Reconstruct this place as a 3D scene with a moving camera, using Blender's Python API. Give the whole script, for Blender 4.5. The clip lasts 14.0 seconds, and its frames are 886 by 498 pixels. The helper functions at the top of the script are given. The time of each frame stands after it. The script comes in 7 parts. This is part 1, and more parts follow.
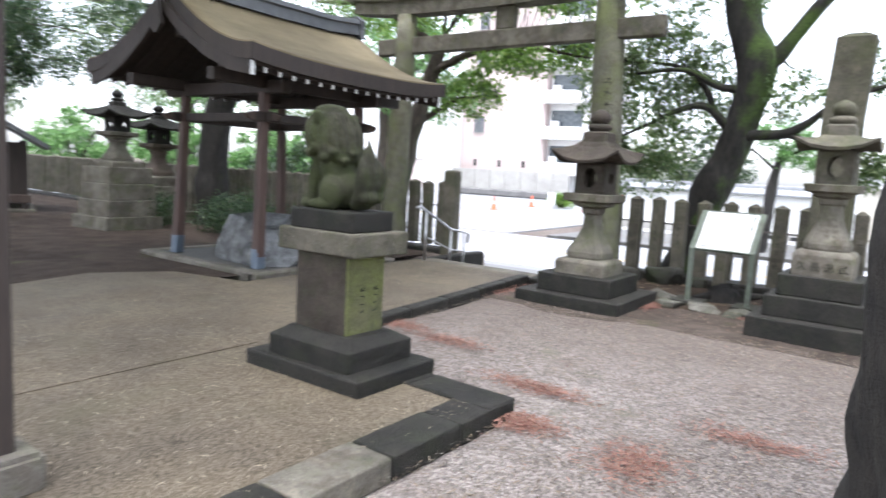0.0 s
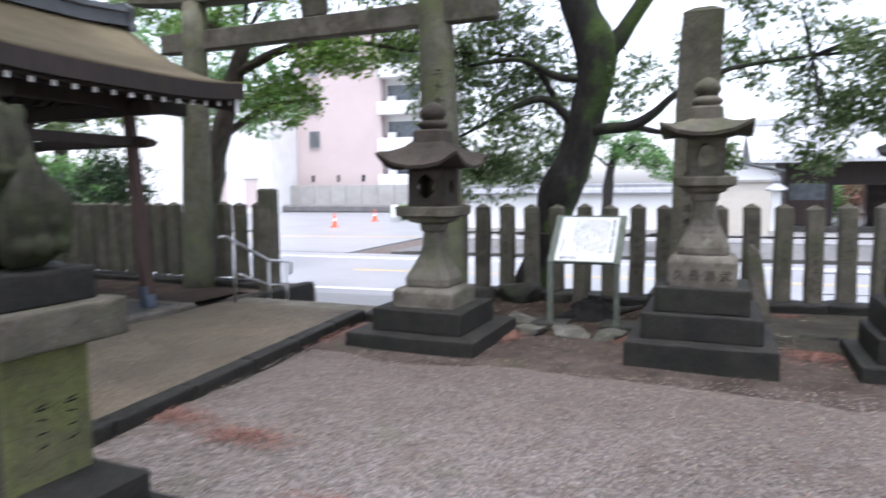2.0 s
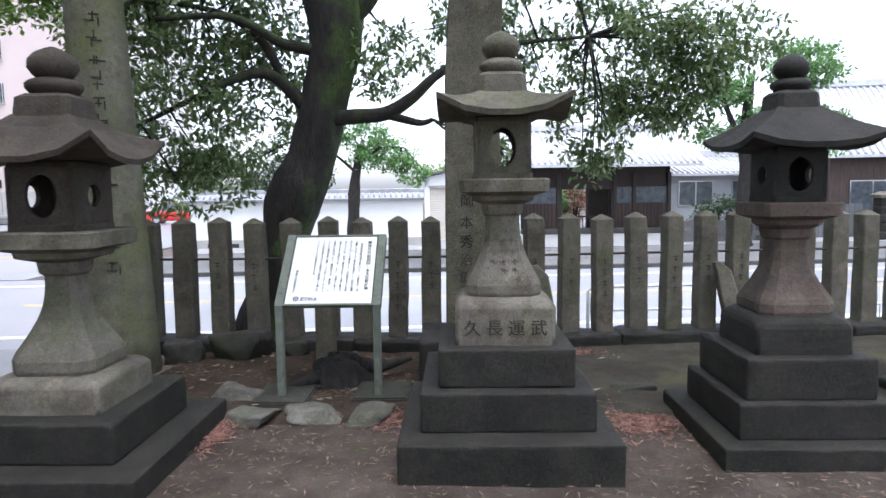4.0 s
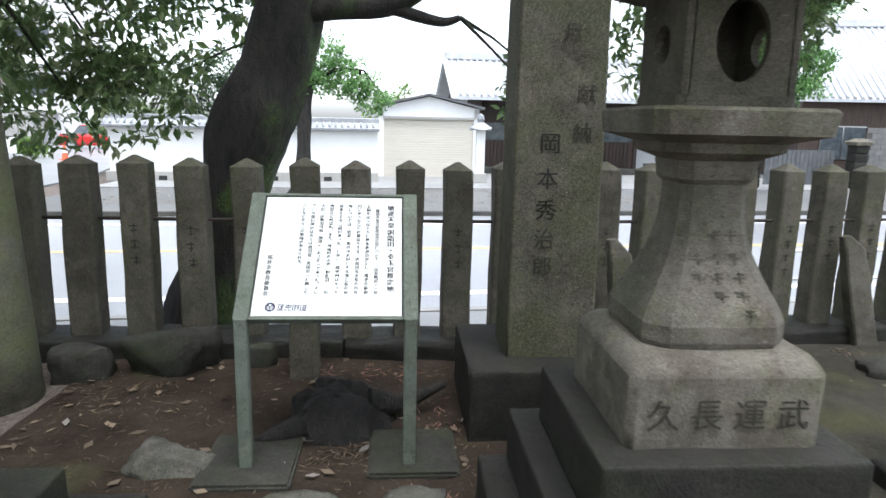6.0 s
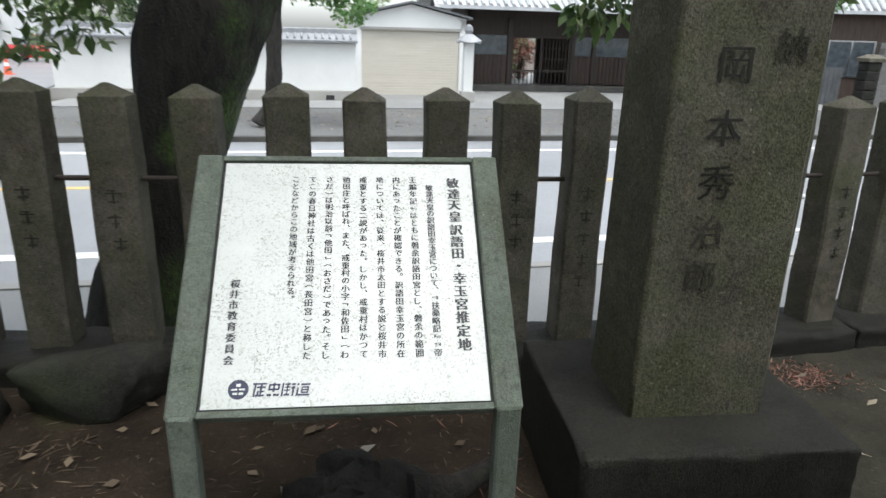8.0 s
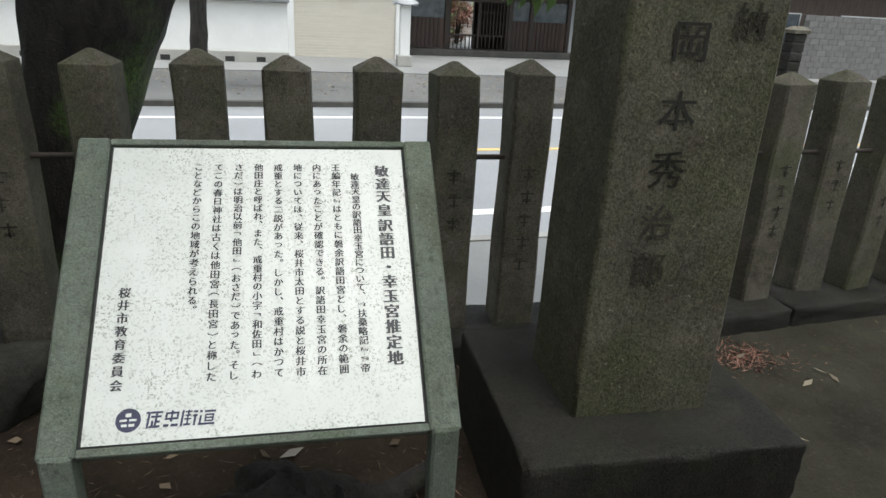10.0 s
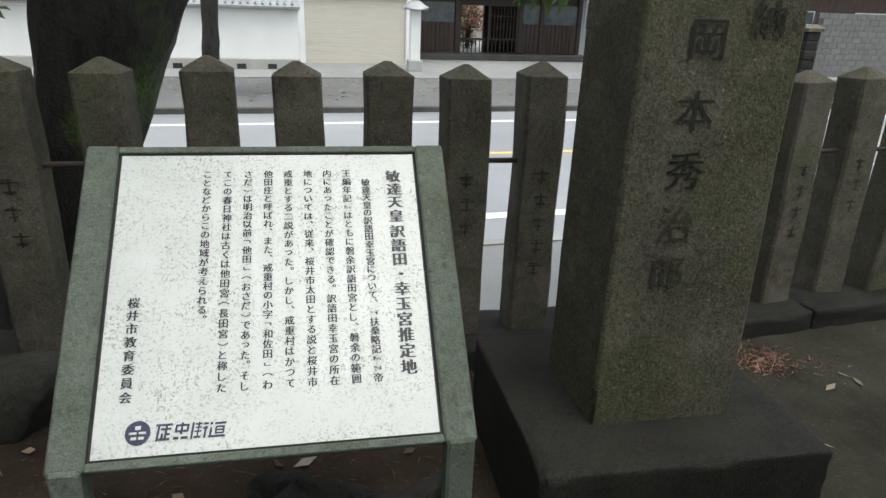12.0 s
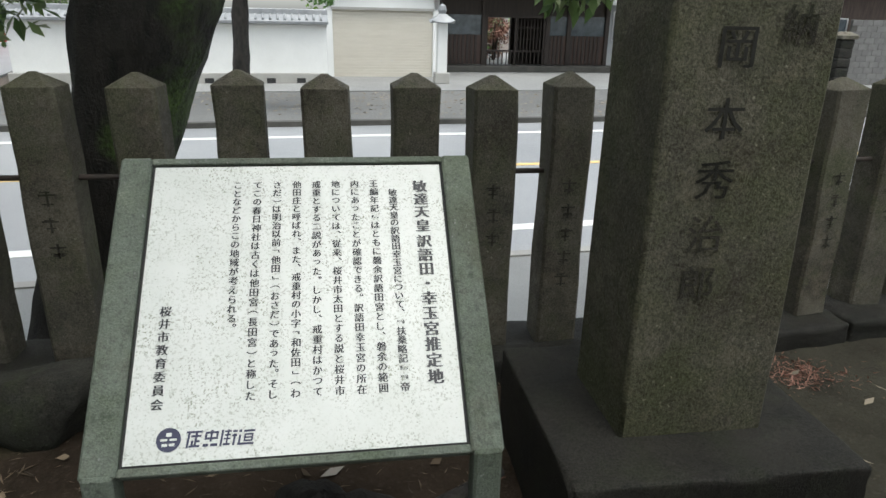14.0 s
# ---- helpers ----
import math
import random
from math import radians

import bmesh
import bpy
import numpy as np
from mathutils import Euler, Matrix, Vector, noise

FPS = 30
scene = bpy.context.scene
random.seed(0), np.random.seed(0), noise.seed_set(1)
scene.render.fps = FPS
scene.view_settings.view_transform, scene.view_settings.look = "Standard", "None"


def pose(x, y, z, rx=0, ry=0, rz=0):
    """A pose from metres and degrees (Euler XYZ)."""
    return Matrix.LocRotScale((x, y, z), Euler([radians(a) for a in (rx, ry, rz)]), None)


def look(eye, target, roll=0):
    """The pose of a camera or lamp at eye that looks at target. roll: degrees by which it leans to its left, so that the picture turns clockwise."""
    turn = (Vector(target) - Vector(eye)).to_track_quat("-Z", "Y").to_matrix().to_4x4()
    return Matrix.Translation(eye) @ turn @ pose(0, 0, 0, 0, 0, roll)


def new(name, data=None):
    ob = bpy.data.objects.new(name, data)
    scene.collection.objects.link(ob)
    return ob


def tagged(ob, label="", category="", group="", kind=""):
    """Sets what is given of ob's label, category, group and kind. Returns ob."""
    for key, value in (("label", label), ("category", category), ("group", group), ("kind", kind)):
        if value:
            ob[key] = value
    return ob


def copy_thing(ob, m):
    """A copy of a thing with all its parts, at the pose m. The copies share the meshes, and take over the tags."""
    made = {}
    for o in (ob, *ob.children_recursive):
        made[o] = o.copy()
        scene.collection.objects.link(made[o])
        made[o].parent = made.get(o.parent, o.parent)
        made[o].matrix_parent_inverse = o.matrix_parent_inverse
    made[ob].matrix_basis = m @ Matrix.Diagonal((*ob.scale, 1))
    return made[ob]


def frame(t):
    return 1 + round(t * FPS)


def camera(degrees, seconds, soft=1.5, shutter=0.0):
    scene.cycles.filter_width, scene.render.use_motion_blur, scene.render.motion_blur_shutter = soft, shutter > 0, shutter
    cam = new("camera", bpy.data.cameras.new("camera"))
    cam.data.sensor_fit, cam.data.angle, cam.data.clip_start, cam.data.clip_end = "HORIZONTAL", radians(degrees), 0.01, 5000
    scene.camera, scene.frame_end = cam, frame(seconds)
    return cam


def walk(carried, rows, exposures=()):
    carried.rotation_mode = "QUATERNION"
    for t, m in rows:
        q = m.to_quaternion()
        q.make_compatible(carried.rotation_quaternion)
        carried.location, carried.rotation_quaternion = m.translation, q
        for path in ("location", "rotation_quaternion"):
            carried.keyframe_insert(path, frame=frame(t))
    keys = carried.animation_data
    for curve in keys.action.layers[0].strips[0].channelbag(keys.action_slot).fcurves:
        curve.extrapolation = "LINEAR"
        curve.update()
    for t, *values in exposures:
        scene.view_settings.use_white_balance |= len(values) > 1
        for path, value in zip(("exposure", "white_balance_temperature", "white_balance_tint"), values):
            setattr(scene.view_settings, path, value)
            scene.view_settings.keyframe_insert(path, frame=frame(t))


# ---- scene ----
cam = camera(67.6, 14.0, shutter=0.35)
PATH = [
    (0, (0.332, 0.034, 1.56), (-0.837, 1.64, 1.321), 3.1),
    (0.2, (0.211, 0.162, 1.563), (-0.837, 1.847, 1.314), 2.7),
    (0.5, (0.097, 0.34, 1.568), (-0.894, 2.058, 1.312), 1.8),
    (1, (-0.036, 0.771, 1.555), (-1.122, 2.422, 1.251), -0.3),
    (1.5, (-0.265, 1.162, 1.538), (-1.251, 2.872, 1.215), -0.2),
    (2, (-0.323, 1.668, 1.551), (-1.104, 3.5, 1.364), -0.5),
    (2.5, (-0.412, 2.244, 1.556), (-0.658, 4.222, 1.394), 0.0),
    (3, (-0.533, 2.845, 1.548), (-0.601, 4.837, 1.375), -0.4),
    (3.2, (-0.566, 3.086, 1.545), (-0.66, 5.078, 1.383), -0.7),
    (5.3, (-1.2, 5.433, 1.595), (-1.129, 7.408, 1.286), -0.1),
    (5.5, (-1.275, 5.628, 1.577), (-1.199, 7.598, 1.237), 0.4),
    (6, (-1.43, 6.074, 1.565), (-1.288, 8.033, 1.187), 1.2),
    (6.5, (-1.499, 6.527, 1.57), (-1.374, 8.479, 1.153), 1.4),
    (7, (-1.633, 6.875, 1.57), (-1.488, 8.814, 1.103), 1.6),
    (7.5, (-1.629, 7.249, 1.533), (-1.475, 9.176, 1.02), 1.4),
    (8, (-1.676, 7.526, 1.528), (-1.456, 9.416, 0.912), 1.6),
    (8.5, (-1.712, 7.689, 1.532), (-1.328, 9.526, 0.842), 2.9),
    (8.7, (-1.676, 7.706, 1.532), (-1.295, 9.538, 0.826), 3.0),
    (10.8, (-1.627, 7.75, 1.544), (-1.205, 9.573, 0.838), 2.8),
    (11, (-1.631, 7.76, 1.534), (-1.208, 9.583, 0.829), 2.6),
    (11.5, (-1.626, 7.752, 1.534), (-1.234, 9.583, 0.832), 2.5),
    (12, (-1.625, 7.756, 1.533), (-1.261, 9.595, 0.836), 2.1),
    (12.5, (-1.625, 7.759, 1.53), (-1.292, 9.607, 0.84), 1.7),
    (13, (-1.624, 7.761, 1.53), (-1.313, 9.614, 0.845), 1.4),
    (13.5, (-1.628, 7.761, 1.53), (-1.327, 9.619, 0.851), 1.4),
    (14, (-1.625, 7.753, 1.529), (-1.34, 9.617, 0.863), 1.2),
]
walk(cam, [(t, look(eye, target, roll)) for t, eye, target, roll in PATH],
     [(0, 2.42, 6050, 13), (0.4, 2.02, 6000, 14), (1.5, 1.84, 5950, 16), (3, 1.76, 5750, 17), (5.5, 1.91, 6000, 10), (7.5, 1.6, 6200, 8), (8.5, 1.27, 6350, 6), (11, 1.2, 6450, 5), (14, 1.2, 6450, 5)])

# ---- sky, sun, exposure ----
world = bpy.data.worlds.new("overcast_sky")
scene.world = world
world.use_nodes = True
wn = world.node_tree
sky = wn.nodes.new("ShaderNodeTexSky")
sky.sky_type, sky.sun_disc = "NISHITA", False
sky.sun_elevation, sky.sun_rotation = radians(74), radians(165)
sky.air_density, sky.dust_density, sky.ozone_density, sky.altitude = 1.0, 2.5, 1.0, 60
wn.nodes["Background"].inputs["Strength"].default_value = 0.15
cloud = wn.nodes.new("ShaderNodeHueSaturation")  # even cloud cover: a nearly colourless sky
cloud.inputs["Saturation"].default_value = 0.3
wn.links.new(sky.outputs["Color"], cloud.inputs["Color"])
wn.links.new(cloud.outputs["Color"], wn.nodes["Background"].inputs["Color"])
sun_data = bpy.data.lights.new("sun", "SUN")
sun_data.energy, sun_data.angle, sun_data.color = 1.0, radians(35), (1.0, 0.97, 0.93)
sun = new("sun", sun_data)
sun.matrix_world = look((5, -12, 50), (0, 0, 0))


# ---- materials ----
class Graph:
    """Small helper to wire a node material."""

    def __init__(self, name):
        self.m = bpy.data.materials.new(name)
        self.m.use_nodes = True
        self.t = self.m.node_tree
        self.b = self.t.nodes["Principled BSDF"]
        self.co = self.t.nodes.new("ShaderNodeTexCoord").outputs["Object"]
        info = self.t.nodes.new("ShaderNodeObjectInfo")
        self.rnd = info.outputs["Random"]

    def node(self, kind, **kw):
        n = self.t.nodes.new(kind)
        for k, v in kw.items():
            if isinstance(v, bpy.types.NodeSocket):
                self.t.links.new(v, n.inputs[k.replace("_", " ")])
            else:
                n.inputs[k.replace("_", " ")].default_value = v
        return n

    def noise(self, scale, detail=4, rough=0.6, co=None, shift=9.0):
        n = self.t.nodes.new("ShaderNodeTexNoise")
        n.noise_dimensions = "4D"
        n.inputs["Scale"].default_value, n.inputs["Detail"].default_value, n.inputs["Roughness"].default_value = scale, detail, rough
        self.t.links.new(co or self.co, n.inputs["Vector"])
        self.t.links.new(self.math("MULTIPLY", self.rnd, shift), n.inputs["W"])
        return n.outputs["Fac"]

    def voronoi(self, scale, feature="F1", out="Distance", co=None):
        n = self.t.nodes.new("ShaderNodeTexVoronoi")
        n.feature = feature
        n.inputs["Scale"].default_value = scale
        self.t.links.new(co or self.co, n.inputs["Vector"])
        return n.outputs[out]

    def math(self, op, a, b=0.0):
        n = self.t.nodes.new("ShaderNodeMath")
        n.operation = op
        for i, v in enumerate((a, b)):
            if isinstance(v, bpy.types.NodeSocket):
                self.t.links.new(v, n.inputs[i])
            else:
                n.inputs[i].default_value = v
        return n.outputs[0]

    def ramp(self, fac, lo, hi):
        n = self.t.nodes.new("ShaderNodeMapRange")
        self.t.links.new(fac, n.inputs["Value"])
        n.inputs["From Min"].default_value, n.inputs["From Max"].default_value = lo, hi
        return n.outputs["Result"]

    def mix(self, fac, a, b, blend="MIX"):
        n = self.t.nodes.new("ShaderNodeMix")
        n.data_type, n.blend_type = "RGBA", blend
        for i, v in ((0, fac), (6, a), (7, b)):
            if isinstance(v, bpy.types.NodeSocket):
                self.t.links.new(v, n.inputs[i])
            else:
                n.inputs[i].default_value = (*v, 1) if isinstance(v, tuple) else v
        return n.outputs[2]

    def stretch(self, x, y, z):
        n = self.t.nodes.new("ShaderNodeMapping")
        n.inputs["Scale"].default_value = (x, y, z)
        self.t.links.new(self.co, n.inputs["Vector"])
        return n.outputs["Vector"]

    def finish(self, colour, rough=0.85, bump=None, strength=0.4, distance=0.01, metal=0.0):
        for key, v in (("Base Color", colour), ("Roughness", rough), ("Metallic", metal)):
            if isinstance(v, bpy.types.NodeSocket):
                self.t.links.new(v, self.b.inputs[key])
            else:
                self.b.inputs[key].default_value = (*v, 1) if isinstance(v, tuple) else v
        if bump is not None:
            n = self.t.nodes.new("ShaderNodeBump")
            n.inputs["Strength"].default_value, n.inputs["Distance"].default_value = strength, distance
            self.t.links.new(bump, n.inputs["Height"])
            self.t.links.new(n.outputs["Normal"], self.b.inputs["Normal"])
        return self.m


def stone_mat(name, light, dark, moss, moss_at, rough=0.85, grain=120, streak=0.35, fleck=0.4, spark=0.06):
    """Weathered granite: broad stains, fine grain, runs of dirt and a share of moss."""
    g = Graph(name)
    col = g.mix(g.ramp(g.noise(2.6, 6, 0.68), 0.36, 0.64), dark, light)
    col = g.mix(g.math("MULTIPLY", g.ramp(g.noise(4.2, 5, 0.65, shift=41.0), 0.5, 0.62), 0.6), col, tuple(c * k for c, k in zip(dark, (0.75, 0.6, 0.5))))
    col = g.mix(g.math("MULTIPLY", g.ramp(g.noise(5.5, 6, 0.7, shift=17.0), 0.54, 0.68), 0.6), col, tuple(c * k for c, k in zip(light, (1.35, 1.3, 1.2))))
    col = g.mix(g.math("MULTIPLY", g.ramp(g.noise(5, 4, co=g.stretch(1, 1, 0.16)), 0.42, 0.75), streak), col, tuple(c * 0.45 for c in dark))
    col = g.mix(g.ramp(g.noise(1.9, 5, 0.7, shift=23.0), moss_at, moss_at + 0.22), col, moss)
    col = g.mix(g.math("MULTIPLY", g.ramp(g.noise(7.5, 6, 0.7, shift=31.0), 0.5, 0.66), 0.5), col, moss)
    fine = g.noise(grain * 1.5, 3, 0.75)
    col = g.mix(g.ramp(fine, 0.34, 0.66), g.mix(fleck, col, (0.0, 0.0, 0.0)), g.mix(spark, col, (0.7, 0.7, 0.62)))
    lichen = g.math("MULTIPLY", g.ramp(g.noise(34, 5, 0.75), 0.58, 0.7), g.ramp(g.noise(3.3, 3), 0.5, 0.68))
    col = g.mix(g.math("MULTIPLY", lichen, 0.55), col, g.mix(0.5, light, tuple(min(0.3, 2.6 * q) for q in (light[0], light[1] * 1.06, light[2]))))
    scuff = g.math("MULTIPLY", g.ramp(g.noise(85, 4, 0.7, shift=51.0), 0.6, 0.7), g.ramp(g.noise(6.5, 4, shift=57.0), 0.46, 0.6))
    col = g.mix(g.math("MULTIPLY", scuff, 0.6), col, tuple(min(0.34, 2.2 * q + 0.03) for q in light))
    pits = g.noise(52, 4, 0.7)
    col = g.mix(g.math("MULTIPLY", g.ramp(pits, 0.46, 0.3), 0.55), col, tuple(q * 0.35 for q in dark))
    bump = g.math("ADD", g.math("ADD", fine, g.math("MULTIPLY", pits, 0.6)), g.math("MULTIPLY", g.noise(9, 5, 0.7), 1.6))
    g.b.inputs["Specular IOR Level"].default_value = 0.2
    return g.finish(col, rough, bump, 0.6, 0.008)


STONE = stone_mat("granite_weathered", (0.2, 0.178, 0.142), (0.07, 0.062, 0.048), (0.08, 0.092, 0.032), 0.53)
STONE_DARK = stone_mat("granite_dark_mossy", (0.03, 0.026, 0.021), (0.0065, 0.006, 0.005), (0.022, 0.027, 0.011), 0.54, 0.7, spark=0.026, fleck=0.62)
STONE_GREEN = stone_mat("granite_algae", (0.185, 0.176, 0.125), (0.085, 0.083, 0.058), (0.125, 0.14, 0.05), 0.46)
STONE_ALGAE = stone_mat("granite_bright_algae", (0.13, 0.125, 0.055), (0.055, 0.06, 0.025), (0.14, 0.165, 0.03), 0.42)
STONE_BROWN = stone_mat("granite_brown_damp", (0.075, 0.058, 0.045), (0.028, 0.022, 0.017), (0.035, 0.042, 0.016), 0.55, spark=0.03)
STONE_WARM = stone_mat("granite_reddish", (0.15, 0.108, 0.088), (0.06, 0.045, 0.036), (0.06, 0.065, 0.03), 0.56)
STONE_STATUE = stone_mat("granite_statue", (0.062, 0.06, 0.038), (0.015, 0.016, 0.01), (0.045, 0.06, 0.015), 0.42, grain=90, spark=0.012)
STONE_FENCE = stone_mat("granite_fence", (0.145, 0.128, 0.096), (0.055, 0.049, 0.036), (0.064, 0.074, 0.026), 0.5)
STONE_PALE = stone_mat("granite_pale", (0.225, 0.2, 0.168), (0.085, 0.076, 0.062), (0.105, 0.115, 0.05), 0.55)
STONE_MON = stone_mat("granite_monument", (0.15, 0.136, 0.096), (0.066, 0.061, 0.042), (0.066, 0.074, 0.026), 0.46, grain=95, fleck=0.58, spark=0.05)
# engravings are flat inlays; these dark tones stand for shade in the cuts
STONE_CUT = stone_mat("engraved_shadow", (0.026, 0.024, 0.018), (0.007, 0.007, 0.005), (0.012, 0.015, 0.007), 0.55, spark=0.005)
STONE_FAINT = stone_mat("engraved_shadow_worn", (0.07, 0.062, 0.046), (0.022, 0.02, 0.015), (0.035, 0.04, 0.016), 0.52, spark=0.02)
ROCK = stone_mat("field_rock", (0.17, 0.16, 0.135), (0.045, 0.043, 0.037), (0.05, 0.06, 0.024), 0.52)
ROCK_DARK = stone_mat("field_rock_dark", (0.06, 0.058, 0.048), (0.022, 0.021, 0.018), (0.035, 0.045, 0.017), 0.5, spark=0.02)
BASIN = stone_mat("basin_rock", (0.26, 0.265, 0.27), (0.035, 0.036, 0.04), (0.06, 0.07, 0.045), 0.64)


def gravel_mat():
    g = Graph("gravel_earth")
    broad = g.ramp(g.noise(0.5, 5), 0.35, 0.66)
    col = g.mix(broad, (0.145, 0.113, 0.094), (0.285, 0.245, 0.218))
    v = g.voronoi(58, out="Color")
    sep = g.t.nodes.new("ShaderNodeSeparateColor")
    g.t.links.new(v, sep.inputs[0])
    col = g.mix(g.ramp(sep.outputs[0], 0.2, 0.95), g.mix(0.5, col, (0.03, 0.024, 0.02)), g.mix(0.16, col, (0.62, 0.58, 0.54)))
    col = g.mix(g.math("MULTIPLY", g.ramp(g.noise(2.2, 5), 0.52, 0.72), 0.75), col, (0.12, 0.09, 0.07))
    col = g.mix(g.ramp(g.noise(1.1, 4, shift=4.0), 0.6, 0.72), col, (0.1, 0.1, 0.055))
    clod = g.noise(15, 5, 0.75, shift=27.0)
    col = g.mix(g.math("MULTIPLY", g.ramp(clod, 0.5, 0.36), 0.42), col, (0.06, 0.046, 0.037))
    col = g.mix(g.math("MULTIPLY", g.ramp(clod, 0.55, 0.68), 0.4), col, (0.36, 0.315, 0.28))
    sep = g.t.nodes.new("ShaderNodeSeparateXYZ")  # gravel thins out into trodden earth towards the lanterns
    g.t.links.new(g.co, sep.inputs[0])
    worn_off = g.math("ADD", sep.outputs["Y"], g.math("MULTIPLY", g.math("ADD", g.noise(0.9, 5), g.math("MULTIPLY", g.noise(14, 4), 0.7)), 2.2))
    col = g.mix(g.math("MULTIPLY", g.ramp(worn_off, 6.5, 8.5), 0.85), col, g.mix(g.ramp(g.noise(30, 4), 0.35, 0.65), (0.06, 0.045, 0.035), (0.135, 0.107, 0.088)))
    bump = g.math("ADD", g.math("SUBTRACT", g.noise(40, 4), g.math("MULTIPLY", g.voronoi(58), 1.4)), g.math("MULTIPLY", clod, 2.0))
    return g.finish(col, 0.9, bump, 0.8, 0.014)


def soil_mat(name="bare_soil", lo=(0.024, 0.017, 0.012), hi=(0.06, 0.044, 0.032)):
    g = Graph(name)
    col = g.mix(g.ramp(g.noise(3.1, 5), 0.35, 0.65), lo, hi)
    col = g.mix(g.ramp(g.noise(90, 3), 0.35, 0.7), g.mix(0.4, col, (0.02, 0.015, 0.01)), col)
    col = g.mix(g.ramp(g.noise(1.6, 3, shift=3.0), 0.6, 0.72), col, (0.06, 0.058, 0.03))
    col = g.mix(g.math("MULTIPLY", g.ramp(g.noise(38, 5, 0.75), 0.55, 0.7), 0.35), col, (0.14, 0.11, 0.085))
    g.b.inputs["Specular IOR Level"].default_value = 0.12
    return g.finish(col, 0.95, g.noise(45, 6, 0.7), 0.9, 0.02)


def aggregate_mat():
    g = Graph("washed_aggregate_paving")
    col = g.mix(g.ramp(g.noise(0.7, 5), 0.35, 0.65), (0.06, 0.046, 0.029), (0.132, 0.104, 0.065))
    col = g.mix(g.math("MULTIPLY", g.ramp(g.noise(6, 5, 0.75, shift=15.0), 0.48, 0.66), 0.45), col, (0.045, 0.034, 0.022))
    v = g.voronoi(95, out="Color")
    sep = g.t.nodes.new("ShaderNodeSeparateColor")
    g.t.links.new(v, sep.inputs[0])
    col = g.mix(g.ramp(sep.outputs[0], 0.1, 0.95), g.mix(0.5, col, (0.015, 0.012, 0.009)), g.mix(0.1, col, (0.6, 0.55, 0.48)))
    col = g.mix(g.math("MULTIPLY", g.ramp(g.noise(1.4, 4, shift=5.0), 0.55, 0.75), 0.6), col, (0.07, 0.065, 0.04))
    g.b.inputs["Specular IOR Level"].default_value = 0.16
    return g.finish(col, g.math("ADD", g.math("MULTIPLY", g.noise(2.0, 3), 0.35), 0.5), g.voronoi(95), -0.5, 0.006)


def asphalt_mat(name, a, b, rough=0.55):
    g = Graph(name)
    col = g.mix(g.ramp(g.noise(0.35, 5), 0.35, 0.65), a, b)
    fine = g.noise(140, 2)
    col = g.mix(g.ramp(fine, 0.35, 0.7), g.mix(0.3, col, (0.01, 0.01, 0.01)), g.mix(0.12, col, (0.6, 0.6, 0.6)))
    return g.finish(col, g.ramp(g.noise(0.8, 4), -0.2, 1.6) if rough is None else rough, fine, 0.3, 0.004)


def plain_mat(name, a, b, rough=0.7, scale=4.0, fine=80.0, metal=0.0, bump=0.2, stretch=(1, 1, 1)):
    g = Graph(name)
    co = g.stretch(*stretch)
    col = g.mix(g.ramp(g.noise(scale, 5, co=co), 0.32, 0.68), a, b)
    f = g.noise(fine, 3, co=co)
    col = g.mix(g.ramp(f, 0.3, 0.75), g.mix(0.16, col, (0.0, 0.0, 0.0)), col)
    return g.finish(col, rough, f, bump, 0.004, metal)


def bark_mat(name, a, b, moss, moss_at):
    g = Graph(name)
    co = g.stretch(1, 1, 0.35)
    ridg = g.noise(16, 6, 0.65, co=co)
    col = g.mix(g.ramp(ridg, 0.35, 0.65), a, b)
    geo = g.t.nodes.new("ShaderNodeNewGeometry")  # moss keeps to the damp side of the trunk
    dot = g.t.nodes.new("ShaderNodeVectorMath")
    dot.operation = "DOT_PRODUCT"
    dot.inputs[1].default_value = (0.17, -0.03, 0.03)
    g.t.links.new(geo.outputs["Normal"], dot.inputs[0])
    side = g.math("ADD", g.noise(1.5, 5, shift=13.0), dot.outputs["Value"])
    col = g.mix(g.ramp(side, moss_at, moss_at + 0.16), col, g.mix(g.ramp(g.noise(45, 4), 0.35, 0.65), tuple(c * 0.35 for c in moss), moss))
    return g.finish(col, 0.92, g.math("ADD", ridg, g.math("MULTIPLY", g.noise(70, 3), 0.4)), 0.9, 0.03)


def leaf_mat(name, a, b, c):
    """Leaf blade: colour varies leaf by leaf; some daylight passes through it."""
    g = Graph(name)
    geo = g.t.nodes.new("ShaderNodeNewGeometry")
    r = geo.outputs["Random Per Island"]
    col = g.mix(g.ramp(r, 0.0, 0.6), a, b)
    col = g.mix(g.ramp(r, 0.72, 1.0), col, c)
    g.finish(col, 0.42)
    tr = g.node("ShaderNodeBsdfTranslucent", Color=col)
    add = g.node("ShaderNodeMixShader", Fac=0.45)
    g.t.links.new(g.b.outputs[0], add.inputs[1])
    g.t.links.new(tr.outputs[0], add.inputs[2])
    g.t.links.new(add.outputs[0], g.t.nodes["Material Output"].inputs["Surface"])
    return g.m


def litter_mat(name, a, b):
    g = Graph(name)
    geo = g.t.nodes.new("ShaderNodeNewGeometry")
    return g.finish(g.mix(geo.outputs["Random Per Island"], a, b), 0.85)


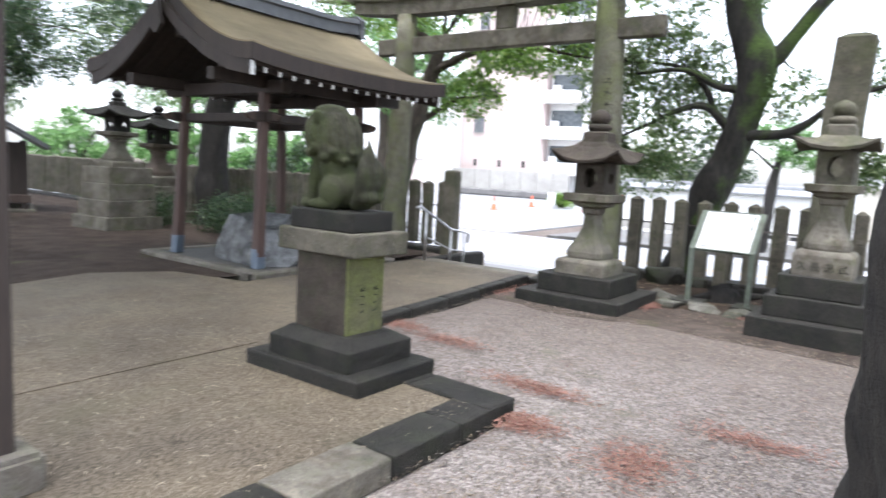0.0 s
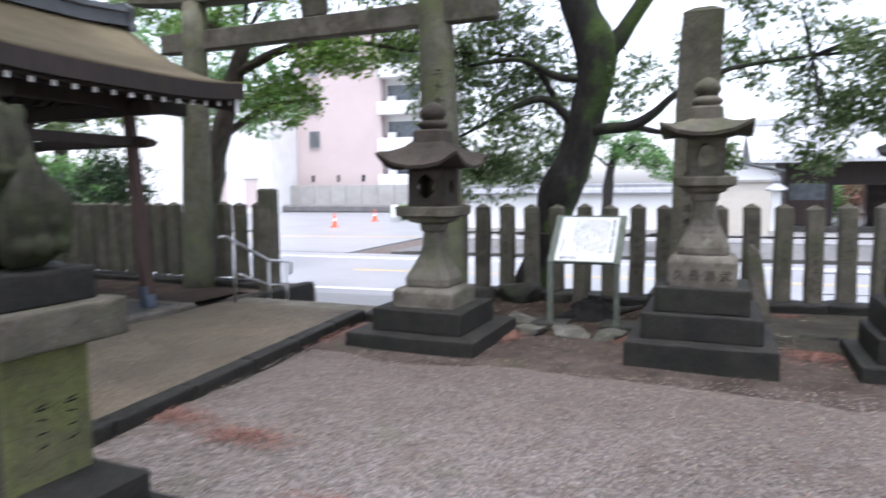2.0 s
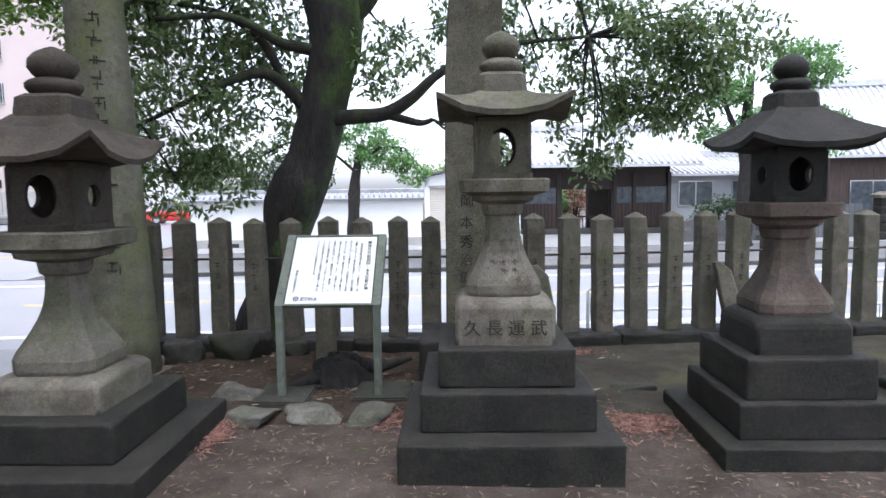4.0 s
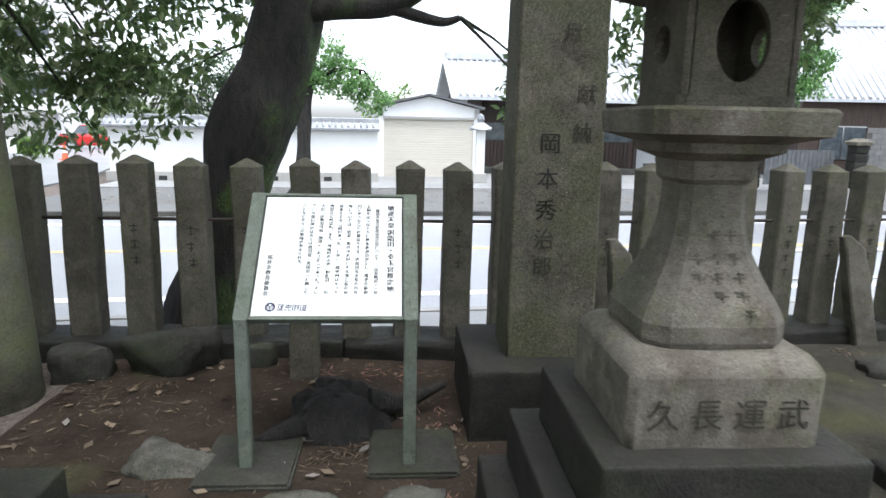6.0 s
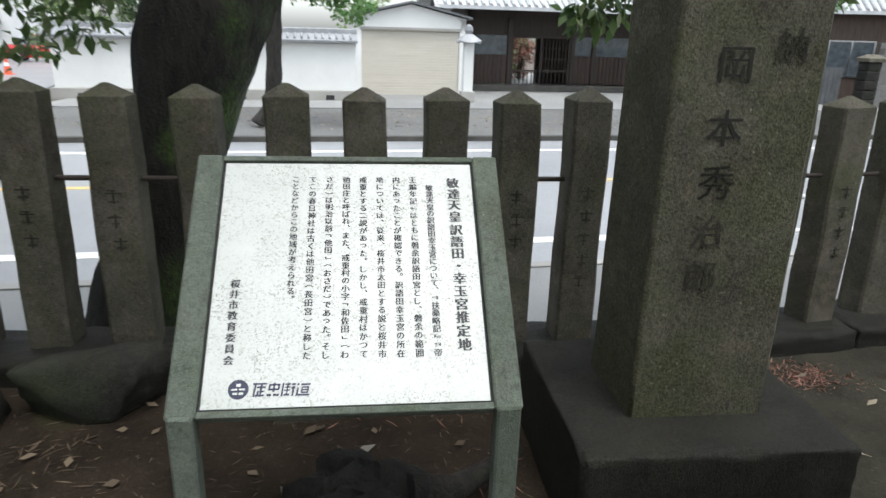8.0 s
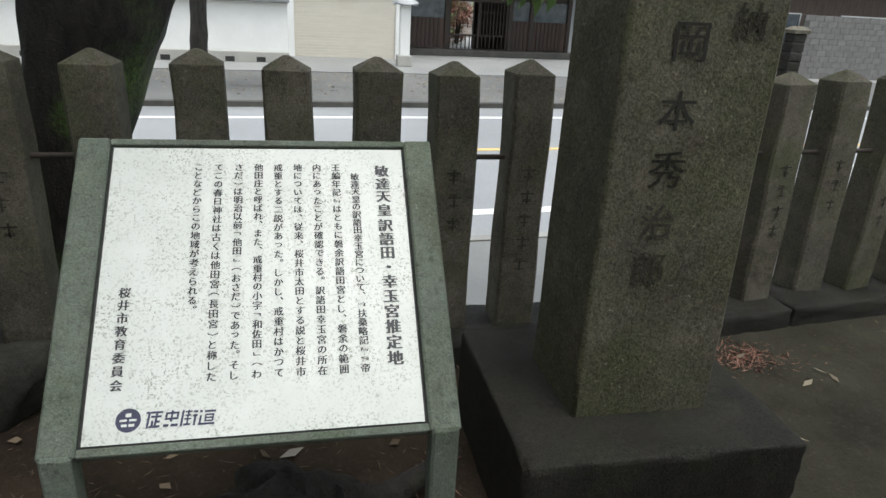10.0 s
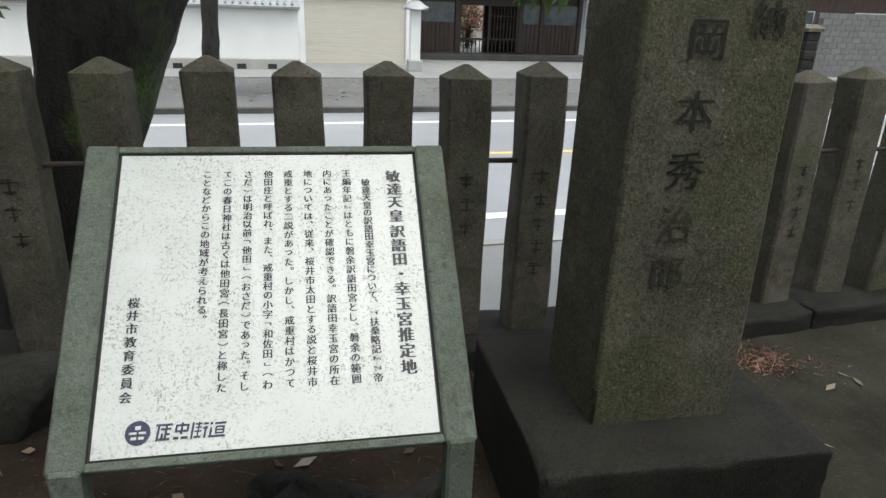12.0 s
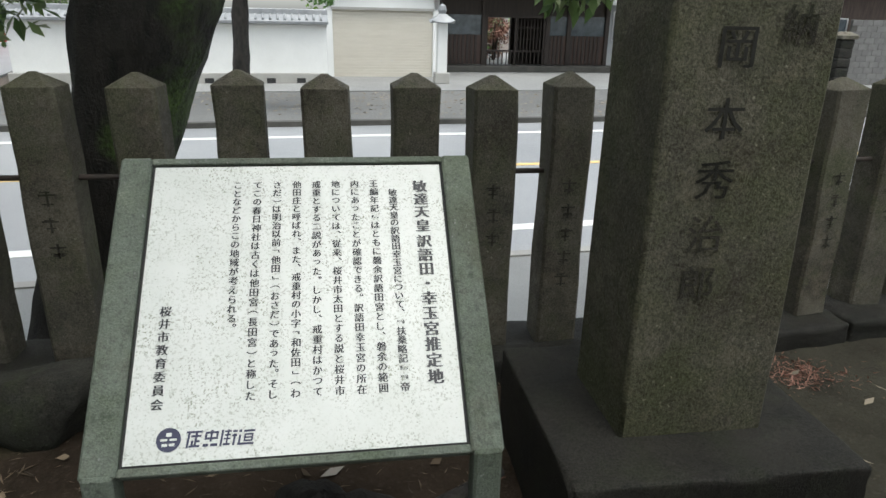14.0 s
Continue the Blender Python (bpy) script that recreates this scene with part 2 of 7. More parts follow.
GRAVEL, SOIL, PAVING = gravel_mat(), soil_mat(), aggregate_mat()
EARTH = soil_mat("trodden_earth", (0.045, 0.036, 0.029), (0.102, 0.082, 0.069))
ASPHALT = asphalt_mat("asphalt_road", (0.22, 0.226, 0.236), (0.31, 0.316, 0.325), 0.34)
SIDEWALK = asphalt_mat("sidewalk_concrete", (0.2, 0.2, 0.195), (0.3, 0.3, 0.29), 0.6)
VERGE = asphalt_mat("old_verge_asphalt", (0.06, 0.06, 0.056), (0.12, 0.12, 0.112), 0.65)
# court earth tone includes the shade of the trees above
COURT = soil_mat("court_earth_shade_toned", (0.03, 0.022, 0.017), (0.066, 0.05, 0.04))
EARTH_GREY = soil_mat("grey_trodden_earth", (0.031, 0.0295, 0.0225), (0.064, 0.061, 0.046))
# deepest stroke tone, the shade inside a groove put into colour
ENGRAVED = plain_mat("engraved_shadow_deep", (0.01, 0.0095, 0.007), (0.02, 0.019, 0.014), 0.95, 14, 160)
PAINT_W = plain_mat("road_paint_white", (0.75, 0.75, 0.73), (0.82, 0.82, 0.8), 0.6)
PAINT_Y = plain_mat("road_paint_ochre", (0.62, 0.42, 0.14), (0.7, 0.5, 0.2), 0.6)
PLASTER = plain_mat("white_plaster", (0.7, 0.7, 0.68), (0.8, 0.8, 0.78), 0.85, 0.8)
PINK = plain_mat("pink_render", (0.5, 0.415, 0.39), (0.56, 0.47, 0.44), 0.85, 0.3)
CONCRETE = plain_mat("concrete", (0.3, 0.29, 0.27), (0.4, 0.39, 0.36), 0.85, 1.2)
CONCRETE_DARK = plain_mat("concrete_damp", (0.04, 0.04, 0.035), (0.085, 0.08, 0.07), 0.8, 3.0)
BLOCK = plain_mat("concrete_block", (0.1, 0.098, 0.095), (0.17, 0.165, 0.16), 0.9, 2.0)
TILE = plain_mat("grey_roof_tile", (0.2, 0.21, 0.22), (0.34, 0.35, 0.36), 0.4, 3.0)
# grey tile lightened so its colour carries the sky glare on wet roofs
TILE_GLARE = plain_mat("glare_roof_tile", (0.42, 0.43, 0.45), (0.58, 0.59, 0.6), 0.3, 3.0)
TILE_DARK = plain_mat("dark_roof_tile", (0.07, 0.075, 0.08), (0.13, 0.135, 0.14), 0.5, 3.0)
WOOD_DARK = plain_mat("dark_timber", (0.02, 0.014, 0.011), (0.042, 0.029, 0.022), 0.7, 3, 40, 0, 0.4, (6, 6, 0.6))
WOOD_RED = plain_mat("stained_timber", (0.045, 0.025, 0.018), (0.085, 0.046, 0.034), 0.65, 3, 40, 0, 0.4, (6, 6, 0.6))
WOOD_OLD = plain_mat("old_brown_boards", (0.045, 0.03, 0.023), (0.085, 0.058, 0.045), 0.75, 3, 40, 0, 0.4, (6, 6, 0.6))
WHITE_CAP = plain_mat("white_painted_end", (0.72, 0.72, 0.7), (0.8, 0.8, 0.78), 0.6)
ROOF_BARK = plain_mat("bark_shingle_roof", (0.13, 0.1, 0.052), (0.27, 0.22, 0.13), 0.9, 1.6, 60, 0, 0.9, (1, 0.5, 1))
SHUTTER = plain_mat("cream_shutter", (0.56, 0.52, 0.44), (0.63, 0.59, 0.51), 0.45, 1.0)
SIDING = plain_mat("pale_siding", (0.3, 0.315, 0.335), (0.38, 0.39, 0.4), 0.6, 1.0)
STEEL = plain_mat("brushed_steel", (0.5, 0.5, 0.5), (0.62, 0.62, 0.62), 0.32, 8, 200, 1.0)
IRON = plain_mat("rusty_iron", (0.03, 0.027, 0.025), (0.07, 0.05, 0.04), 0.7, 12)
WHITE_PIPE = plain_mat("white_pipe_paint", (0.7, 0.7, 0.7), (0.78, 0.78, 0.78), 0.4)
SIGN_FRAME = stone_mat("grey_green_frame", (0.165, 0.19, 0.158), (0.095, 0.115, 0.09), (0.075, 0.1, 0.055), 0.54, 0.6, 150, 0.3, 0.3)
INK = plain_mat("black_ink", (0.012, 0.013, 0.018), (0.02, 0.021, 0.028), 0.5)
INK_BLUE = plain_mat("dark_blue_ink", (0.02, 0.022, 0.06), (0.03, 0.032, 0.08), 0.5)
GLASS_DARK = plain_mat("window_dark", (0.05, 0.06, 0.07), (0.12, 0.14, 0.15), 0.15)
CONE_RED = plain_mat("cone_orange", (0.75, 0.11, 0.04), (0.8, 0.15, 0.06), 0.5)
CAR_RED = plain_mat("red_car_paint", (0.42, 0.02, 0.02), (0.5, 0.03, 0.03), 0.2)
RUBBER = plain_mat("black_rubber", (0.015, 0.015, 0.015), (0.03, 0.03, 0.03), 0.8)
BARK = bark_mat("tree_bark_mossy", (0.008, 0.007, 0.006), (0.03, 0.026, 0.021), (0.066, 0.112, 0.018), 0.535)
BARK_BLACK = bark_mat("stump_bark", (0.008, 0.007, 0.006), (0.028, 0.024, 0.02), (0.03, 0.035, 0.015), 0.7)
BARK_BROWN = bark_mat("tree_bark_brown", (0.03, 0.024, 0.018), (0.085, 0.068, 0.05), (0.04, 0.055, 0.02), 0.66)
LEAF_OAK = leaf_mat("evergreen_leaf", (0.065, 0.115, 0.04), (0.13, 0.195, 0.066), (0.27, 0.31, 0.16))
LEAF_MAPLE = leaf_mat("maple_leaf", (0.085, 0.17, 0.025), (0.15, 0.26, 0.045), (0.24, 0.34, 0.08))
LEAF_LIGHT = leaf_mat("bright_leaf", (0.09, 0.2, 0.06), (0.15, 0.28, 0.09), (0.22, 0.36, 0.14))
LEAF_DARK = leaf_mat("camellia_leaf", (0.015, 0.04, 0.016), (0.035, 0.07, 0.025), (0.09, 0.13, 0.05))
LITTER_RED = litter_mat("fallen_cedar_sprays", (0.13, 0.055, 0.038), (0.33, 0.18, 0.135))
LITTER_TAN = litter_mat("fallen_leaves_tan", (0.08, 0.06, 0.04), (0.32, 0.27, 0.2))
LITTER_BROWN = litter_mat("fallen_leaves_brown", (0.045, 0.03, 0.018), (0.2, 0.15, 0.1))
PEBBLE = litter_mat("gravel_chips", (0.08, 0.07, 0.062), (0.29, 0.262, 0.235))


def panel_mat():
    """White sign face, peppered with fine dark specks of lichen and dirt."""
    g = Graph("white_sign_face")
    col = g.mix(g.ramp(g.noise(7, 5), 0.3, 0.7), (0.5, 0.52, 0.49), (0.58, 0.59, 0.57))
    speck = g.math("MULTIPLY", g.ramp(g.noise(260, 2, 0.5), 0.52, 0.64), g.ramp(g.noise(11, 5, 0.7, shift=2.0), 0.36, 0.62))
    col = g.mix(g.math("MULTIPLY", speck, 0.95), col, (0.2, 0.21, 0.16))
    dots = g.math("MULTIPLY", g.ramp(g.voronoi(120), 0.2, 0.1), g.ramp(g.noise(16, 4, 0.7, shift=6.0), 0.5, 0.58))
    col = g.mix(g.math("MULTIPLY", dots, 0.8), col, (0.17, 0.18, 0.13))
    big = g.math("MULTIPLY", g.ramp(g.voronoi(34), 0.1, 0.05), g.ramp(g.noise(6, 2, shift=8.0), 0.52, 0.6))
    col = g.mix(g.math("MULTIPLY", big, 0.7), col, (0.16, 0.16, 0.13))
    return g.finish(col, 0.35)


SIGN_WHITE = panel_mat()


# ---- building blocks ----
def link(name, mesh_or_bm, material, parent=None, m=None):
    if isinstance(mesh_or_bm, bmesh.types.BMesh):
        me = bpy.data.meshes.new(name)
        mesh_or_bm.normal_update()
        mesh_or_bm.to_mesh(me)
        mesh_or_bm.free()
    else:
        me = mesh_or_bm
    if material and not me.materials:
        me.materials.append(material)
    ob = new(name, me)
    if parent:
        ob.parent = parent
    if m is not None:
        ob.matrix_basis = m
    return ob


def part(name, bm, material, parent, label="", m=None):
    ob = link(name, bm, material, parent, m)
    if label:
        ob["label"] = label
    return ob


def structure(name, bm, material, label, category, m=None):
    return tagged(link(name, bm, material, None, m), label, category, "", "structure")


def thing(name, m, label, category, group=""):
    ob = new(name)
    ob.empty_display_size = 0.2
    ob.matrix_basis = m
    return tagged(ob, label, category, group)


def box(x0, x1, y0, y1, z0, z1, bev=0.0, bm=None, seg=1):
    """An upright block, with its edges rounded by bev."""
    one = bmesh.new()
    bmesh.ops.create_cube(one, size=1)
    for v in one.verts:
        v.co = ((x0 + x1) / 2 + v.co.x * (x1 - x0), (y0 + y1) / 2 + v.co.y * (y1 - y0), (z0 + z1) / 2 + v.co.z * (z1 - z0))
    if bev:
        bmesh.ops.bevel(one, geom=one.edges[:], offset=bev, segments=seg, affect="EDGES")
    return merge(bm, one)


def worn(bm, seed, amp=0.006, cuts=5):
    """Make the faces and arrises of a dressed stone slightly uneven."""
    bmesh.ops.subdivide_edges(bm, edges=[e for e in bm.edges if e.calc_length() > 0.05], cuts=cuts, use_grid_fill=True)
    bm.normal_update()
    o = Vector((seed * 1.7, seed * 0.9, seed * 2.9))
    for v in bm.verts:
        v.co += v.normal * amp * (noise.noise(v.co * 5 + o) + 0.8 * noise.noise(v.co * 17 + o))
    for f in bm.faces:
        f.smooth = max(abs(c) for c in f.normal) < 0.96
    return bm


def hewn(x0, x1, y0, y1, z0, z1, r, seed, amp=0.005, n=11):
    """A hewn block: softly rounded, chipped arrises and uneven faces."""
    bm = bmesh.new()
    bmesh.ops.create_cube(bm, size=1)
    bmesh.ops.subdivide_edges(bm, edges=bm.edges[:], cuts=n, use_grid_fill=True)
    lo, hi = (x0, y0, z0), (x1, y1, z1)
    o = Vector((seed * 1.7, seed * 0.9, seed * 2.9))

    def place(t, a, b):
        i = round((t + 0.5) * (n + 1))
        k = min(i, n + 1 - i)
        d = (0.0, 0.35 * r, r)[k] if k < 3 else r + (b - a - 2 * r) * (k - 2) / (n - 3)
        return a + d if i <= (n + 1) / 2 else b - d

    for v in bm.verts:
        p = Vector([place(c, a, b) for c, a, b in zip(v.co, lo, hi)])
        q = Vector([min(max(c, a + r), b - r) for c, a, b in zip(p, lo, hi)])
        d = p - q
        edge = sum(1 for c in d if abs(c) > 0.3 * r) > 1
        chip = noise.noise(p * 6 + o) + 0.9 * noise.noise(p * 19 + o)
        if edge:
            d = d.normalized() * r * (1.1 - max(0.0, chip) * 0.9)
        v.co = q + d + d.normalized() * amp * (noise.noise(p * 4 + o) + 0.7 * chip)
    for f in bm.faces:
        f.smooth = True
    return bm


def merge(bm, one):
    if bm is None:
        return one
    me = bpy.data.meshes.new("tmp")
    one.to_mesh(me)
    one.free()
    bm.from_mesh(me)
    bpy.data.meshes.remove(me)
    return bm


def loft(rings, bm=None, caps=True, smooth=False):
    """Skin a stack of closed rings with equal counts of points."""
    bm = bm or bmesh.new()
    rows = [[bm.verts.new(p) for p in r] for r in rings]
    n = len(rows[0])
    for a, b in zip(rows, rows[1:]):
        for i in range(n):
            f = bm.faces.new((a[i], a[(i + 1) % n], b[(i + 1) % n], b[i]))
            f.smooth = smooth
    if caps:
        bm.faces.new(rows[0][::-1])
        bm.faces.new(rows[-1])
    return bm


def square(z, hx, hy=None, cut=0.02, cx=0.0, cy=0.0):
    """A rectangle with cut corners at height z."""
    hy = hx if hy is None else hy
    c = min(cut, hx * 0.9, hy * 0.9)
    return [(cx + x, cy + y, z) for x, y in ((-hx + c, -hy), (hx - c, -hy), (hx, -hy + c), (hx, hy - c), (hx - c, hy), (-hx + c, hy), (-hx, hy - c), (-hx, -hy + c))]


def circle(z, r, n=20, cx=0.0, cy=0.0):
    return [(cx + r * math.cos(2 * math.pi * i / n), cy + r * math.sin(2 * math.pi * i / n), z) for i in range(n)]


def tube(points, radii, n=8, rough=0.0, bm=None, seed=0, close=True):
    """A pipe, limb or trunk along points; rough makes it knobbly."""
    pts = [Vector(p) for p in points]
    rings = []
    for i, p in enumerate(pts):
        d = (pts[min(i + 1, len(pts) - 1)] - pts[max(i - 1, 0)]).normalized()
        u = d.cross(Vector((0.31, 0.95, 0.05))).normalized()
        w = d.cross(u)
        ring = []
        for k in range(n):
            a = 2 * math.pi * k / n
            v = u * math.cos(a) + w * math.sin(a)
            r = radii[i] * (1 + rough * noise.noise(p * 2.3 + v * 1.5 + Vector((seed, 0, 0))))
            ring.append(p + v * r)
        rings.append(ring)
    return loft(rings, bm, close, True)


def spline(points, radii, steps):
    """Points and radii refined by a Catmull-Rom curve."""
    out, rad = [], []
    P = [Vector(p) for p in points]
    for i in range(len(P) - 1):
        a, b, c, d = P[max(i - 1, 0)], P[i], P[i + 1], P[min(i + 2, len(P) - 1)]
        for s in range(steps):
            t = s / steps
            out.append(0.5 * (2 * b + (c - a) * t + (2 * a - 5 * b + 4 * c - d) * t * t + (3 * b - a - 3 * c + d) * t ** 3))
            rad.append(radii[i] * (1 - t) + radii[i + 1] * t)
    return out + [P[-1]], rad + [radii[-1]]


def mesh_from(name, verts, faces, smooth=False):
    me = bpy.data.meshes.new(name)
    me.from_pydata(verts, [], faces)
    if smooth:
        me.shade_smooth()
    return me


def blob(rx, ry, rz, seed, rough=0.25, sub=3, flat=0.0):
    """A worn boulder; flat cuts its underside."""
    bm = bmesh.new()
    bmesh.ops.create_icosphere(bm, subdivisions=sub, radius=1)
    rng = random.Random(seed * 7 + 1)
    planes = [(Vector((rng.gauss(0, 1), rng.gauss(0, 1), rng.gauss(0, 0.8))).normalized(), rng.uniform(0.5, 0.8)) for _ in range(9)] + [(Vector((0, 0, 1)), rng.uniform(0.45, 0.7))]
    for v in bm.verts:
        k = 1 + rough * noise.noise(v.co * 1.3 + Vector((seed * 3.7, 0, 0))) + rough * 0.4 * noise.noise(v.co * 3.5 + Vector((0, seed, 0)))
        c = v.co * k
        for n, d in planes:
            over = c.dot(n) - d
            if over > 0:
                c = c - n * over * 0.92
        v.co = (c.x * rx, c.y * ry, max(c.z, -flat) * rz)
    for f in bm.faces:
        f.smooth = True
    return bm


def boulder(rx, ry, rz, seed, square_off=0.55):
    """A broken block of rock: flat-sided, its corners worn and its faces uneven."""
    bm = bmesh.new()
    bmesh.ops.create_cube(bm, size=2)
    bmesh.ops.subdivide_edges(bm, edges=bm.edges[:], cuts=6, use_grid_fill=True)
    rng = random.Random(seed)
    planes = [(Vector((rng.gauss(0, 1), rng.gauss(0, 1), rng.gauss(0, 0.7))).normalized(), rng.uniform(0.72, 1.0)) for _ in range(9)]
    o = Vector((seed * 2.3, seed * 1.1, 0))
    for v in bm.verts:
        c = v.co.lerp(v.co.normalized() * 1.1, 1 - square_off)
        for n, d in planes:
            over = c.dot(n) - d
            if over > 0:
                c = c - n * over
        c = c * (1 + 0.16 * noise.noise(c * 1.1 + o) + 0.11 * noise.noise(c * 3.1 + o))
        v.co = (c.x * rx, c.y * ry, c.z * rz)
    for f in bm.faces:
        f.smooth = True
    return bm


def leaf_mesh(name, centres, spreads, per, size, seed, droop=0.35, slim=0.42):
    """Many folded leaf blades in clumps round the given centres."""
    rng = np.random.default_rng(seed)
    c = np.repeat(np.array(centres, float), per, 0)
    s = np.repeat(np.array(spreads, float), per, 0)[:, None]
    n = len(c)
    off = rng.normal(size=(n, 3))
    off *= (rng.random((n, 1)) ** 0.5) / np.maximum(np.linalg.norm(off, axis=1, keepdims=True), 1e-6)
    p = c + off * s * np.array((1, 1, 0.6))
    d = rng.normal(size=(n, 3)) + off * 0.8
    d[:, 2] -= droop * 2
    d /= np.linalg.norm(d, axis=1, keepdims=True)
    side = np.cross(d, rng.normal(size=(n, 3)) * 0.5 + np.array((0, 0, 1.0)))
    side /= np.maximum(np.linalg.norm(side, axis=1, keepdims=True), 1e-6)
    up = np.cross(side, d)
    L = size * rng.uniform(0.65, 1.25, (n, 1))
    mid = p + d * L * 0.5
    left = mid + side * L * slim * 0.5 + up * L * 0.08
    right = mid - side * L * slim * 0.5 + up * L * 0.08
    v = np.stack((p, left, p + d * L, right), 1).reshape(-1, 3)
    base = np.arange(n)[:, None] * 4
    f = np.concatenate((base + np.array((0, 2, 1)), base + np.array((0, 3, 2))), 0)
    me = bpy.data.meshes.new(name)
    me.vertices.add(len(v))
    me.vertices.foreach_set("co", v.ravel())
    me.loops.add(f.size)
    me.loops.foreach_set("vertex_index", f.ravel().astype(np.int32))
    me.polygons.add(len(f))
    me.polygons.foreach_set("loop_start", np.arange(0, f.size, 3, dtype=np.int32))
    me.update(calc_edges=True)
    return me


def clumps(zones, seed):
    """Clump centres scattered over the shells of egg-shaped zones (x, y, z, rx, ry, rz, count, spread)."""
    rng = np.random.default_rng(seed)
    cs, ss = [], []
    for x, y, z, rx, ry, rz, count, spread in zones:
        d = rng.normal(size=(count, 3))
        d /= np.linalg.norm(d, axis=1, keepdims=True)
        r = rng.uniform(0.25, 1.0, (count, 1)) ** 0.6
        cs.append(np.array((x, y, z)) + d * r * np.array((rx, ry, rz)))
        ss.append(spread * rng.uniform(0.6, 1.3, count))
    return np.concatenate(cs), np.concatenate(ss)


# ---- ground, paving, road ----
ROAD_Z, GATE = -0.53, (-6.35, -4.25)
LEAN_ROAD = 0.09  # the road runs slightly askew to the stone fence


def fence_shift(x):
    """The fence turns slightly outwards past the monument."""
    return 0.123 * (x + 0.4) if -0.4 < x < 9.8 else 0.0


def ground_sheet():
    xs = np.concatenate((np.linspace(-400, -26, 8), np.arange(-24, -6.4, 1.0), np.array((-6.36, -6.34)), np.arange(-6.2, -4.3, 0.3), np.array((-4.27, -4.25)), np.arange(-4.2, 4.0, 0.1), np.arange(4.2, 16, 0.8), np.linspace(20, 400, 8)))
    ys = np.concatenate((np.linspace(-400, -12, 6), np.arange(-10, 2, 0.8), np.arange(2, 8.4, 0.1), np.array((8.44, 8.46)), np.arange(8.5, 10.5, 0.1), np.array((10.56, 10.6)), np.arange(10.7, 12.9, 0.1), np.arange(14, 30, 2.0), np.linspace(32, 600, 10)))
    verts = []
    for y in ys:
        for x in xs:
            gate = GATE[0] < x < GATE[1]
            low = y > 10.58 + fence_shift(x) or (gate and y > 8.45)
            if low:
                z = ROAD_Z - 0.06
            else:
                z = 0.018 * noise.noise(Vector((x * 0.9, y * 0.9, 0))) + 0.008 * noise.noise(Vector((x * 4, y * 4, 3)))
                if x < -4 and y < 9 or (x < -1.7 and y < 3.7):
                    z -= 0.04
            verts.append((x, y, z))
    n = len(xs)
    faces = [(j * n + i, j * n + i + 1, (j + 1) * n + i + 1, (j + 1) * n + i) for j in range(len(ys) - 1) for i in range(n - 1)]
    return mesh_from("ground", verts, faces, True)


tagged(link("ground", ground_sheet(), GRAVEL), "pale gravel and trodden earth of the shrine precinct", "ground", "", "structure")

# bare soil bed behind the lanterns
bm = bmesh.new()
xs, ys = np.arange(-3.4, 0.01, 0.08), np.arange(8.3, 10.33, 0.08)
grid = [[bm.verts.new((x, y, 0.022 + 0.02 * noise.noise(Vector((x * 2.5, y * 2.5, 7))) + 0.01 * noise.noise(Vector((x * 9, y * 9, 1))) - (0.05 if j == 0 or i in (0, len(xs) - 1) else 0))) for i, x in enumerate(xs)] for j, y in enumerate(ys)]
for j in range(len(ys) - 1):
    for i in range(len(xs) - 1):
        bm.faces.new((grid[j][i], grid[j][i + 1], grid[j + 1][i + 1], grid[j + 1][i])).smooth = True
structure("ground_bed", bm, SOIL, "dark bare soil strewn with needles before the fence", "soil")

# greyer trodden earth on from the monument, up to the turned part of the fence
bm = bmesh.new()
xs = np.arange(-0.25, 6.0, 0.1)
rows = []
for j in range(26):
    row = []
    for i, x in enumerate(xs):
        far = 10.3 + fence_shift(x)
        y = 8.36 + (far - 8.36) * j / 25
        edge = 0.03 * noise.noise(Vector((y * 3, 1, 2))) if i == 0 else 0.0
        row.append(bm.verts.new((x + edge, y, 0.032 + 0.016 * noise.noise(Vector((x * 2.5, y * 2.5, 7))) + 0.008 * noise.noise(Vector((x * 9, y * 9, 1))) - (0.06 if i == 0 or j == 0 else 0.0))))
    rows.append(row)
for j in range(25):
    for i in range(len(xs) - 1):
        bm.faces.new((rows[j][i], rows[j][i + 1], rows[j + 1][i + 1], rows[j + 1][i])).smooth = True
structure("ground_side", bm, EARTH_GREY, "grey damp trodden earth behind the lanterns", "earth")

# earth round the pavilion and the back of the precinct, tree shade painted in
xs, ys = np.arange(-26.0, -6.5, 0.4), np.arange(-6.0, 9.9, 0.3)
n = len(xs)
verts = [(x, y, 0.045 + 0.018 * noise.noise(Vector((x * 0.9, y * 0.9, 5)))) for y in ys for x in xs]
tagged(link("ground_court", mesh_from("ground_court", verts, [(j * n + i, j * n + i + 1, (j + 1) * n + i + 1, (j + 1) * n + i) for j in range(len(ys) - 1) for i in range(n - 1)], True), COURT), "bare earth of the precinct, tree shade darkened into its colour", "earth", "", "structure")

# trodden bare earth that runs in front of the lantern bases, with a ragged edge
xs, ys = np.arange(-4.0, 5.0, 0.1), np.arange(0.0, 1.01, 0.1)
rows = []
for v in ys:
    row = []
    for x in xs:
        front = 6.8 + 0.32 * noise.noise(Vector((x * 0.8, 2.0, 0))) + 0.12 * noise.noise(Vector((x * 3.1, 4.0, 0)))
        y = front + (8.5 - front) * v
        row.append((x, y, 0.018 * noise.noise(Vector((x * 0.9, y * 0.9, 0))) + 0.008 * noise.noise(Vector((x * 4, y * 4, 3))) + (0.006 if 0.0 < v else -0.01)))
    rows.append(row)
n = len(xs)
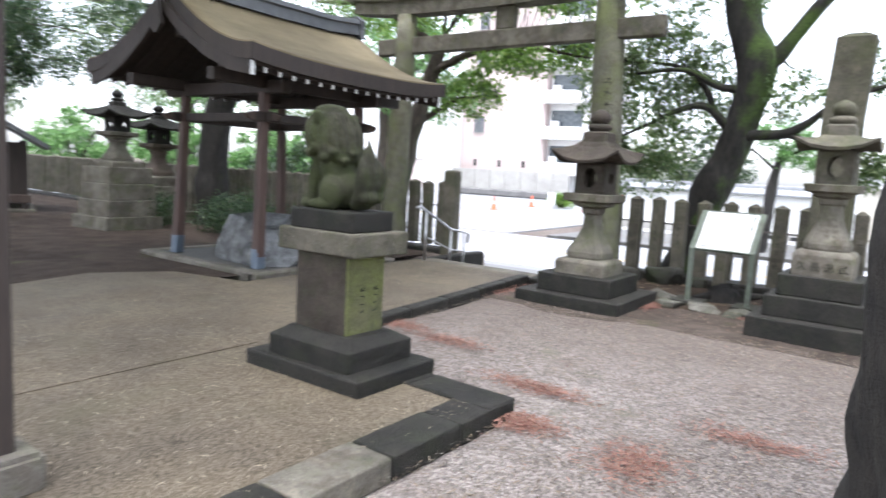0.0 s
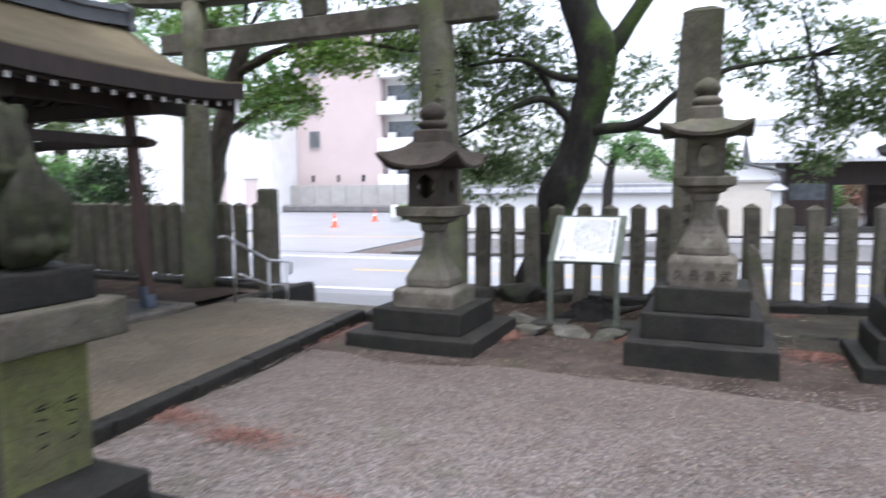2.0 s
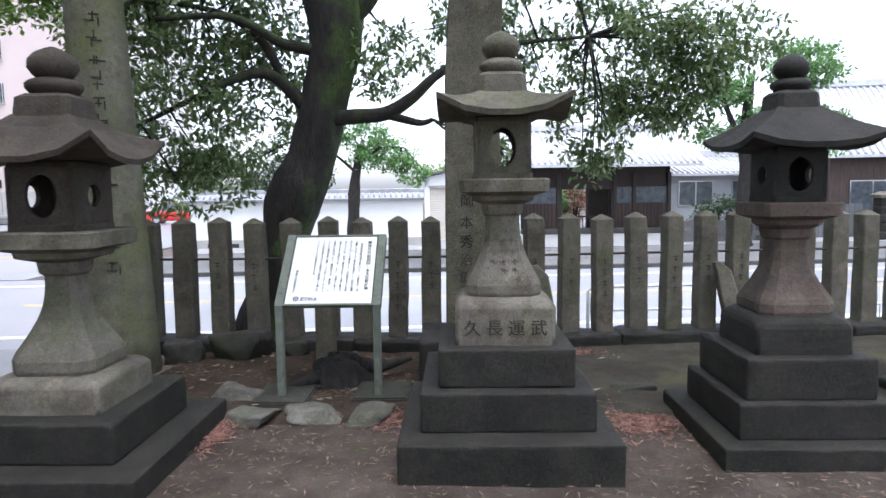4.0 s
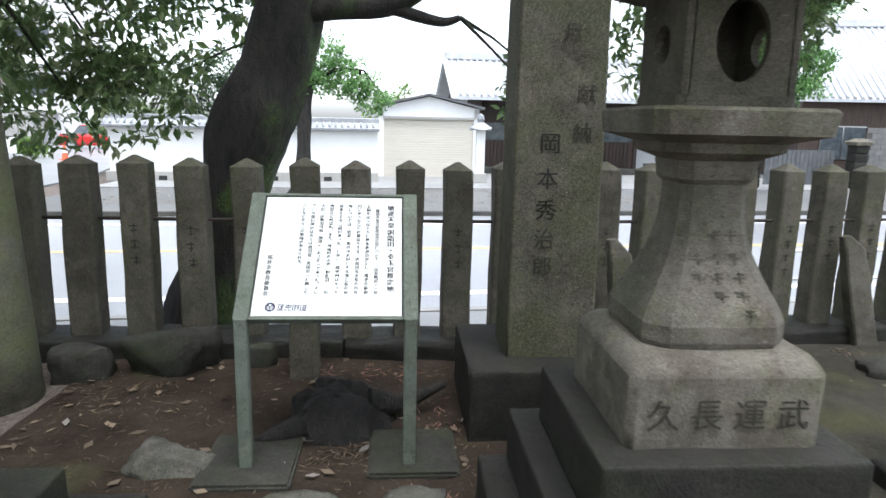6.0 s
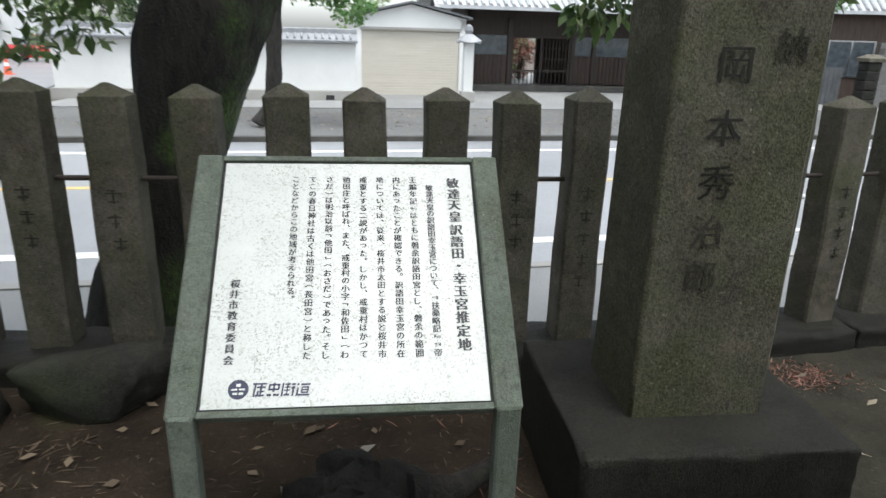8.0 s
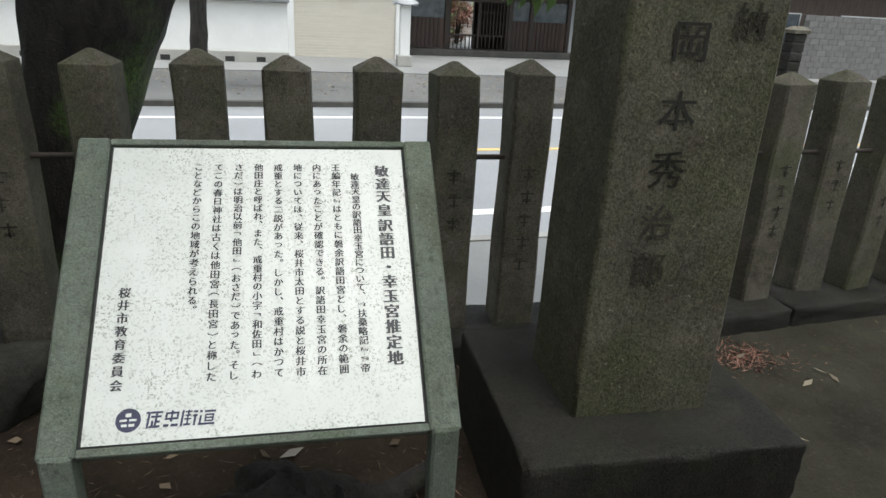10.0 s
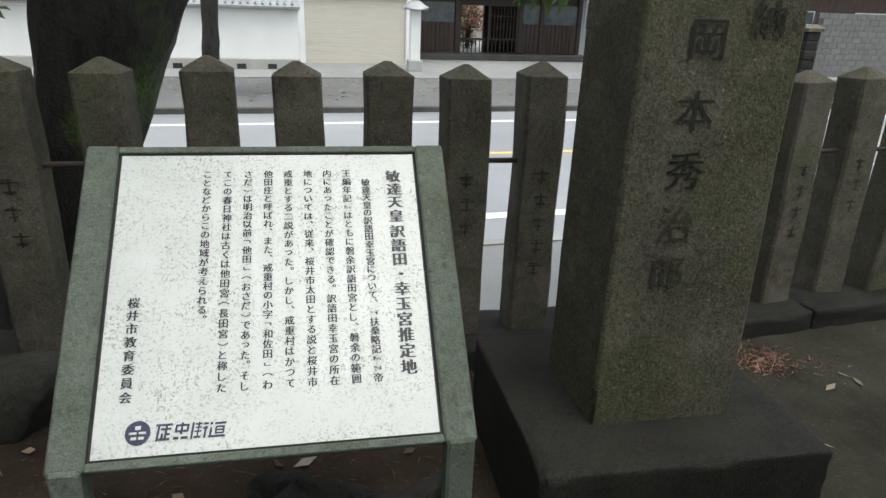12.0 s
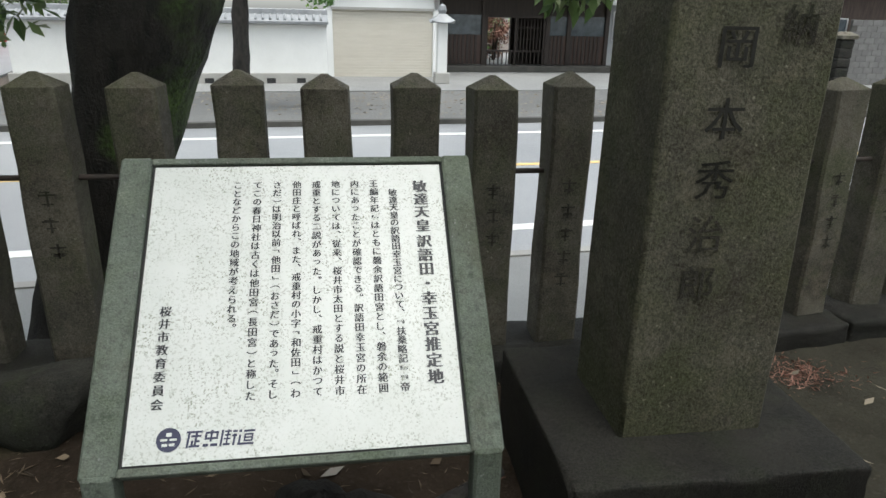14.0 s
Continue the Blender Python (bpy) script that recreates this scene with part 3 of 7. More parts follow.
tagged(link("ground_earth", mesh_from("ground_earth", [p for r in rows for p in r], [(j * n + i, j * n + i + 1, (j + 1) * n + i + 1, (j + 1) * n + i) for j in range(len(ys) - 1) for i in range(n - 1)], True), EARTH), "trodden brown earth in front of the lantern bases", "earth", "", "structure")

# washed-aggregate paving: the broad court and the approach to the gate
PATH_TOP = 0.09


def slab(outline, z0, z1):
    b = bmesh.new()
    lo = [b.verts.new((x, y, z0)) for x, y in outline]
    hi = [b.verts.new((x, y, z1)) for x, y in outline]
    b.faces.new(hi)
    b.faces.new(lo[::-1])
    for i in range(len(outline)):
        k = (i + 1) % len(outline)
        b.faces.new((lo[i], lo[k], hi[k], hi[i]))
    return b


structure("pavement", slab([(-1.98, -6), (-1.98, 3.44), (-3.75, 3.55), (-3.92, 4.6), (-4.36, 8.44), (-6.3, 8.44), (-6.2, 5.0), (-7.3, 4.75), (-7.75, 3.9), (-7.5, 3.0), (-8.0, 1.8), (-7.7, 0.4), (-8.3, -1.0), (-8.0, -6)], -0.1, PATH_TOP),
          PAVING, "brown washed-aggregate concrete paving, damp and worn", "paving")
structure("joint", box(-3.925, -3.915, -5.0, 3.4, PATH_TOP + 0.001, PATH_TOP + 0.003), SOIL, "thin dark expansion joint across the paving", "joint")

kerb = thing("kerb", pose(0, 0, 0), "grey granite kerb stones edging the paving", "kerb")
kerb["kind"] = "structure"


def kerb_run(a, b, width, count, side):
    a, b = Vector((*a, 0)), Vector((*b, 0))
    d = (b - a) / count
    ang = math.atan2(d.y, d.x)
    me = None
    for i in range(count):
        if me is None:
            bmk = hewn(0.004, d.length - 0.004, 0 if side > 0 else -width, width if side > 0 else 0, -0.14, 0, 0.014, width * 31 + count, 0.004, 9)
            me = bpy.data.meshes.new("kerb_stone")
            bmk.to_mesh(me)
            bmk.free()
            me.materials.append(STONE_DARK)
        p = a + d * i
        stone = me
        if count == 11 and i == 8:
            stone = me.copy()
            stone.materials[0] = STONE
        link("kerb_stone", stone, None, kerb, Matrix.Translation((p.x, p.y, PATH_TOP + 0.012 + random.uniform(-0.004, 0.006))) @ Matrix.Rotation(ang + random.uniform(-0.004, 0.004), 4, "Z"))


kerb_run((-1.7, -3.0), (-1.7, 3.72), 0.3, 11, 1)
kerb_run((-1.7, 3.72), (-3.7, 3.8), 0.3, 3, 1)
kerb_run((-3.72, 3.8), (-4.22, 8.44), 0.16, 6, 1)

# steps down to the street in the gateway
steps = thing("gate_steps", pose(0, 0, 0), "three granite steps going down to the street", "steps")
steps["kind"] = "structure"
for i in range(3):
    part("step", box(GATE[0] + 0.02, GATE[1] - 0.02, 8.46 + 0.4 * i, 8.9 + 0.4 * i, ROAD_Z - 0.1, 0.07 - 0.17 * i, 0.015), STONE_PALE if i == 0 else STONE, steps)
structure("wall_gate", box(GATE[1] - 0.02, GATE[1] + 0.14, 8.46, 10.5, -0.6, 0.06, 0.02), STONE_DARK, "low granite cheek wall beside the steps", "wall")
structure("wall_gate_far", box(GATE[0] - 0.16, GATE[0] + 0.02, 8.46, 10.5, -0.6, 0.06, 0.02), STONE_DARK, "low granite cheek wall beside the steps", "wall")


def strip(name, y0, y1, z0, z1, material, label, category, x0=-70.0, x1=70.0):
    """A band of the street, parallel to the road."""
    b = slab([(x0, y0 + LEAN_ROAD * x0), (x1, y0 + LEAN_ROAD * x1), (x1, y1 + LEAN_ROAD * x1), (x0, y1 + LEAN_ROAD * x0)], z0, z1)
    return structure(name, b, material, label, category)


strip("road", 13.1, 20.9, -0.6, ROAD_Z, ASPHALT, "wet pale grey asphalt road", "road", -90, 90)
structure("pavement_near", slab([(-24, 10.62), (24, 10.62), (24, 13.1 + 24 * LEAN_ROAD), (-24, 13.1 - 24 * LEAN_ROAD)], -0.6, ROAD_Z + 0.06), SIDEWALK, "grey concrete pavement along the stone fence", "pavement")
strip("kerb_near", 13.1, 13.22, -0.6, ROAD_Z + 0.075, CONCRETE, "pale concrete kerb", "kerb", -5.5, 60)
strip("line_near", 14.02, 14.2, ROAD_Z, ROAD_Z + 0.005, PAINT_W, "white painted edge line", "road marking")
strip("line_centre", 16.98, 17.12, ROAD_Z, ROAD_Z + 0.005, PAINT_Y, "ochre painted centre line", "road marking", -9, 70)
strip("line_far", 19.7, 19.86, ROAD_Z, ROAD_Z + 0.005, PAINT_W, "white painted edge line", "road marking")
strip("kerb_far", 20.9, 21.08, -0.6, ROAD_Z + 0.1, CONCRETE_DARK, "damp concrete kerb with gutter", "kerb", -9.5, 60)
strip("verge", 21.08, 26.2, -0.6, ROAD_Z + 0.07, VERGE, "old dark asphalt verge littered with pale leaves", "pavement", -10.0, 70)
strip("apron", 26.2, 45.0, -0.6, ROAD_Z + 0.1, SIDEWALK, "pale concrete forecourt before the houses", "pavement", -10.0, 70)
structure("road_side", slab([(-36, 18.0), (-11.5, 20.0), (-12, 30), (-20, 62), (-48, 62)], -0.6, ROAD_Z + 0.004), ASPHALT, "pale side street leading off the road", "road")
structure("line_side", slab([(-24, 24.1), (-12.2, 26.6), (-12.2, 26.85), (-24, 24.35)], ROAD_Z, ROAD_Z + 0.009), PAINT_Y, "ochre painted line across the side street", "road marking")

# ---- stone fence ----
FENCE_Y = 10.45
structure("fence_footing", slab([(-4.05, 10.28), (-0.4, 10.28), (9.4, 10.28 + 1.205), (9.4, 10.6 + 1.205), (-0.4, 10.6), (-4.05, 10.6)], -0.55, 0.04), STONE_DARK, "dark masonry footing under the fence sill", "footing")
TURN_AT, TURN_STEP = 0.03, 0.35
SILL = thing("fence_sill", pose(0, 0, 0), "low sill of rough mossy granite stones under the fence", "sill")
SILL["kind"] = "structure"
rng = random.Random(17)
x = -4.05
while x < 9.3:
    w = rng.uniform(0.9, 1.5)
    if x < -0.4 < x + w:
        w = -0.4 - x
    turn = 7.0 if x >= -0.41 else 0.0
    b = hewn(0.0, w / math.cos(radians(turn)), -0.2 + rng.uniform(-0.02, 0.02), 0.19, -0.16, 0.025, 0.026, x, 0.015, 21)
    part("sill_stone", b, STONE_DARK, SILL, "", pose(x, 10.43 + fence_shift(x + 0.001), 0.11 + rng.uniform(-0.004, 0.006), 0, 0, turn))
    x += w
structure("fence_sill_far", box(-26.0, -6.75, 9.82, 10.2, -0.5, 0.1, 0.03), STONE_DARK, "long mossy granite sill under the fence posts", "sill")


def fence_post(h, w=0.09, d=0.078):
    b = loft([square(0, w * 1.02, d * 1.02, 0.012), square(h - 0.055, w, d, 0.012), square(h - 0.05, w * 0.99, d * 0.99, 0.012), square(h, 0.012, 0.01, 0.004)])
    return b


def fence(m, label, places):
    f = thing("stone_fence", m, label, "fence")
    f["kind"] = "structure"
    meshes = []
    for k in range(4):
        me = bpy.data.meshes.new("post")
        bmk = fence_post(1.2, 0.088 + 0.004 * (k % 2), 0.082 + 0.003 * (k // 2))
        bmesh.ops.subdivide_edges(bmk, edges=[e for e in bmk.edges if e.calc_length() > 0.5], cuts=7, use_grid_fill=True)
        for v in bmk.verts:
            v.co += Vector((0.009 * noise.noise(v.co * 3 + Vector((k, 0, 0))) + 0.006 * noise.noise(v.co * 11 + Vector((k, 3, 0))), 0.007 * noise.noise(v.co * 3 + Vector((0, k, 0))) + 0.005 * noise.noise(v.co * 12 + Vector((5, k, 0))), 0.006 * noise.noise(v.co * 9 + Vector((0, 0, k)))))
        bmk.to_mesh(me)
        bmk.free()
        me.materials.append(STONE_FENCE)
        meshes.append(me)
    for x, dz in places:
        link("post", meshes[random.randrange(4)], None, f, Matrix.Translation((x, random.uniform(-0.008, 0.008), dz)) @ Euler((radians(random.uniform(-0.7, 0.7)), radians(random.uniform(-0.8, 0.8)), radians(random.uniform(-2.5, 2.5)))).to_matrix().to_4x4())
    marks = []
    for k in range(5):
        rng = random.Random(k)
        bmk = box(-0.03, 0.03, -0.001, 0.001, 0.012, 0.018)
        box(-0.004, 0.004, -0.001, 0.001, -0.03, 0.03, 0, bmk)
        for q in range(2):
            z = rng.uniform(-0.028, 0.026)
            box(-0.024 * rng.uniform(0.5, 1), 0.024 * rng.uniform(0.5, 1), -0.001, 0.001, z, z + 0.005, 0, bmk)
        me = bpy.data.meshes.new("engraved_mark")
        bmk.to_mesh(me)
        bmk.free()
        me.materials.append(STONE_FAINT)
        marks.append(me)
    for ob in list(f.children):
        if -3.2 < ob.matrix_basis.translation.x < 3.0 and m.translation.y > 10.2:
            for q in range(random.choice((3, 4, 5))):
                link("engraved_mark", random.choice(marks), None, ob, Matrix.Translation((random.uniform(-0.006, 0.006), -0.0885, 0.74 - 0.105 * q)))
    xa, xb = min(p[0] for p in places), max(p[0] for p in places)
    part("rail", tube([(xa, 0, 0.8), ((xa + xb) / 2, 0, 0.795), (xb, 0, 0.8)], [0.012] * 3, 6), IRON, f, "thin rusty iron rod threaded through the posts")
    return f


near = [-3.80, -3.45, -3.095, -2.738, -2.392, -2.03, -1.692, -1.353, -1.027, -0.70]
fence(pose(0, FENCE_Y, 0.11), "grey granite fence of upright posts with pointed tops", [(x, random.uniform(-0.012, 0.012)) for x in near])
fence(pose(-0.4, FENCE_Y, 0.11, 0, 0, 7.0), "grey granite fence of upright posts, turning slightly outwards", [(TURN_AT + TURN_STEP * i, random.uniform(-0.012, 0.012)) for i in range(28)])
fence(pose(0, 10.0, 0.09), "grey granite fence of upright posts with pointed tops", [(-6.99 - 0.335 * i, random.uniform(-0.012, 0.012) + 0.05) for i in range(56)])


# ---- writing ----
GLYPHS = {}
TURNED, HANGING = "（）「」『』ー", "、。"


def glyph(ch):
    """The flat outline of one character, about one unit high."""
    if ch not in GLYPHS:
        cu = bpy.data.curves.new("glyph", "FONT")
        cu.body, cu.resolution_u = ch, 2
        cu.align_x, cu.align_y = "CENTER", "CENTER"
        ob = new("glyph", cu)
        dg = bpy.context.evaluated_depsgraph_get()
        me = bpy.data.meshes.new_from_object(ob.evaluated_get(dg))
        GLYPHS[ch] = (np.array([v.co[:2] for v in me.vertices]).reshape(-1, 2), [tuple(p.vertices) for p in me.polygons])
        bpy.data.objects.remove(ob)
        bpy.data.curves.remove(cu)
        bpy.data.meshes.remove(me)
    return GLYPHS[ch]


def writing(name, text, size, step, bold=0.0):
    """A column of characters going down from the origin in the xy plane."""
    verts, faces = [], []
    shifts = [(0.0, 0.0)] + ([(bold, 0.0), (-bold, 0.0)] if bold else [])
    row = -1.0
    for ch in text:
        row += 0.15 if ch == " " else 1.0
        if ch == " ":
            continue
        v, f = glyph(ch)
        v = v - (v.max(0) + v.min(0)) / 2 if len(v) else v
        if ch in TURNED:
            v = np.stack((v[:, 1], -v[:, 0]), 1)
        if ch in HANGING:
            v = v + np.array((0.32, 0.32))
        for k, (sx, sy) in enumerate(shifts):
            base = len(verts)
            verts += [((x * size + sx), (y * size + sy) - row * step, 0.00012 * k) for x, y in v]
            faces += [tuple(base + q for q in p) for p in f]
    return mesh_from(name, verts, faces)


# ---- information sign ----
def information_sign():
    s = thing("information_sign", pose(-1.7255, 8.84, 0.03), "white shrine history board tilted on grey-green metal posts", "sign")
    w, tilt = 0.395, math.atan2(0.489, 0.491)
    length = math.hypot(0.489, 0.491)
    board = pose(0, -0.016, 0.687, math.degrees(tilt), 0, 0)  # local y runs up the board
    for sx in (-1, 1):
        part("post", box(sx * (w - 0.033) - 0.028, sx * (w - 0.033) + 0.028, -0.028, 0.028, 0, 0.70, 0.006), SIGN_FRAME, s)
        part("side_rail", box(sx * (w - 0.033) - 0.033, sx * (w - 0.033) + 0.033, 0, length, -0.045, 0.012, 0.005), SIGN_FRAME, s, "", board)
    part("top_rail", box(-w + 0.066, w - 0.066, length - 0.017, length - 0.001, -0.03, 0.008, 0.002), SIGN_FRAME, s, "", board)
    part("bottom_rail", box(-w + 0.066, w - 0.066, 0.002, 0.018, -0.03, 0.008, 0.002), SIGN_FRAME, s, "", board)
    part("gasket", box(-w + 0.067, w - 0.067, 0.018, length - 0.017, -0.025, -0.001), RUBBER, s, "thin black rubber seal round the board", board)
    face = part("board", box(-w + 0.073, w - 0.073, 0.023, length - 0.022, -0.02, 0.002), SIGN_WHITE, s, "white board with black Japanese text, speckled with dirt", board)
    columns = [
        "敏達天皇の訳語田幸玉宮について、『扶桑略記』『帝",
        "王編年記』はともに磐余訳語田宮とし、磐余の範囲",
        "内にあったことが確認できる。訳語田幸玉宮の所在",
        "地については、従来、桜井市太田とする説と桜井市",
        "戒重とする二説があった。しかし、戒重村はかつて",
        "他田庄と呼ばれ、また、戒重村の小字「和佐田」（わ",
        "さだ）は明治以前「他田」（おさだ）であった。そし",
        "てこの春日神社は古くは他田宮（長田宮）と称した",
        "ことなどからこの地域が考えられる。",
    ]
    lines = [("敏達天皇 訳語田・幸玉宮推定地", 0.2715, 0.6111, 0.0335, 0.03445, 0.0018), ("桜井市教育委員会", -0.2708, 0.3237, 0.0235, 0.0272, 0.0008)]
    for k, text in enumerate(columns):
        top = 0.5955 if k == 0 else 0.62
        foot = 0.2807 if k == 8 else 0.14
        lines.append((text, 0.2075 - 0.0435 * k, top, 0.0205, (top - foot) / (len(text) - 1), 0.00065))
    for text, x, y, size, step, bold in lines:
        part("text_line", writing("text_line", text, size, step, bold), INK, face, "", Matrix.Translation((x, y, 0.0032)))
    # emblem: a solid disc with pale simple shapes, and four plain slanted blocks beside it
    b = loft([circle(z, 0.0225, 28) for z in (-0.0002, 0.0002)])
    disc = part("emblem", b, INK_BLUE, face, "dark blue round emblem", Matrix.Translation((-0.2436, 0.0656, 0.0032)))
    b = bmesh.new()
    for x0, x1, y0, y1 in ((-0.005, 0.005, 0.006, 0.013), (-0.015, -0.002, -0.002, 0.002), (0.002, 0.015, -0.002, 0.002), (-0.0115, -0.0015, -0.012, -0.007), (0.0015, 0.0115, -0.012, -0.007)):
        box(x0, x1, y0, y1, 0.0003, 0.0006, 0, b)
    part("emblem_shape", b, SIGN_WHITE, disc, "pale inner shapes")
    bars = [((-0.015, 0.015, 0.012, 0.016), (-0.011, -0.007, -0.016, 0.014), (-0.005, 0.014, 0.004, 0.008), (0.003, 0.007, -0.014, 0.012), (-0.006, 0.014, -0.015, -0.011), (-0.003, 0.001, -0.014, -0.002), (0.007, 0.013, -0.006, -0.002)),
            ((-0.012, 0.013, 0.009, 0.013), (-0.002, 0.002, -0.006, 0.016), (-0.012, -0.008, 0.0, 0.013), (0.009, 0.013, 0.0, 0.013), (-0.012, 0.013, -0.002, 0.002), (-0.013, -0.003, -0.015, -0.01), (0.001, 0.014, -0.015, -0.01)),
            ((-0.015, -0.011, -0.016, 0.015), (-0.009, 0.004, 0.01, 0.013), (-0.008, 0.003, 0.003, 0.006), (-0.009, 0.004, -0.004, -0.001), (-0.009, 0.004, -0.015, -0.011), (-0.004, -0.001, -0.014, 0.015), (0.006, 0.015, 0.009, 0.013), (0.009, 0.013, -0.016, 0.006), (0.006, 0.015, 0.001, 0.005)),
            ((-0.015, -0.01, 0.008, 0.013), (-0.014, -0.01, -0.012, 0.003), (-0.015, 0.016, -0.016, -0.012), (-0.006, 0.015, 0.008, 0.012), (-0.004, 0.013, 0.002, 0.005), (-0.004, 0.013, -0.004, -0.001), (-0.004, -0.001, -0.01, 0.005), (0.01, 0.013, -0.01, 0.005), (-0.004, 0.013, -0.01, -0.007))]
    for k, strokes in enumerate(bars):
        b = bmesh.new()
        for q, (x0, x1, y0, y1) in enumerate(strokes):
            box(x0, x1, y0, y1, -0.0002, 0.0002 + 0.00003 * q, 0, b)
        for v in b.verts:
            v.co.x += v.co.y * 0.14
        part("logo_block", b, INK_BLUE, face, "", Matrix.Translation((-0.199 + 0.0325 * k, 0.0635, 0.0032)) @ Matrix.Scale(0.98, 4))


information_sign()


# ---- monument stone ----
def monument():
    s = thing("stone_monument", pose(-0.635, 9.48, 0), "tall mossy granite monument pillar with engraved characters on a block base", "monument")
    part("base", hewn(-0.435, 0.435, -0.395, 0.395, -0.05, 0.378, 0.014, 3.0, 0.003, 25), STONE_DARK, s, "dark damp granite block")
    b = loft([square(0.378, 0.226, 0.188, 0.012), square(1.2, 0.222, 0.184, 0.012), square(2.4, 0.215, 0.178, 0.012), square(3.37, 0.21, 0.172, 0.012, 0.05), square(3.43, 0.1, 0.08, 0.012, 0.05)])
    shaft = part("shaft", worn(b, 6.0, 0.003), STONE_MON, s)
    # characters sit just proud of the shaft, groove shade painted dark
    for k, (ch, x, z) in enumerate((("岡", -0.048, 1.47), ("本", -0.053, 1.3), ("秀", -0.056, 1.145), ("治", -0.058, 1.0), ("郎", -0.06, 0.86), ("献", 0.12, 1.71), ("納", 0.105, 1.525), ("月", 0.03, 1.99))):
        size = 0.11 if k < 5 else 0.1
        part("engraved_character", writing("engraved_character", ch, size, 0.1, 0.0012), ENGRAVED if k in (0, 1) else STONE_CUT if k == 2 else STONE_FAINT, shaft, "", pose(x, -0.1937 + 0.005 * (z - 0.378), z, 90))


monument()


# ---- stone lanterns ----
def kasa(half, z0, z1, flare, top, cut=0.03):
    """A lantern roof: square, hollow-curved, its corners turned up."""
    b = bmesh.new()
    n, rows = 5, []
    ring_pts = []
    for side in range(4):
        for i in range(n):
            t = -1 + 2 * i / n
            ring_pts.append(((t, -1), (1, t), (-t, 1), (-1, -t))[side])
    for s, lift, base in ((0.55, 0.0, z0 + 0.01), (1.0, 1.0, z0 - 0.012), (1.02, 1.0, z0 + 0.02), (0.78, 0.5, z0 + (z1 - z0) * 0.38), (0.52, 0.15, z0 + (z1 - z0) * 0.72), (top / half, 0.0, z1)):
        row = []
        for x, y in ring_pts:
            corner = (abs(x) * abs(y)) ** 2.5
            row.append((x * half * s, y * half * s, base + flare * lift * corner))
        rows.append(row)
    return loft(rows, b)


def firebox(s, h, z0, z1, material):
    """A hollow light chamber: floor ring, four corner piers and a head ring leave windows on all sides."""
    wz0, wz1 = z0 + (z1 - z0) * 0.1, z1 - (z1 - z0) * 0.08
    c = part("light_chamber", loft([square(z0, h * 1.04), square(wz0, h * 1.04)]), material, s)
    mid, rise, ww, th = (wz0 + wz1) / 2, (wz1 - wz0) * 0.38, h * 0.46, h * 0.16
    for axis, sign in ((0, -1), (0, 1), (1, -1), (1, 1)):
        # long windows front and back, round ones at the sides
        wide, tall = (ww, rise) if axis else (h * 0.34, h * 0.34)
        reach = (h - th + 0.004) if axis else h * 0.985
        rings = []
        for d, inner in ((h * 0.985, False), (h * 0.985, True), (h - th, True), (h - th, False), (h * 0.985, False)):
            ring = []
            for i in range(24):
                a = 2 * math.pi * i / 24
                ca, sa = math.cos(a), math.sin(a)
                if inner:
                    u, z = wide * ca, mid + tall * sa
                else:
                    k = 1 / max(abs(ca), abs(sa))
                    u, z = reach * ca * k, mid + (wz1 - wz0 + 0.006) / 2 * sa * k
                ring.append((u, sign * d, z) if axis else (sign * d, u, z))
            rings.append(ring)
        part("window_wall" if axis else "side_wall", loft(rings, None, False), material, c)
    part("head_ring", loft([square(wz1, h * 1.02), square(z1, h * 0.98)]), material, c)


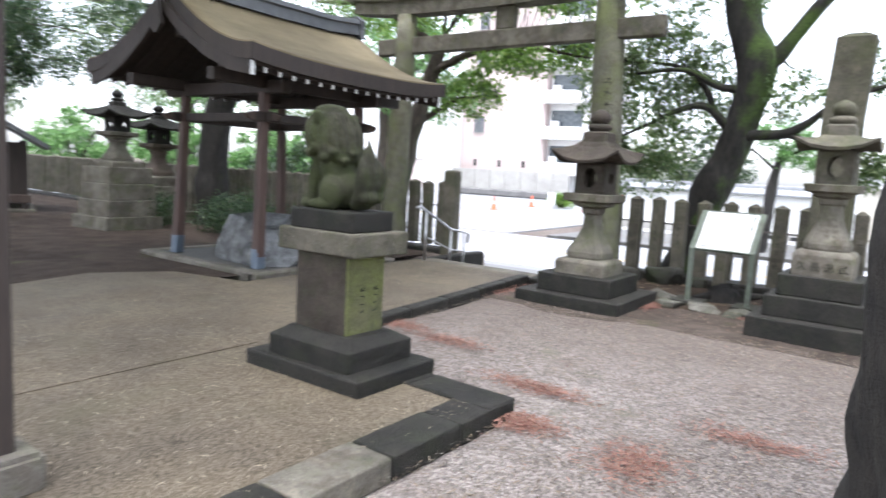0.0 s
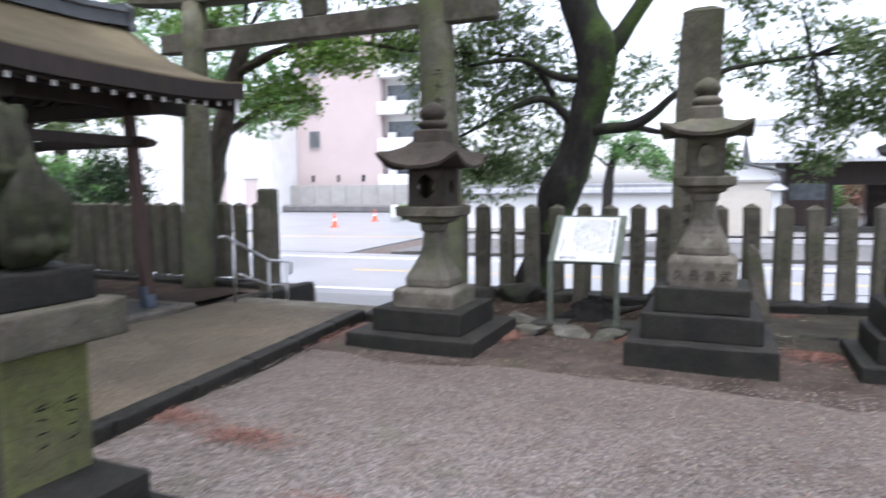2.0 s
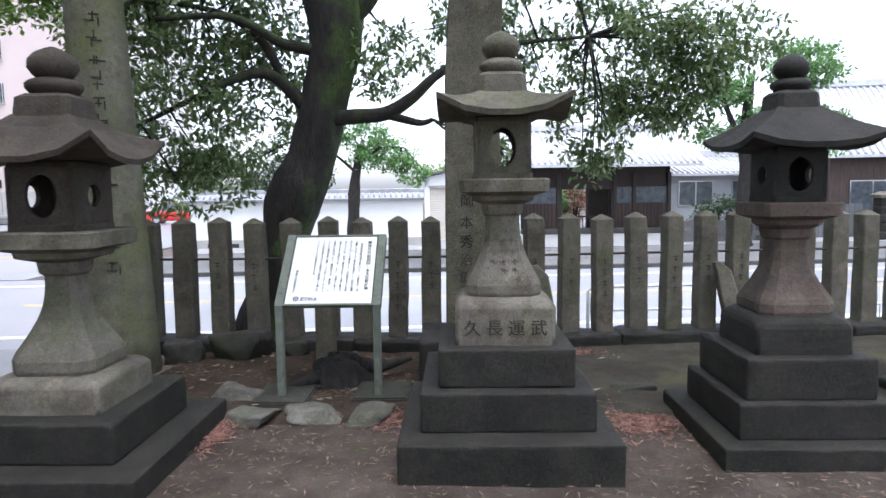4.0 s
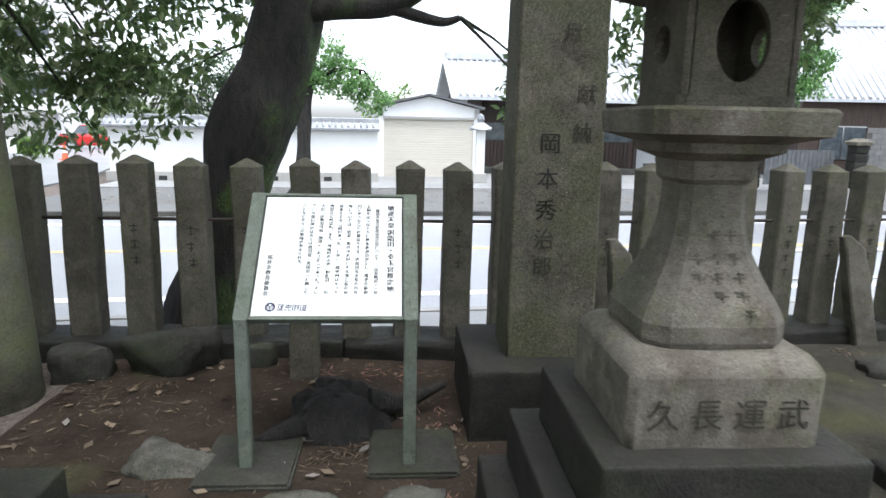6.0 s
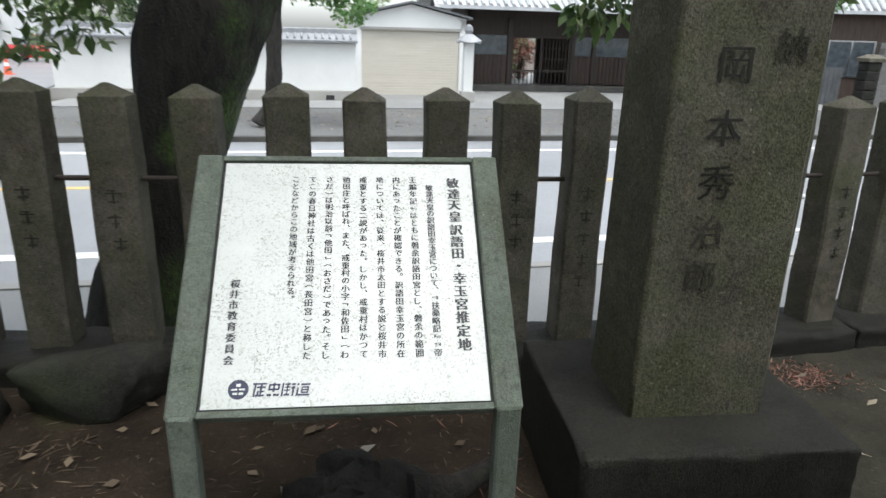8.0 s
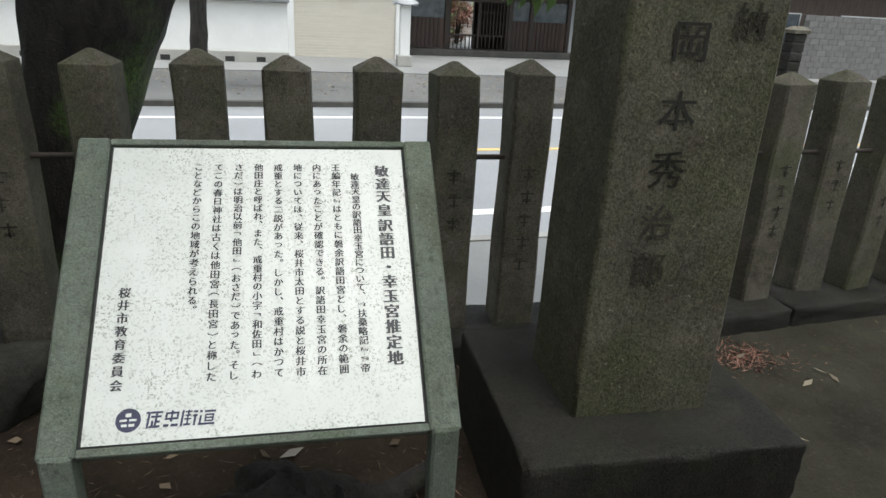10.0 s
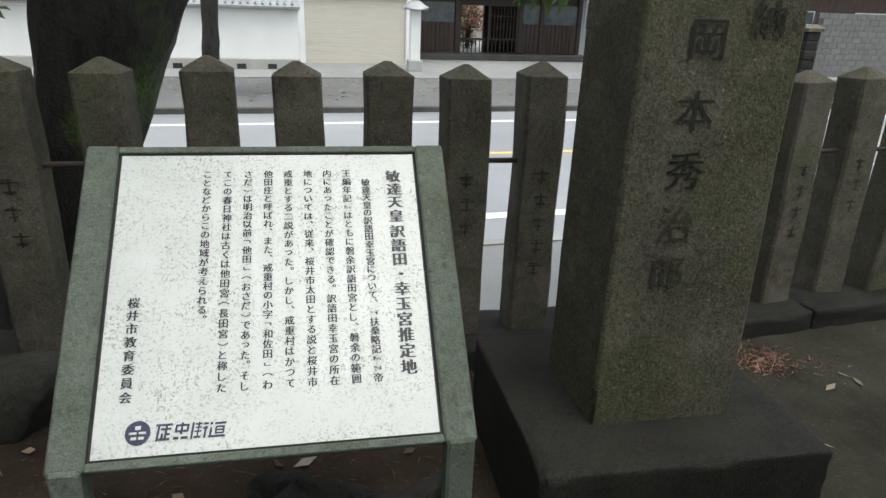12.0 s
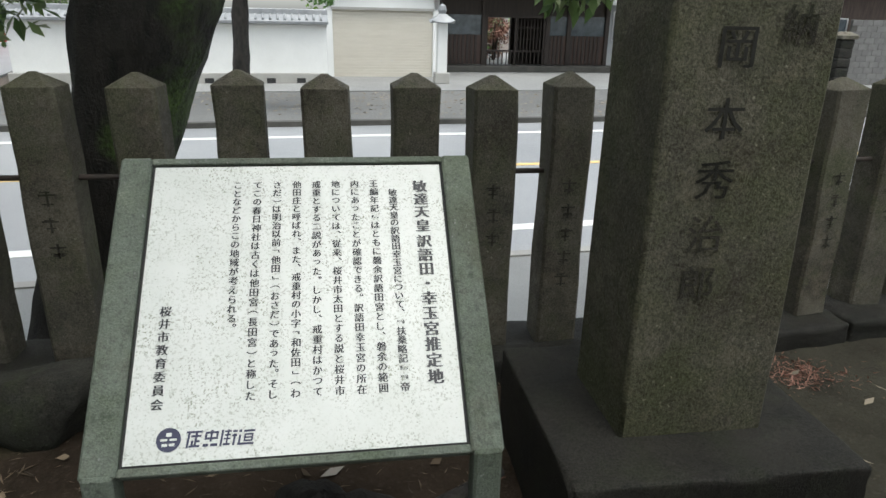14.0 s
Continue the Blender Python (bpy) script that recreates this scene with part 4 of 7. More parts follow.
def lantern(name_label, m, steps, kiso, shaft, deck, box_half, box_z, roof, finial, group, inscription="", materials=(STONE_DARK, STONE, STONE_DARK)):
    """A garden lantern, from stepped base up to the jewel."""
    dark, pale, cap = materials
    s = thing("stone_lantern", m, name_label, "stone lantern", group)
    z = -0.04
    for half, top in steps:
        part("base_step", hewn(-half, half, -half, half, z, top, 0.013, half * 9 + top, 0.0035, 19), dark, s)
        z = top - 0.004
    half, top, shoulder = kiso
    k = part("pedestal", worn(loft([square(z, half, cut=0.02), square(top - shoulder, half, cut=0.025), square(top - shoulder * 0.6, half * 0.975, cut=0.035), square(top - shoulder * 0.25, half * 0.92, cut=0.05), square(top, half * 0.8, cut=0.06)]), half * 5, 0.005, 3), dark if pale == STONE_WARM else pale, s)
    # inscription strokes: flat pieces whose darker tone paints the groove shade
    if inscription:
        for i, ch in enumerate(inscription):
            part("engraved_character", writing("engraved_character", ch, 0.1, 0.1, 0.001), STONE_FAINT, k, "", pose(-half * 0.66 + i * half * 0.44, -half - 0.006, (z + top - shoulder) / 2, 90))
    zt, wide, neck = shaft
    z0 = top - 0.01
    rings = []
    for t, f in ((0, 0.93), (0.05, 1.0), (0.14, 1.0), (0.2, 0.9), (0.29, 0.68), (0.38, 0.47), (0.48, 0.27), (0.6, 0.1), (0.7, 0.03), (0.8, 0.0), (0.87, 0.0), (0.9, 0.14), (1, 0.2)):
        h = neck + (wide - neck) * f
        rings.append(square(z0 + (zt - z0) * t, h, cut=h * 0.28))
    sh = part("shaft", loft(rings), pale, s)
    if inscription:
        rng = random.Random(4)
        for col in range(3):
            for q in range(5):
                t, f = ((0.2, 0.9), (0.29, 0.68), (0.38, 0.47), (0.48, 0.27), (0.6, 0.1))[q]
                h = neck + (wide - neck) * f
                strokes = box(-0.018, 0.018, -0.003, 0.003, -0.003, 0.003)
                box(-0.003, 0.003, -0.003, 0.003, -0.02, 0.016, 0, strokes)
                u = rng.uniform(-0.012, 0.008)
                box(u - 0.012, u + 0.012, -0.003, 0.003, 0.009, 0.014, 0, strokes)
                if rng.random() < 0.3:
                    strokes.free()
                    continue
                part("engraved_mark", strokes, STONE_FENCE, sh, "", pose((col - 1) * h * 0.4 + rng.uniform(-0.006, 0.006), -h - 0.0005, z0 + (zt - z0) * t, -18 if f > 0.2 else -6))
    dz, dh = deck
    h0 = neck * 1.05
    part("platform", loft([square(zt - 0.005, h0, cut=h0 * 0.28), square(zt + (dz - zt) * 0.16, dh * 0.68, cut=dh * 0.2), square(zt + (dz - zt) * 0.34, dh * 0.7, cut=dh * 0.2), square(zt + (dz - zt) * 0.5, dh * 0.97, cut=dh * 0.12), square(dz - 0.01, dh, cut=dh * 0.12), square(dz, dh * 0.96, cut=dh * 0.12)]), pale, s)
    firebox(s, box_half, dz - 0.003, box_z, cap)
    rh, rz, flare, rt = roof
    part("roof", kasa(rh, box_z - 0.003, rz, flare, rt), cap, s)
    r, ftop = finial
    low, mid = rz + (ftop - rz) * 0.3, rz + (ftop - rz) * 0.56
    part("collar", loft([square(rz - 0.012, r * 1.3, cut=r * 0.3), square(low - 0.02, r * 1.22, cut=r * 0.3), square(low, r * 1.0, cut=r * 0.3)]), cap, s)
    k = mid - low
    part("lotus_ring", loft([circle(low - 0.01 + k * q, r * w, 18) for q, w in ((0.0, 0.72), (0.2, 0.95), (0.45, 1.14), (0.7, 1.16), (0.9, 0.98), (1.08, 0.62))], None, True, True), cap, s)
    k = ftop - mid
    prof = ((mid - 0.01, r * 0.62), (mid + k * 0.1, r * 0.86), (mid + k * 0.3, r * 1.02), (mid + k * 0.55, r * 0.98), (mid + k * 0.78, r * 0.72), (mid + k * 0.92, r * 0.36), (ftop, r * 0.1))
    part("jewel", loft([circle(zz, rr, 18) for zz, rr in prof], None, True, True), cap, s)
    return s


ROW = "row of stone lanterns along the fence"
lantern("grey granite lantern with flared shaft on dark stepped base", pose(-3.03, 7.79, 0),
        [(0.665, 0.15), (0.47, 0.37)], (0.325, 0.56, 0.05), (1.18, 0.24, 0.09), (1.36, 0.305), 0.195, 1.74, (0.42, 2.0, 0.13, 0.16), (0.13, 2.39), ROW, "", (STONE_DARK, STONE, STONE_BROWN))
main = lantern("tall granite lantern with engraved pedestal on four mossy steps", pose(-0.49, 8.05, 0),
        [(0.6, 0.225), (0.485, 0.445), (0.385, 0.665)], (0.287, 0.935, 0.06), (1.47, 0.217, 0.1), (1.62, 0.262), 0.165, 1.975, (0.37, 2.13, 0.1, 0.13), (0.112, 2.49), ROW, "久長運武", (STONE_DARK, STONE, STONE_FENCE))
main.children[0].location = (0.0, -0.072, 0.0)
lantern("dark weathered granite lantern with wide curved roof", pose(1.245, 8.11, 0),
        [(0.555, 0.13), (0.43, 0.34), (0.37, 0.58)], (0.28, 0.8, 0.07), (1.3, 0.22, 0.1), (1.46, 0.232), 0.158, 1.78, (0.37, 2.02, 0.06, 0.12), (0.1, 2.34), ROW, "", (STONE_DARK, STONE_WARM, STONE_DARK))
lantern("dark weathered granite lantern at the end of the row", pose(3.02, 8.46, 0),
        [(0.6, 0.1), (0.47, 0.33)], (0.36, 0.56, 0.07), (1.27, 0.27, 0.14), (1.43, 0.34), 0.2, 1.78, (0.5, 2.0, 0.08, 0.14), (0.11, 2.35), ROW, "", (STONE_DARK, STONE, STONE_DARK))
lantern("large old granite lantern on a built stone block base", pose(-12.8, 6.9, 0, 0, 0, 4),
        [(0.6, 0.3), (0.52, 0.62), (0.49, 0.94), (0.46, 1.26)], (0.32, 1.38, 0.05), (1.8, 0.24, 0.13), (1.95, 0.3), 0.18, 2.24, (0.46, 2.45, 0.1, 0.15), (0.11, 2.76), "lanterns behind the water pavilion", "", (STONE, STONE, STONE_DARK))
lantern("smaller old granite lantern in the shade behind the pavilion", pose(-13.7, 8.3, 0),
        [(0.6, 0.3), (0.45, 0.85)], (0.34, 1.08, 0.06), (1.62, 0.26, 0.13), (1.78, 0.32), 0.19, 2.1, (0.5, 2.32, 0.1, 0.16), (0.12, 2.62), "lanterns behind the water pavilion", "", (STONE, STONE_WARM, STONE_DARK))


# ---- torii gate ----
def torii():
    s = thing("torii_gate", pose(0, 0, 0), "weathered grey granite torii gate streaked with algae", "torii")
    for x0, x1, y in ((-3.66, -3.83, 9.66), (-7.82, -7.66, 9.55)):
        b = loft([circle(-0.12 + 4.4 * t, (0.275 if x0 > -5 else 0.235) - 0.06 * t, 24, x0 + (x1 - x0) * t, y) for t in (0, 0.1, 0.3, 0.5, 0.7, 0.85, 1.0)], None, True, True)
        p = part("pillar", b, STONE_GREEN, s)
        if x0 > -5:
            rng = random.Random(8)
            for k in range(13):
                z = 0.95 + 0.17 * k
                t = (z + 0.12) / 4.4
                strokes = bmesh.new()
                for q in range(4):
                    u, w = rng.uniform(-0.035, 0.035), rng.uniform(-0.045, 0.045)
                    if q % 2:
                        box(u - 0.006, u + 0.006, -0.004, 0.004, w - 0.035, w + 0.035, 0, strokes)
                    else:
                        box(u - 0.04, u + 0.04, -0.004, 0.004, w - 0.006, w + 0.006, 0, strokes)
                part("engraved_mark", strokes, STONE_FAINT, p, "", pose(x0 + (x1 - x0) * t + 0.1, y - math.sqrt((0.275 - 0.06 * t) ** 2 - 0.01) - 0.001, z, 0, 0, 22))
    part("tie_beam", box(-8.35, -2.95, 9.52, 9.70, 3.6, 3.89, 0.02), STONE, s)
    part("strut", box(-5.78, -5.42, 9.53, 9.69, 3.89, 4.26, 0.02), STONE, s)
    for z0, z1, hw, hy in ((4.25, 4.5, 3.3, 0.17), (4.5, 4.72, 3.5, 0.21)):
        rings = []
        for i in range(13):
            t = -1 + i / 6
            lift = 0.16 * t * t * abs(t)
            x = -5.6 + hw * t
            rings.append([(x, 9.61 - hy, z0 + lift), (x, 9.61 + hy, z0 + lift), (x, 9.61 + hy, z1 + lift), (x, 9.61 - hy, z1 + lift)])
        part("lintel" if z0 < 4.4 else "top_lintel", loft(rings), STONE, s)


torii()

gate_post = thing("gate_post", pose(-6.63, 9.78, -0.48), "square granite gate post beside the steps", "post")
part("post", loft([square(0, 0.125, cut=0.02), square(1.93, 0.118, cut=0.02), square(2.0, 0.118, cut=0.02), square(2.03, 0.08, cut=0.02)]), STONE_FENCE, gate_post)

rail = thing("handrail", pose(-6.12, 0, 0), "thin stainless steel handrail going down the steps", "handrail")
part("rail", tube([(0, 8.15, 0.95), (0, 8.25, 0.955), (0, 9.1, 0.56), (0, 9.5, 0.5), (0, 9.62, 0.46), (0, 9.6, 0.3)], [0.02] * 6, 8), STEEL, rail)
part("lower_rail", tube([(0, 8.48, 0.45), (0, 9.1, 0.22), (0, 9.5, 0.16)], [0.012] * 3, 6), STEEL, rail)
for y, z0, z1 in ((8.4, 0.05, 0.88), (9.1, -0.25, 0.56), (9.5, -0.4, 0.5)):
    part("post", tube([(0, y, z0), (0, y, z1)], [0.019, 0.019], 8), STEEL, rail)


# ---- guardian statue ----
def guardian():
    s = thing("pedestal", pose(-2.99, 3.4, PATH_TOP), "mossy stepped granite pedestal carrying the guardian statue", "pedestal")
    part("plinth", hewn(-0.56, 0.56, -0.4, 0.4, -0.03, 0.105, 0.013, 1.0, 0.003, 19), STONE_DARK, s)
    part("lower_block", worn(loft([square(0.1, 0.4, 0.33, 0.02), square(0.24, 0.4, 0.33, 0.02), square(0.305, 0.3, 0.22, 0.02)]), 2.0), STONE_DARK, s)
    sh = part("shaft", box(-0.285, 0.225, -0.185, 0.195, 0.29, 0.85, 0.012), STONE_BROWN, s, "brown damp shaft, one side bright with algae")
    sh.data.materials.append(STONE_ALGAE)
    for f in sh.data.polygons:
        f.material_index = 1 if f.normal.x > 0.7 else 0
    for k in range(2):
        part("engraved_mark", box(-0.024, 0.024, -0.001, 0.001, 0, 0.008, 0.0), STONE_CUT, sh, "", pose(0.2265, -0.03 + 0.13 * k, 0.6, 0, 0, 90))
        for q in range(4):
            part("engraved_mark", box(-0.02, 0.02, -0.001, 0.001, 0, 0.007, 0.0), STONE_CUT, sh, "", pose(0.2265, -0.03 + 0.13 * k, 0.45 + 0.055 * q, 0, 14 * (q % 3 - 1), 90))
    part("cap", hewn(-0.43, 0.33, -0.235, 0.315, 0.85, 1.01, 0.012, 4.0, 0.003, 17), STONE_FENCE, s)
    part("statue_base", hewn(-0.36, 0.25, -0.19, 0.235, 1.008, 1.15, 0.013, 5.0, 0.003, 17), STONE_DARK, s)
    # seated lion-dog seen from behind, facing the path
    b = bmesh.new()

    def ball(x, y, z, rx, ry, rz, tilt=0.0):
        one = bmesh.new()
        bmesh.ops.create_icosphere(one, subdivisions=3, radius=1)
        bmesh.ops.transform(one, matrix=Matrix.Translation((x, y, z)) @ Matrix.Rotation(radians(tilt), 4, "Y") @ Matrix.Diagonal((rx, ry, rz, 1)), verts=one.verts)
        merge(b, one)

    ball(0.0, 0, 0.14, 0.15, 0.15, 0.14)               # haunch
    ball(-0.07, 0, 0.29, 0.13, 0.14, 0.21, -20)        # back and chest
    ball(-0.15, 0, 0.41, 0.135, 0.145, 0.16)           # shoulders
    ball(-0.17, 0, 0.57, 0.145, 0.15, 0.14)            # head
    ball(-0.29, 0, 0.53, 0.075, 0.09, 0.075)           # muzzle
    for sy in (-1, 1):
        ball(-0.01, sy * 0.125, 0.12, 0.115, 0.065, 0.125)
        ball(-0.08, sy * 0.15, 0.04, 0.12, 0.05, 0.04)
        ball(-0.21, sy * 0.09, 0.2, 0.05, 0.05, 0.2, 8)
        ball(-0.26, sy * 0.09, 0.035, 0.08, 0.055, 0.04)
        ball(-0.11, sy * 0.18, 0.635, 0.045, 0.035, 0.05)
    rng = random.Random(5)
    ball(-0.14, 0, 0.5, 0.147, 0.155, 0.18)             # mass of the mane
    for k in range(11):                                # carved locks hanging from the crown
        a = -1.9 + k * 0.38
        c, q = math.cos(a), math.sin(a)
        low = 0.36 + 0.05 * (k % 2) - 0.04 * c
        pts = [(-0.16 + 0.05 * c, 0.055 * q, 0.7), (-0.15 + 0.14 * c, 0.155 * q, 0.64), (-0.14 + 0.18 * c, 0.19 * q, 0.53), (-0.12 + 0.18 * c, 0.182 * q, low + 0.06), (-0.12 + 0.16 * c, 0.16 * q, low)]
        lp, lr = spline(pts, [0.012, 0.024, 0.032, 0.03, 0.012], 4)
        tube(lp, lr, 8, 0.0, b)
        ball(-0.12 + 0.185 * c, 0.187 * q, low + 0.02, 0.038, 0.038, 0.034)
    for k in range(5):                                 # upright flame-like tail, one tight plume
        y = -0.09 + 0.045 * k
        top = 0.43 - 0.055 * abs(k - 2) ** 1.2
        lp, lr = spline([(0.14, y * 0.5, 0.03), (0.215, y, 0.11), (0.25 - 0.015 * (k % 2), y * 1.1, 0.27), (0.21, y * 0.6, top + 0.07)], [0.035, 0.042, 0.04, 0.008], 5)
        tube(lp, lr, 8, 0.0, b)
    for y, z, r in ((-0.08, 0.1, 0.042), (0.0, 0.1, 0.05), (0.08, 0.1, 0.042), (-0.05, 0.19, 0.036), (0.05, 0.19, 0.036)):
        ball(0.245, y, z, r, r, r)
    for k in range(9):                                 # curled fringe low on the back of the mane
        a = -1.3 + k * 0.325
        ball(-0.1 + 0.15 * math.cos(a), 0.17 * math.sin(a), 0.37 + 0.03 * (k % 2), 0.036, 0.036, 0.045)
    for sy in (-1, 1):                                 # brows
        ball(-0.27, sy * 0.06, 0.61, 0.05, 0.05, 0.035)
    ball(-0.16, 0, 0.69, 0.12, 0.125, 0.05)            # flat crown
    st = link("guardian_statue", b, STONE_STATUE, None, pose(-3.02, 3.42, PATH_TOP + 1.147))
    tagged(st, "mossy grey stone lion-dog statue seated on its pedestal", "statue")
    rm = st.modifiers.new("merge", "REMESH")
    rm.mode, rm.voxel_size, rm.use_smooth_shade = "VOXEL", 0.011, True


guardian()


# ---- water pavilion ----
def pavilion():
    s = thing("water_pavilion", pose(-7.85, 6.72, 0), "dark timber shrine water pavilion with curved bark-shingled roof", "pavilion")
    for sy in (-1, 1):
        part("edging", box(-1.3, 1.3, sy * 1.25 - 0.1, sy * 1.25 + 0.1, -0.05, 0.11, 0.02), STONE_PALE, s, "pale stone edging")
    for sx in (-1, 1):
        part("edging", box(sx * 1.3 - 0.1, sx * 1.3 + 0.1, -1.35, 1.35, -0.05, 0.113, 0.02), STONE_PALE, s, "pale stone edging")
    # dark floor colour paints the shade under the roof
    part("floor", box(-1.2, 1.2, -1.15, 1.15, -0.05, 0.095), CONCRETE_DARK, s, "pavilion floor, coloured dark for the shade under the roof")
    for sx in (-1, 1):
        for sy in (-1, 1):
            x0, y0, x1, y1 = sx * 0.96, sy * 1.0, sx * 0.9, sy * 0.9
            b = loft([square(0.1, 0.067, cut=0.012, cx=x0, cy=y0), square(2.45, 0.058, cut=0.012, cx=x1, cy=y1)])
            p = part("post", b, WOOD_RED, s)
            part("metal_shoe", loft([square(0.1, 0.072, cut=0.012, cx=x0, cy=y0), square(0.36, 0.07, cut=0.012, cx=x0 - 0.014 * sx, cy=y0 - 0.014 * sy)]), plain_steel, p, "bluish metal shoe")
    # tie beams take the darkest timber to paint the shade under the eaves
    for sy in (-1, 1):
        part("tie_beam", box(-1.12, 1.12, sy * 0.9 - 0.045, sy * 0.9 + 0.045, 2.06, 2.18, 0.01), WOOD_DARK, s)
        part("head_beam", box(-1.35, 1.35, sy * 0.88 - 0.07, sy * 0.88 + 0.07, 2.43, 2.6, 0.01), WOOD_DARK, s)
    for sx in (-1, 1):
        part("tie_beam", box(sx * 0.95 - 0.05, sx * 0.95 + 0.05, -1.1, 1.1, 2.06, 2.18, 0.01), WOOD_DARK, s)
        part("purlin", box(sx * 0.93 - 0.07, sx * 0.93 + 0.07, -1.75, 1.75, 2.5, 2.66, 0.01), WOOD_DARK, s)
        # carved beam noses outside the posts
        for sy in (-1, 1):
            b = bmesh.new()
            for a, c in (((sx * 0.98, sy * 0.9), (1, 0)), ((sx * 0.95, sy * 0.98), (0, 1))):
                pts = [(0.0, 2.05), (0.2, 2.08), (0.27, 2.14), (0.14, 2.18), (0.0, 2.2)]
                lo = [b.verts.new((a[0] + sx * c[0] * d - c[1] * 0.04, a[1] + sy * c[1] * d - c[0] * 0.04, z)) for d, z in pts]
                hi = [b.verts.new((a[0] + sx * c[0] * d + c[1] * 0.04, a[1] + sy * c[1] * d + c[0] * 0.04, z)) for d, z in pts]
                b.faces.new(lo)
                b.faces.new(hi[::-1])
                for i in range(5):
                    k = (i + 1) % 5
                    b.faces.new((lo[i], hi[i], hi[k], lo[k]))
            part("beam_nose", b, WOOD_OLD, s)
    part("ridge_beam", box(-0.07, 0.07, -1.6, 1.6, 3.1, 3.3, 0.01), WOOD_DARK, s)
    for sy in (-1, 1):
        part("king_post", box(-0.06, 0.06, sy * 0.9 - 0.06, sy * 0.9 + 0.06, 2.58, 3.15, 0.01), WOOD_DARK, s)

    half, y0, y1 = 1.88, -1.86, 1.78

    def height(u, v):
        """Roof height; u from ridge to eave, v along the eave: hollow slope, corners raised."""
        return 3.56 - 0.92 * (1 - (1 - u) ** 1.7) + 0.05 * u * abs(v) ** 3 + 0.04 * abs(v) ** 3

    def shell(top, bottom, inset):
        b = bmesh.new()
        nu, nv = 14, 12
        grids = []
        for dz in (top, bottom):
            g = []
            for i in range(-nu, nu + 1):
                u = abs(i) / nu
                row = []
                for j in range(nv + 1):
                    v = -1 + 2 * j / nv
                    flare = 1 - 0.05 * (1 - u)
                    row.append(b.verts.new((half * inset * u * (1 if i > 0 else -1), (y0 + y1) / 2 + (y1 - y0) / 2 * v * flare * inset, height(u, v) + dz)))
                g.append(row)
            grids.append(g)
        a, c = grids
        n, m = 2 * nu + 1, nv + 1
        for i in range(n - 1):
            for j in range(m - 1):
                b.faces.new((a[i][j], a[i + 1][j], a[i + 1][j + 1], a[i][j + 1])).smooth = True
                b.faces.new((c[i][j + 1], c[i + 1][j + 1], c[i + 1][j], c[i][j])).smooth = True
        for i in range(n - 1):
            b.faces.new((a[i + 1][0], a[i][0], c[i][0], c[i + 1][0]))
            b.faces.new((a[i][-1], a[i + 1][-1], c[i + 1][-1], c[i][-1]))
        for j in range(m - 1):
            b.faces.new((a[0][j], a[0][j + 1], c[0][j + 1], c[0][j]))
            b.faces.new((a[-1][j + 1], a[-1][j], c[-1][j], c[-1][j + 1]))
        bmesh.ops.recalc_face_normals(b, faces=b.faces[:])
        return b

    part("roof", shell(0.16, 0.125, 0.995), ROOF_BARK, s, "tan and moss-green bark shingles")
    part("roof_edge", shell(0.135, -0.05, 1.008), WOOD_DARK, s, "thick dark layered eave edge")
    part("soffit", shell(-0.05, -0.075, 0.95), WOOD_DARK, s)
    rb = loft([[(-0.16, y, z0), (0.16, y, z0), (0.13, y, z0 + 0.16), (0.17, y, z0 + 0.18), (0.15, y, z0 + 0.25), (-0.15, y, z0 + 0.25), (-0.17, y, z0 + 0.18), (-0.13, y, z0 + 0.16)] for y, z0 in ((y0 + 0.12, 3.72), (-0.9, 3.66), (0, 3.65), (1.0, 3.66), (y1 - 0.12, 3.72))])
    part("ridge", rb, TILE_DARK, s, "dark ridge capping")
    for y in (y0 + 0.1, y1 - 0.1):
        part("ridge_end", loft([[(dx, y + dy, z) for dx, dy in ((-h, -0.05), (h, -0.05), (h, 0.05), (-h, 0.05))] for z, h in ((3.66, 0.2), (3.8, 0.17), (3.95, 0.19), (4.03, 0.08))]), TILE_DARK, s)
    # rafters with white painted ends
    count = 17
    for sx in (-1, 1):
        for i in range(count):
            v = -0.96 + 1.92 * i / (count - 1)
            y = (y0 + y1) / 2 + (y1 - y0) / 2 * v
            pts = [(sx * half * u, y, height(u, v) - 0.1) for u in (0.1, 0.4, 0.7, 0.93)]
            b = loft([[(x, y - 0.026, z - 0.03), (x, y + 0.026, z - 0.03), (x, y + 0.026, z + 0.03), (x, y - 0.026, z + 0.03)] for x, y, z in pts])
            r = part("rafter", b, WOOD_DARK, s)
            x, _, z = pts[-1]
            part("white_end", box(min(x, x + sx * 0.006), max(x, x + sx * 0.006), y - 0.027, y + 0.027, z - 0.034, z + 0.032), WHITE_CAP, r, "white painted rafter end")
    for sy, ye in ((-1, y0), (1, y1)):
        for sx in (-1, 1):
            b = bmesh.new()
            pts = [(sx * half * u, ye + (0.05 if sy < 0 else -0.05), height(u, 1) - 0.12) for u in (0, 0.25, 0.5, 0.75, 0.97)]
            loft([[(x, y - 0.03, z - 0.1), (x, y + 0.03, z - 0.1), (x, y + 0.03, z + 0.07), (x, y - 0.03, z + 0.07)] for x, y, z in pts], b)
            g = part("gable_board", b, WOOD_DARK, s)
            x, y, z = pts[-1]
            part("white_end", box(min(x, x + sx * 0.007), max(x, x + sx * 0.007), y - 0.032, y + 0.032, z - 0.1, z + 0.06), WHITE_CAP, g, "white painted board end")
        part("gable_pendant", loft([[(dx, ye + 0.02 * sy, z) for dx in (-h, h)] + [(dx, ye + 0.06 * sy, z) for dx in (h, -h)] for z, h in ((3.1, 0.04), (3.2, 0.13), (3.34, 0.1), (3.5, 0.05))]), WOOD_DARK, s)


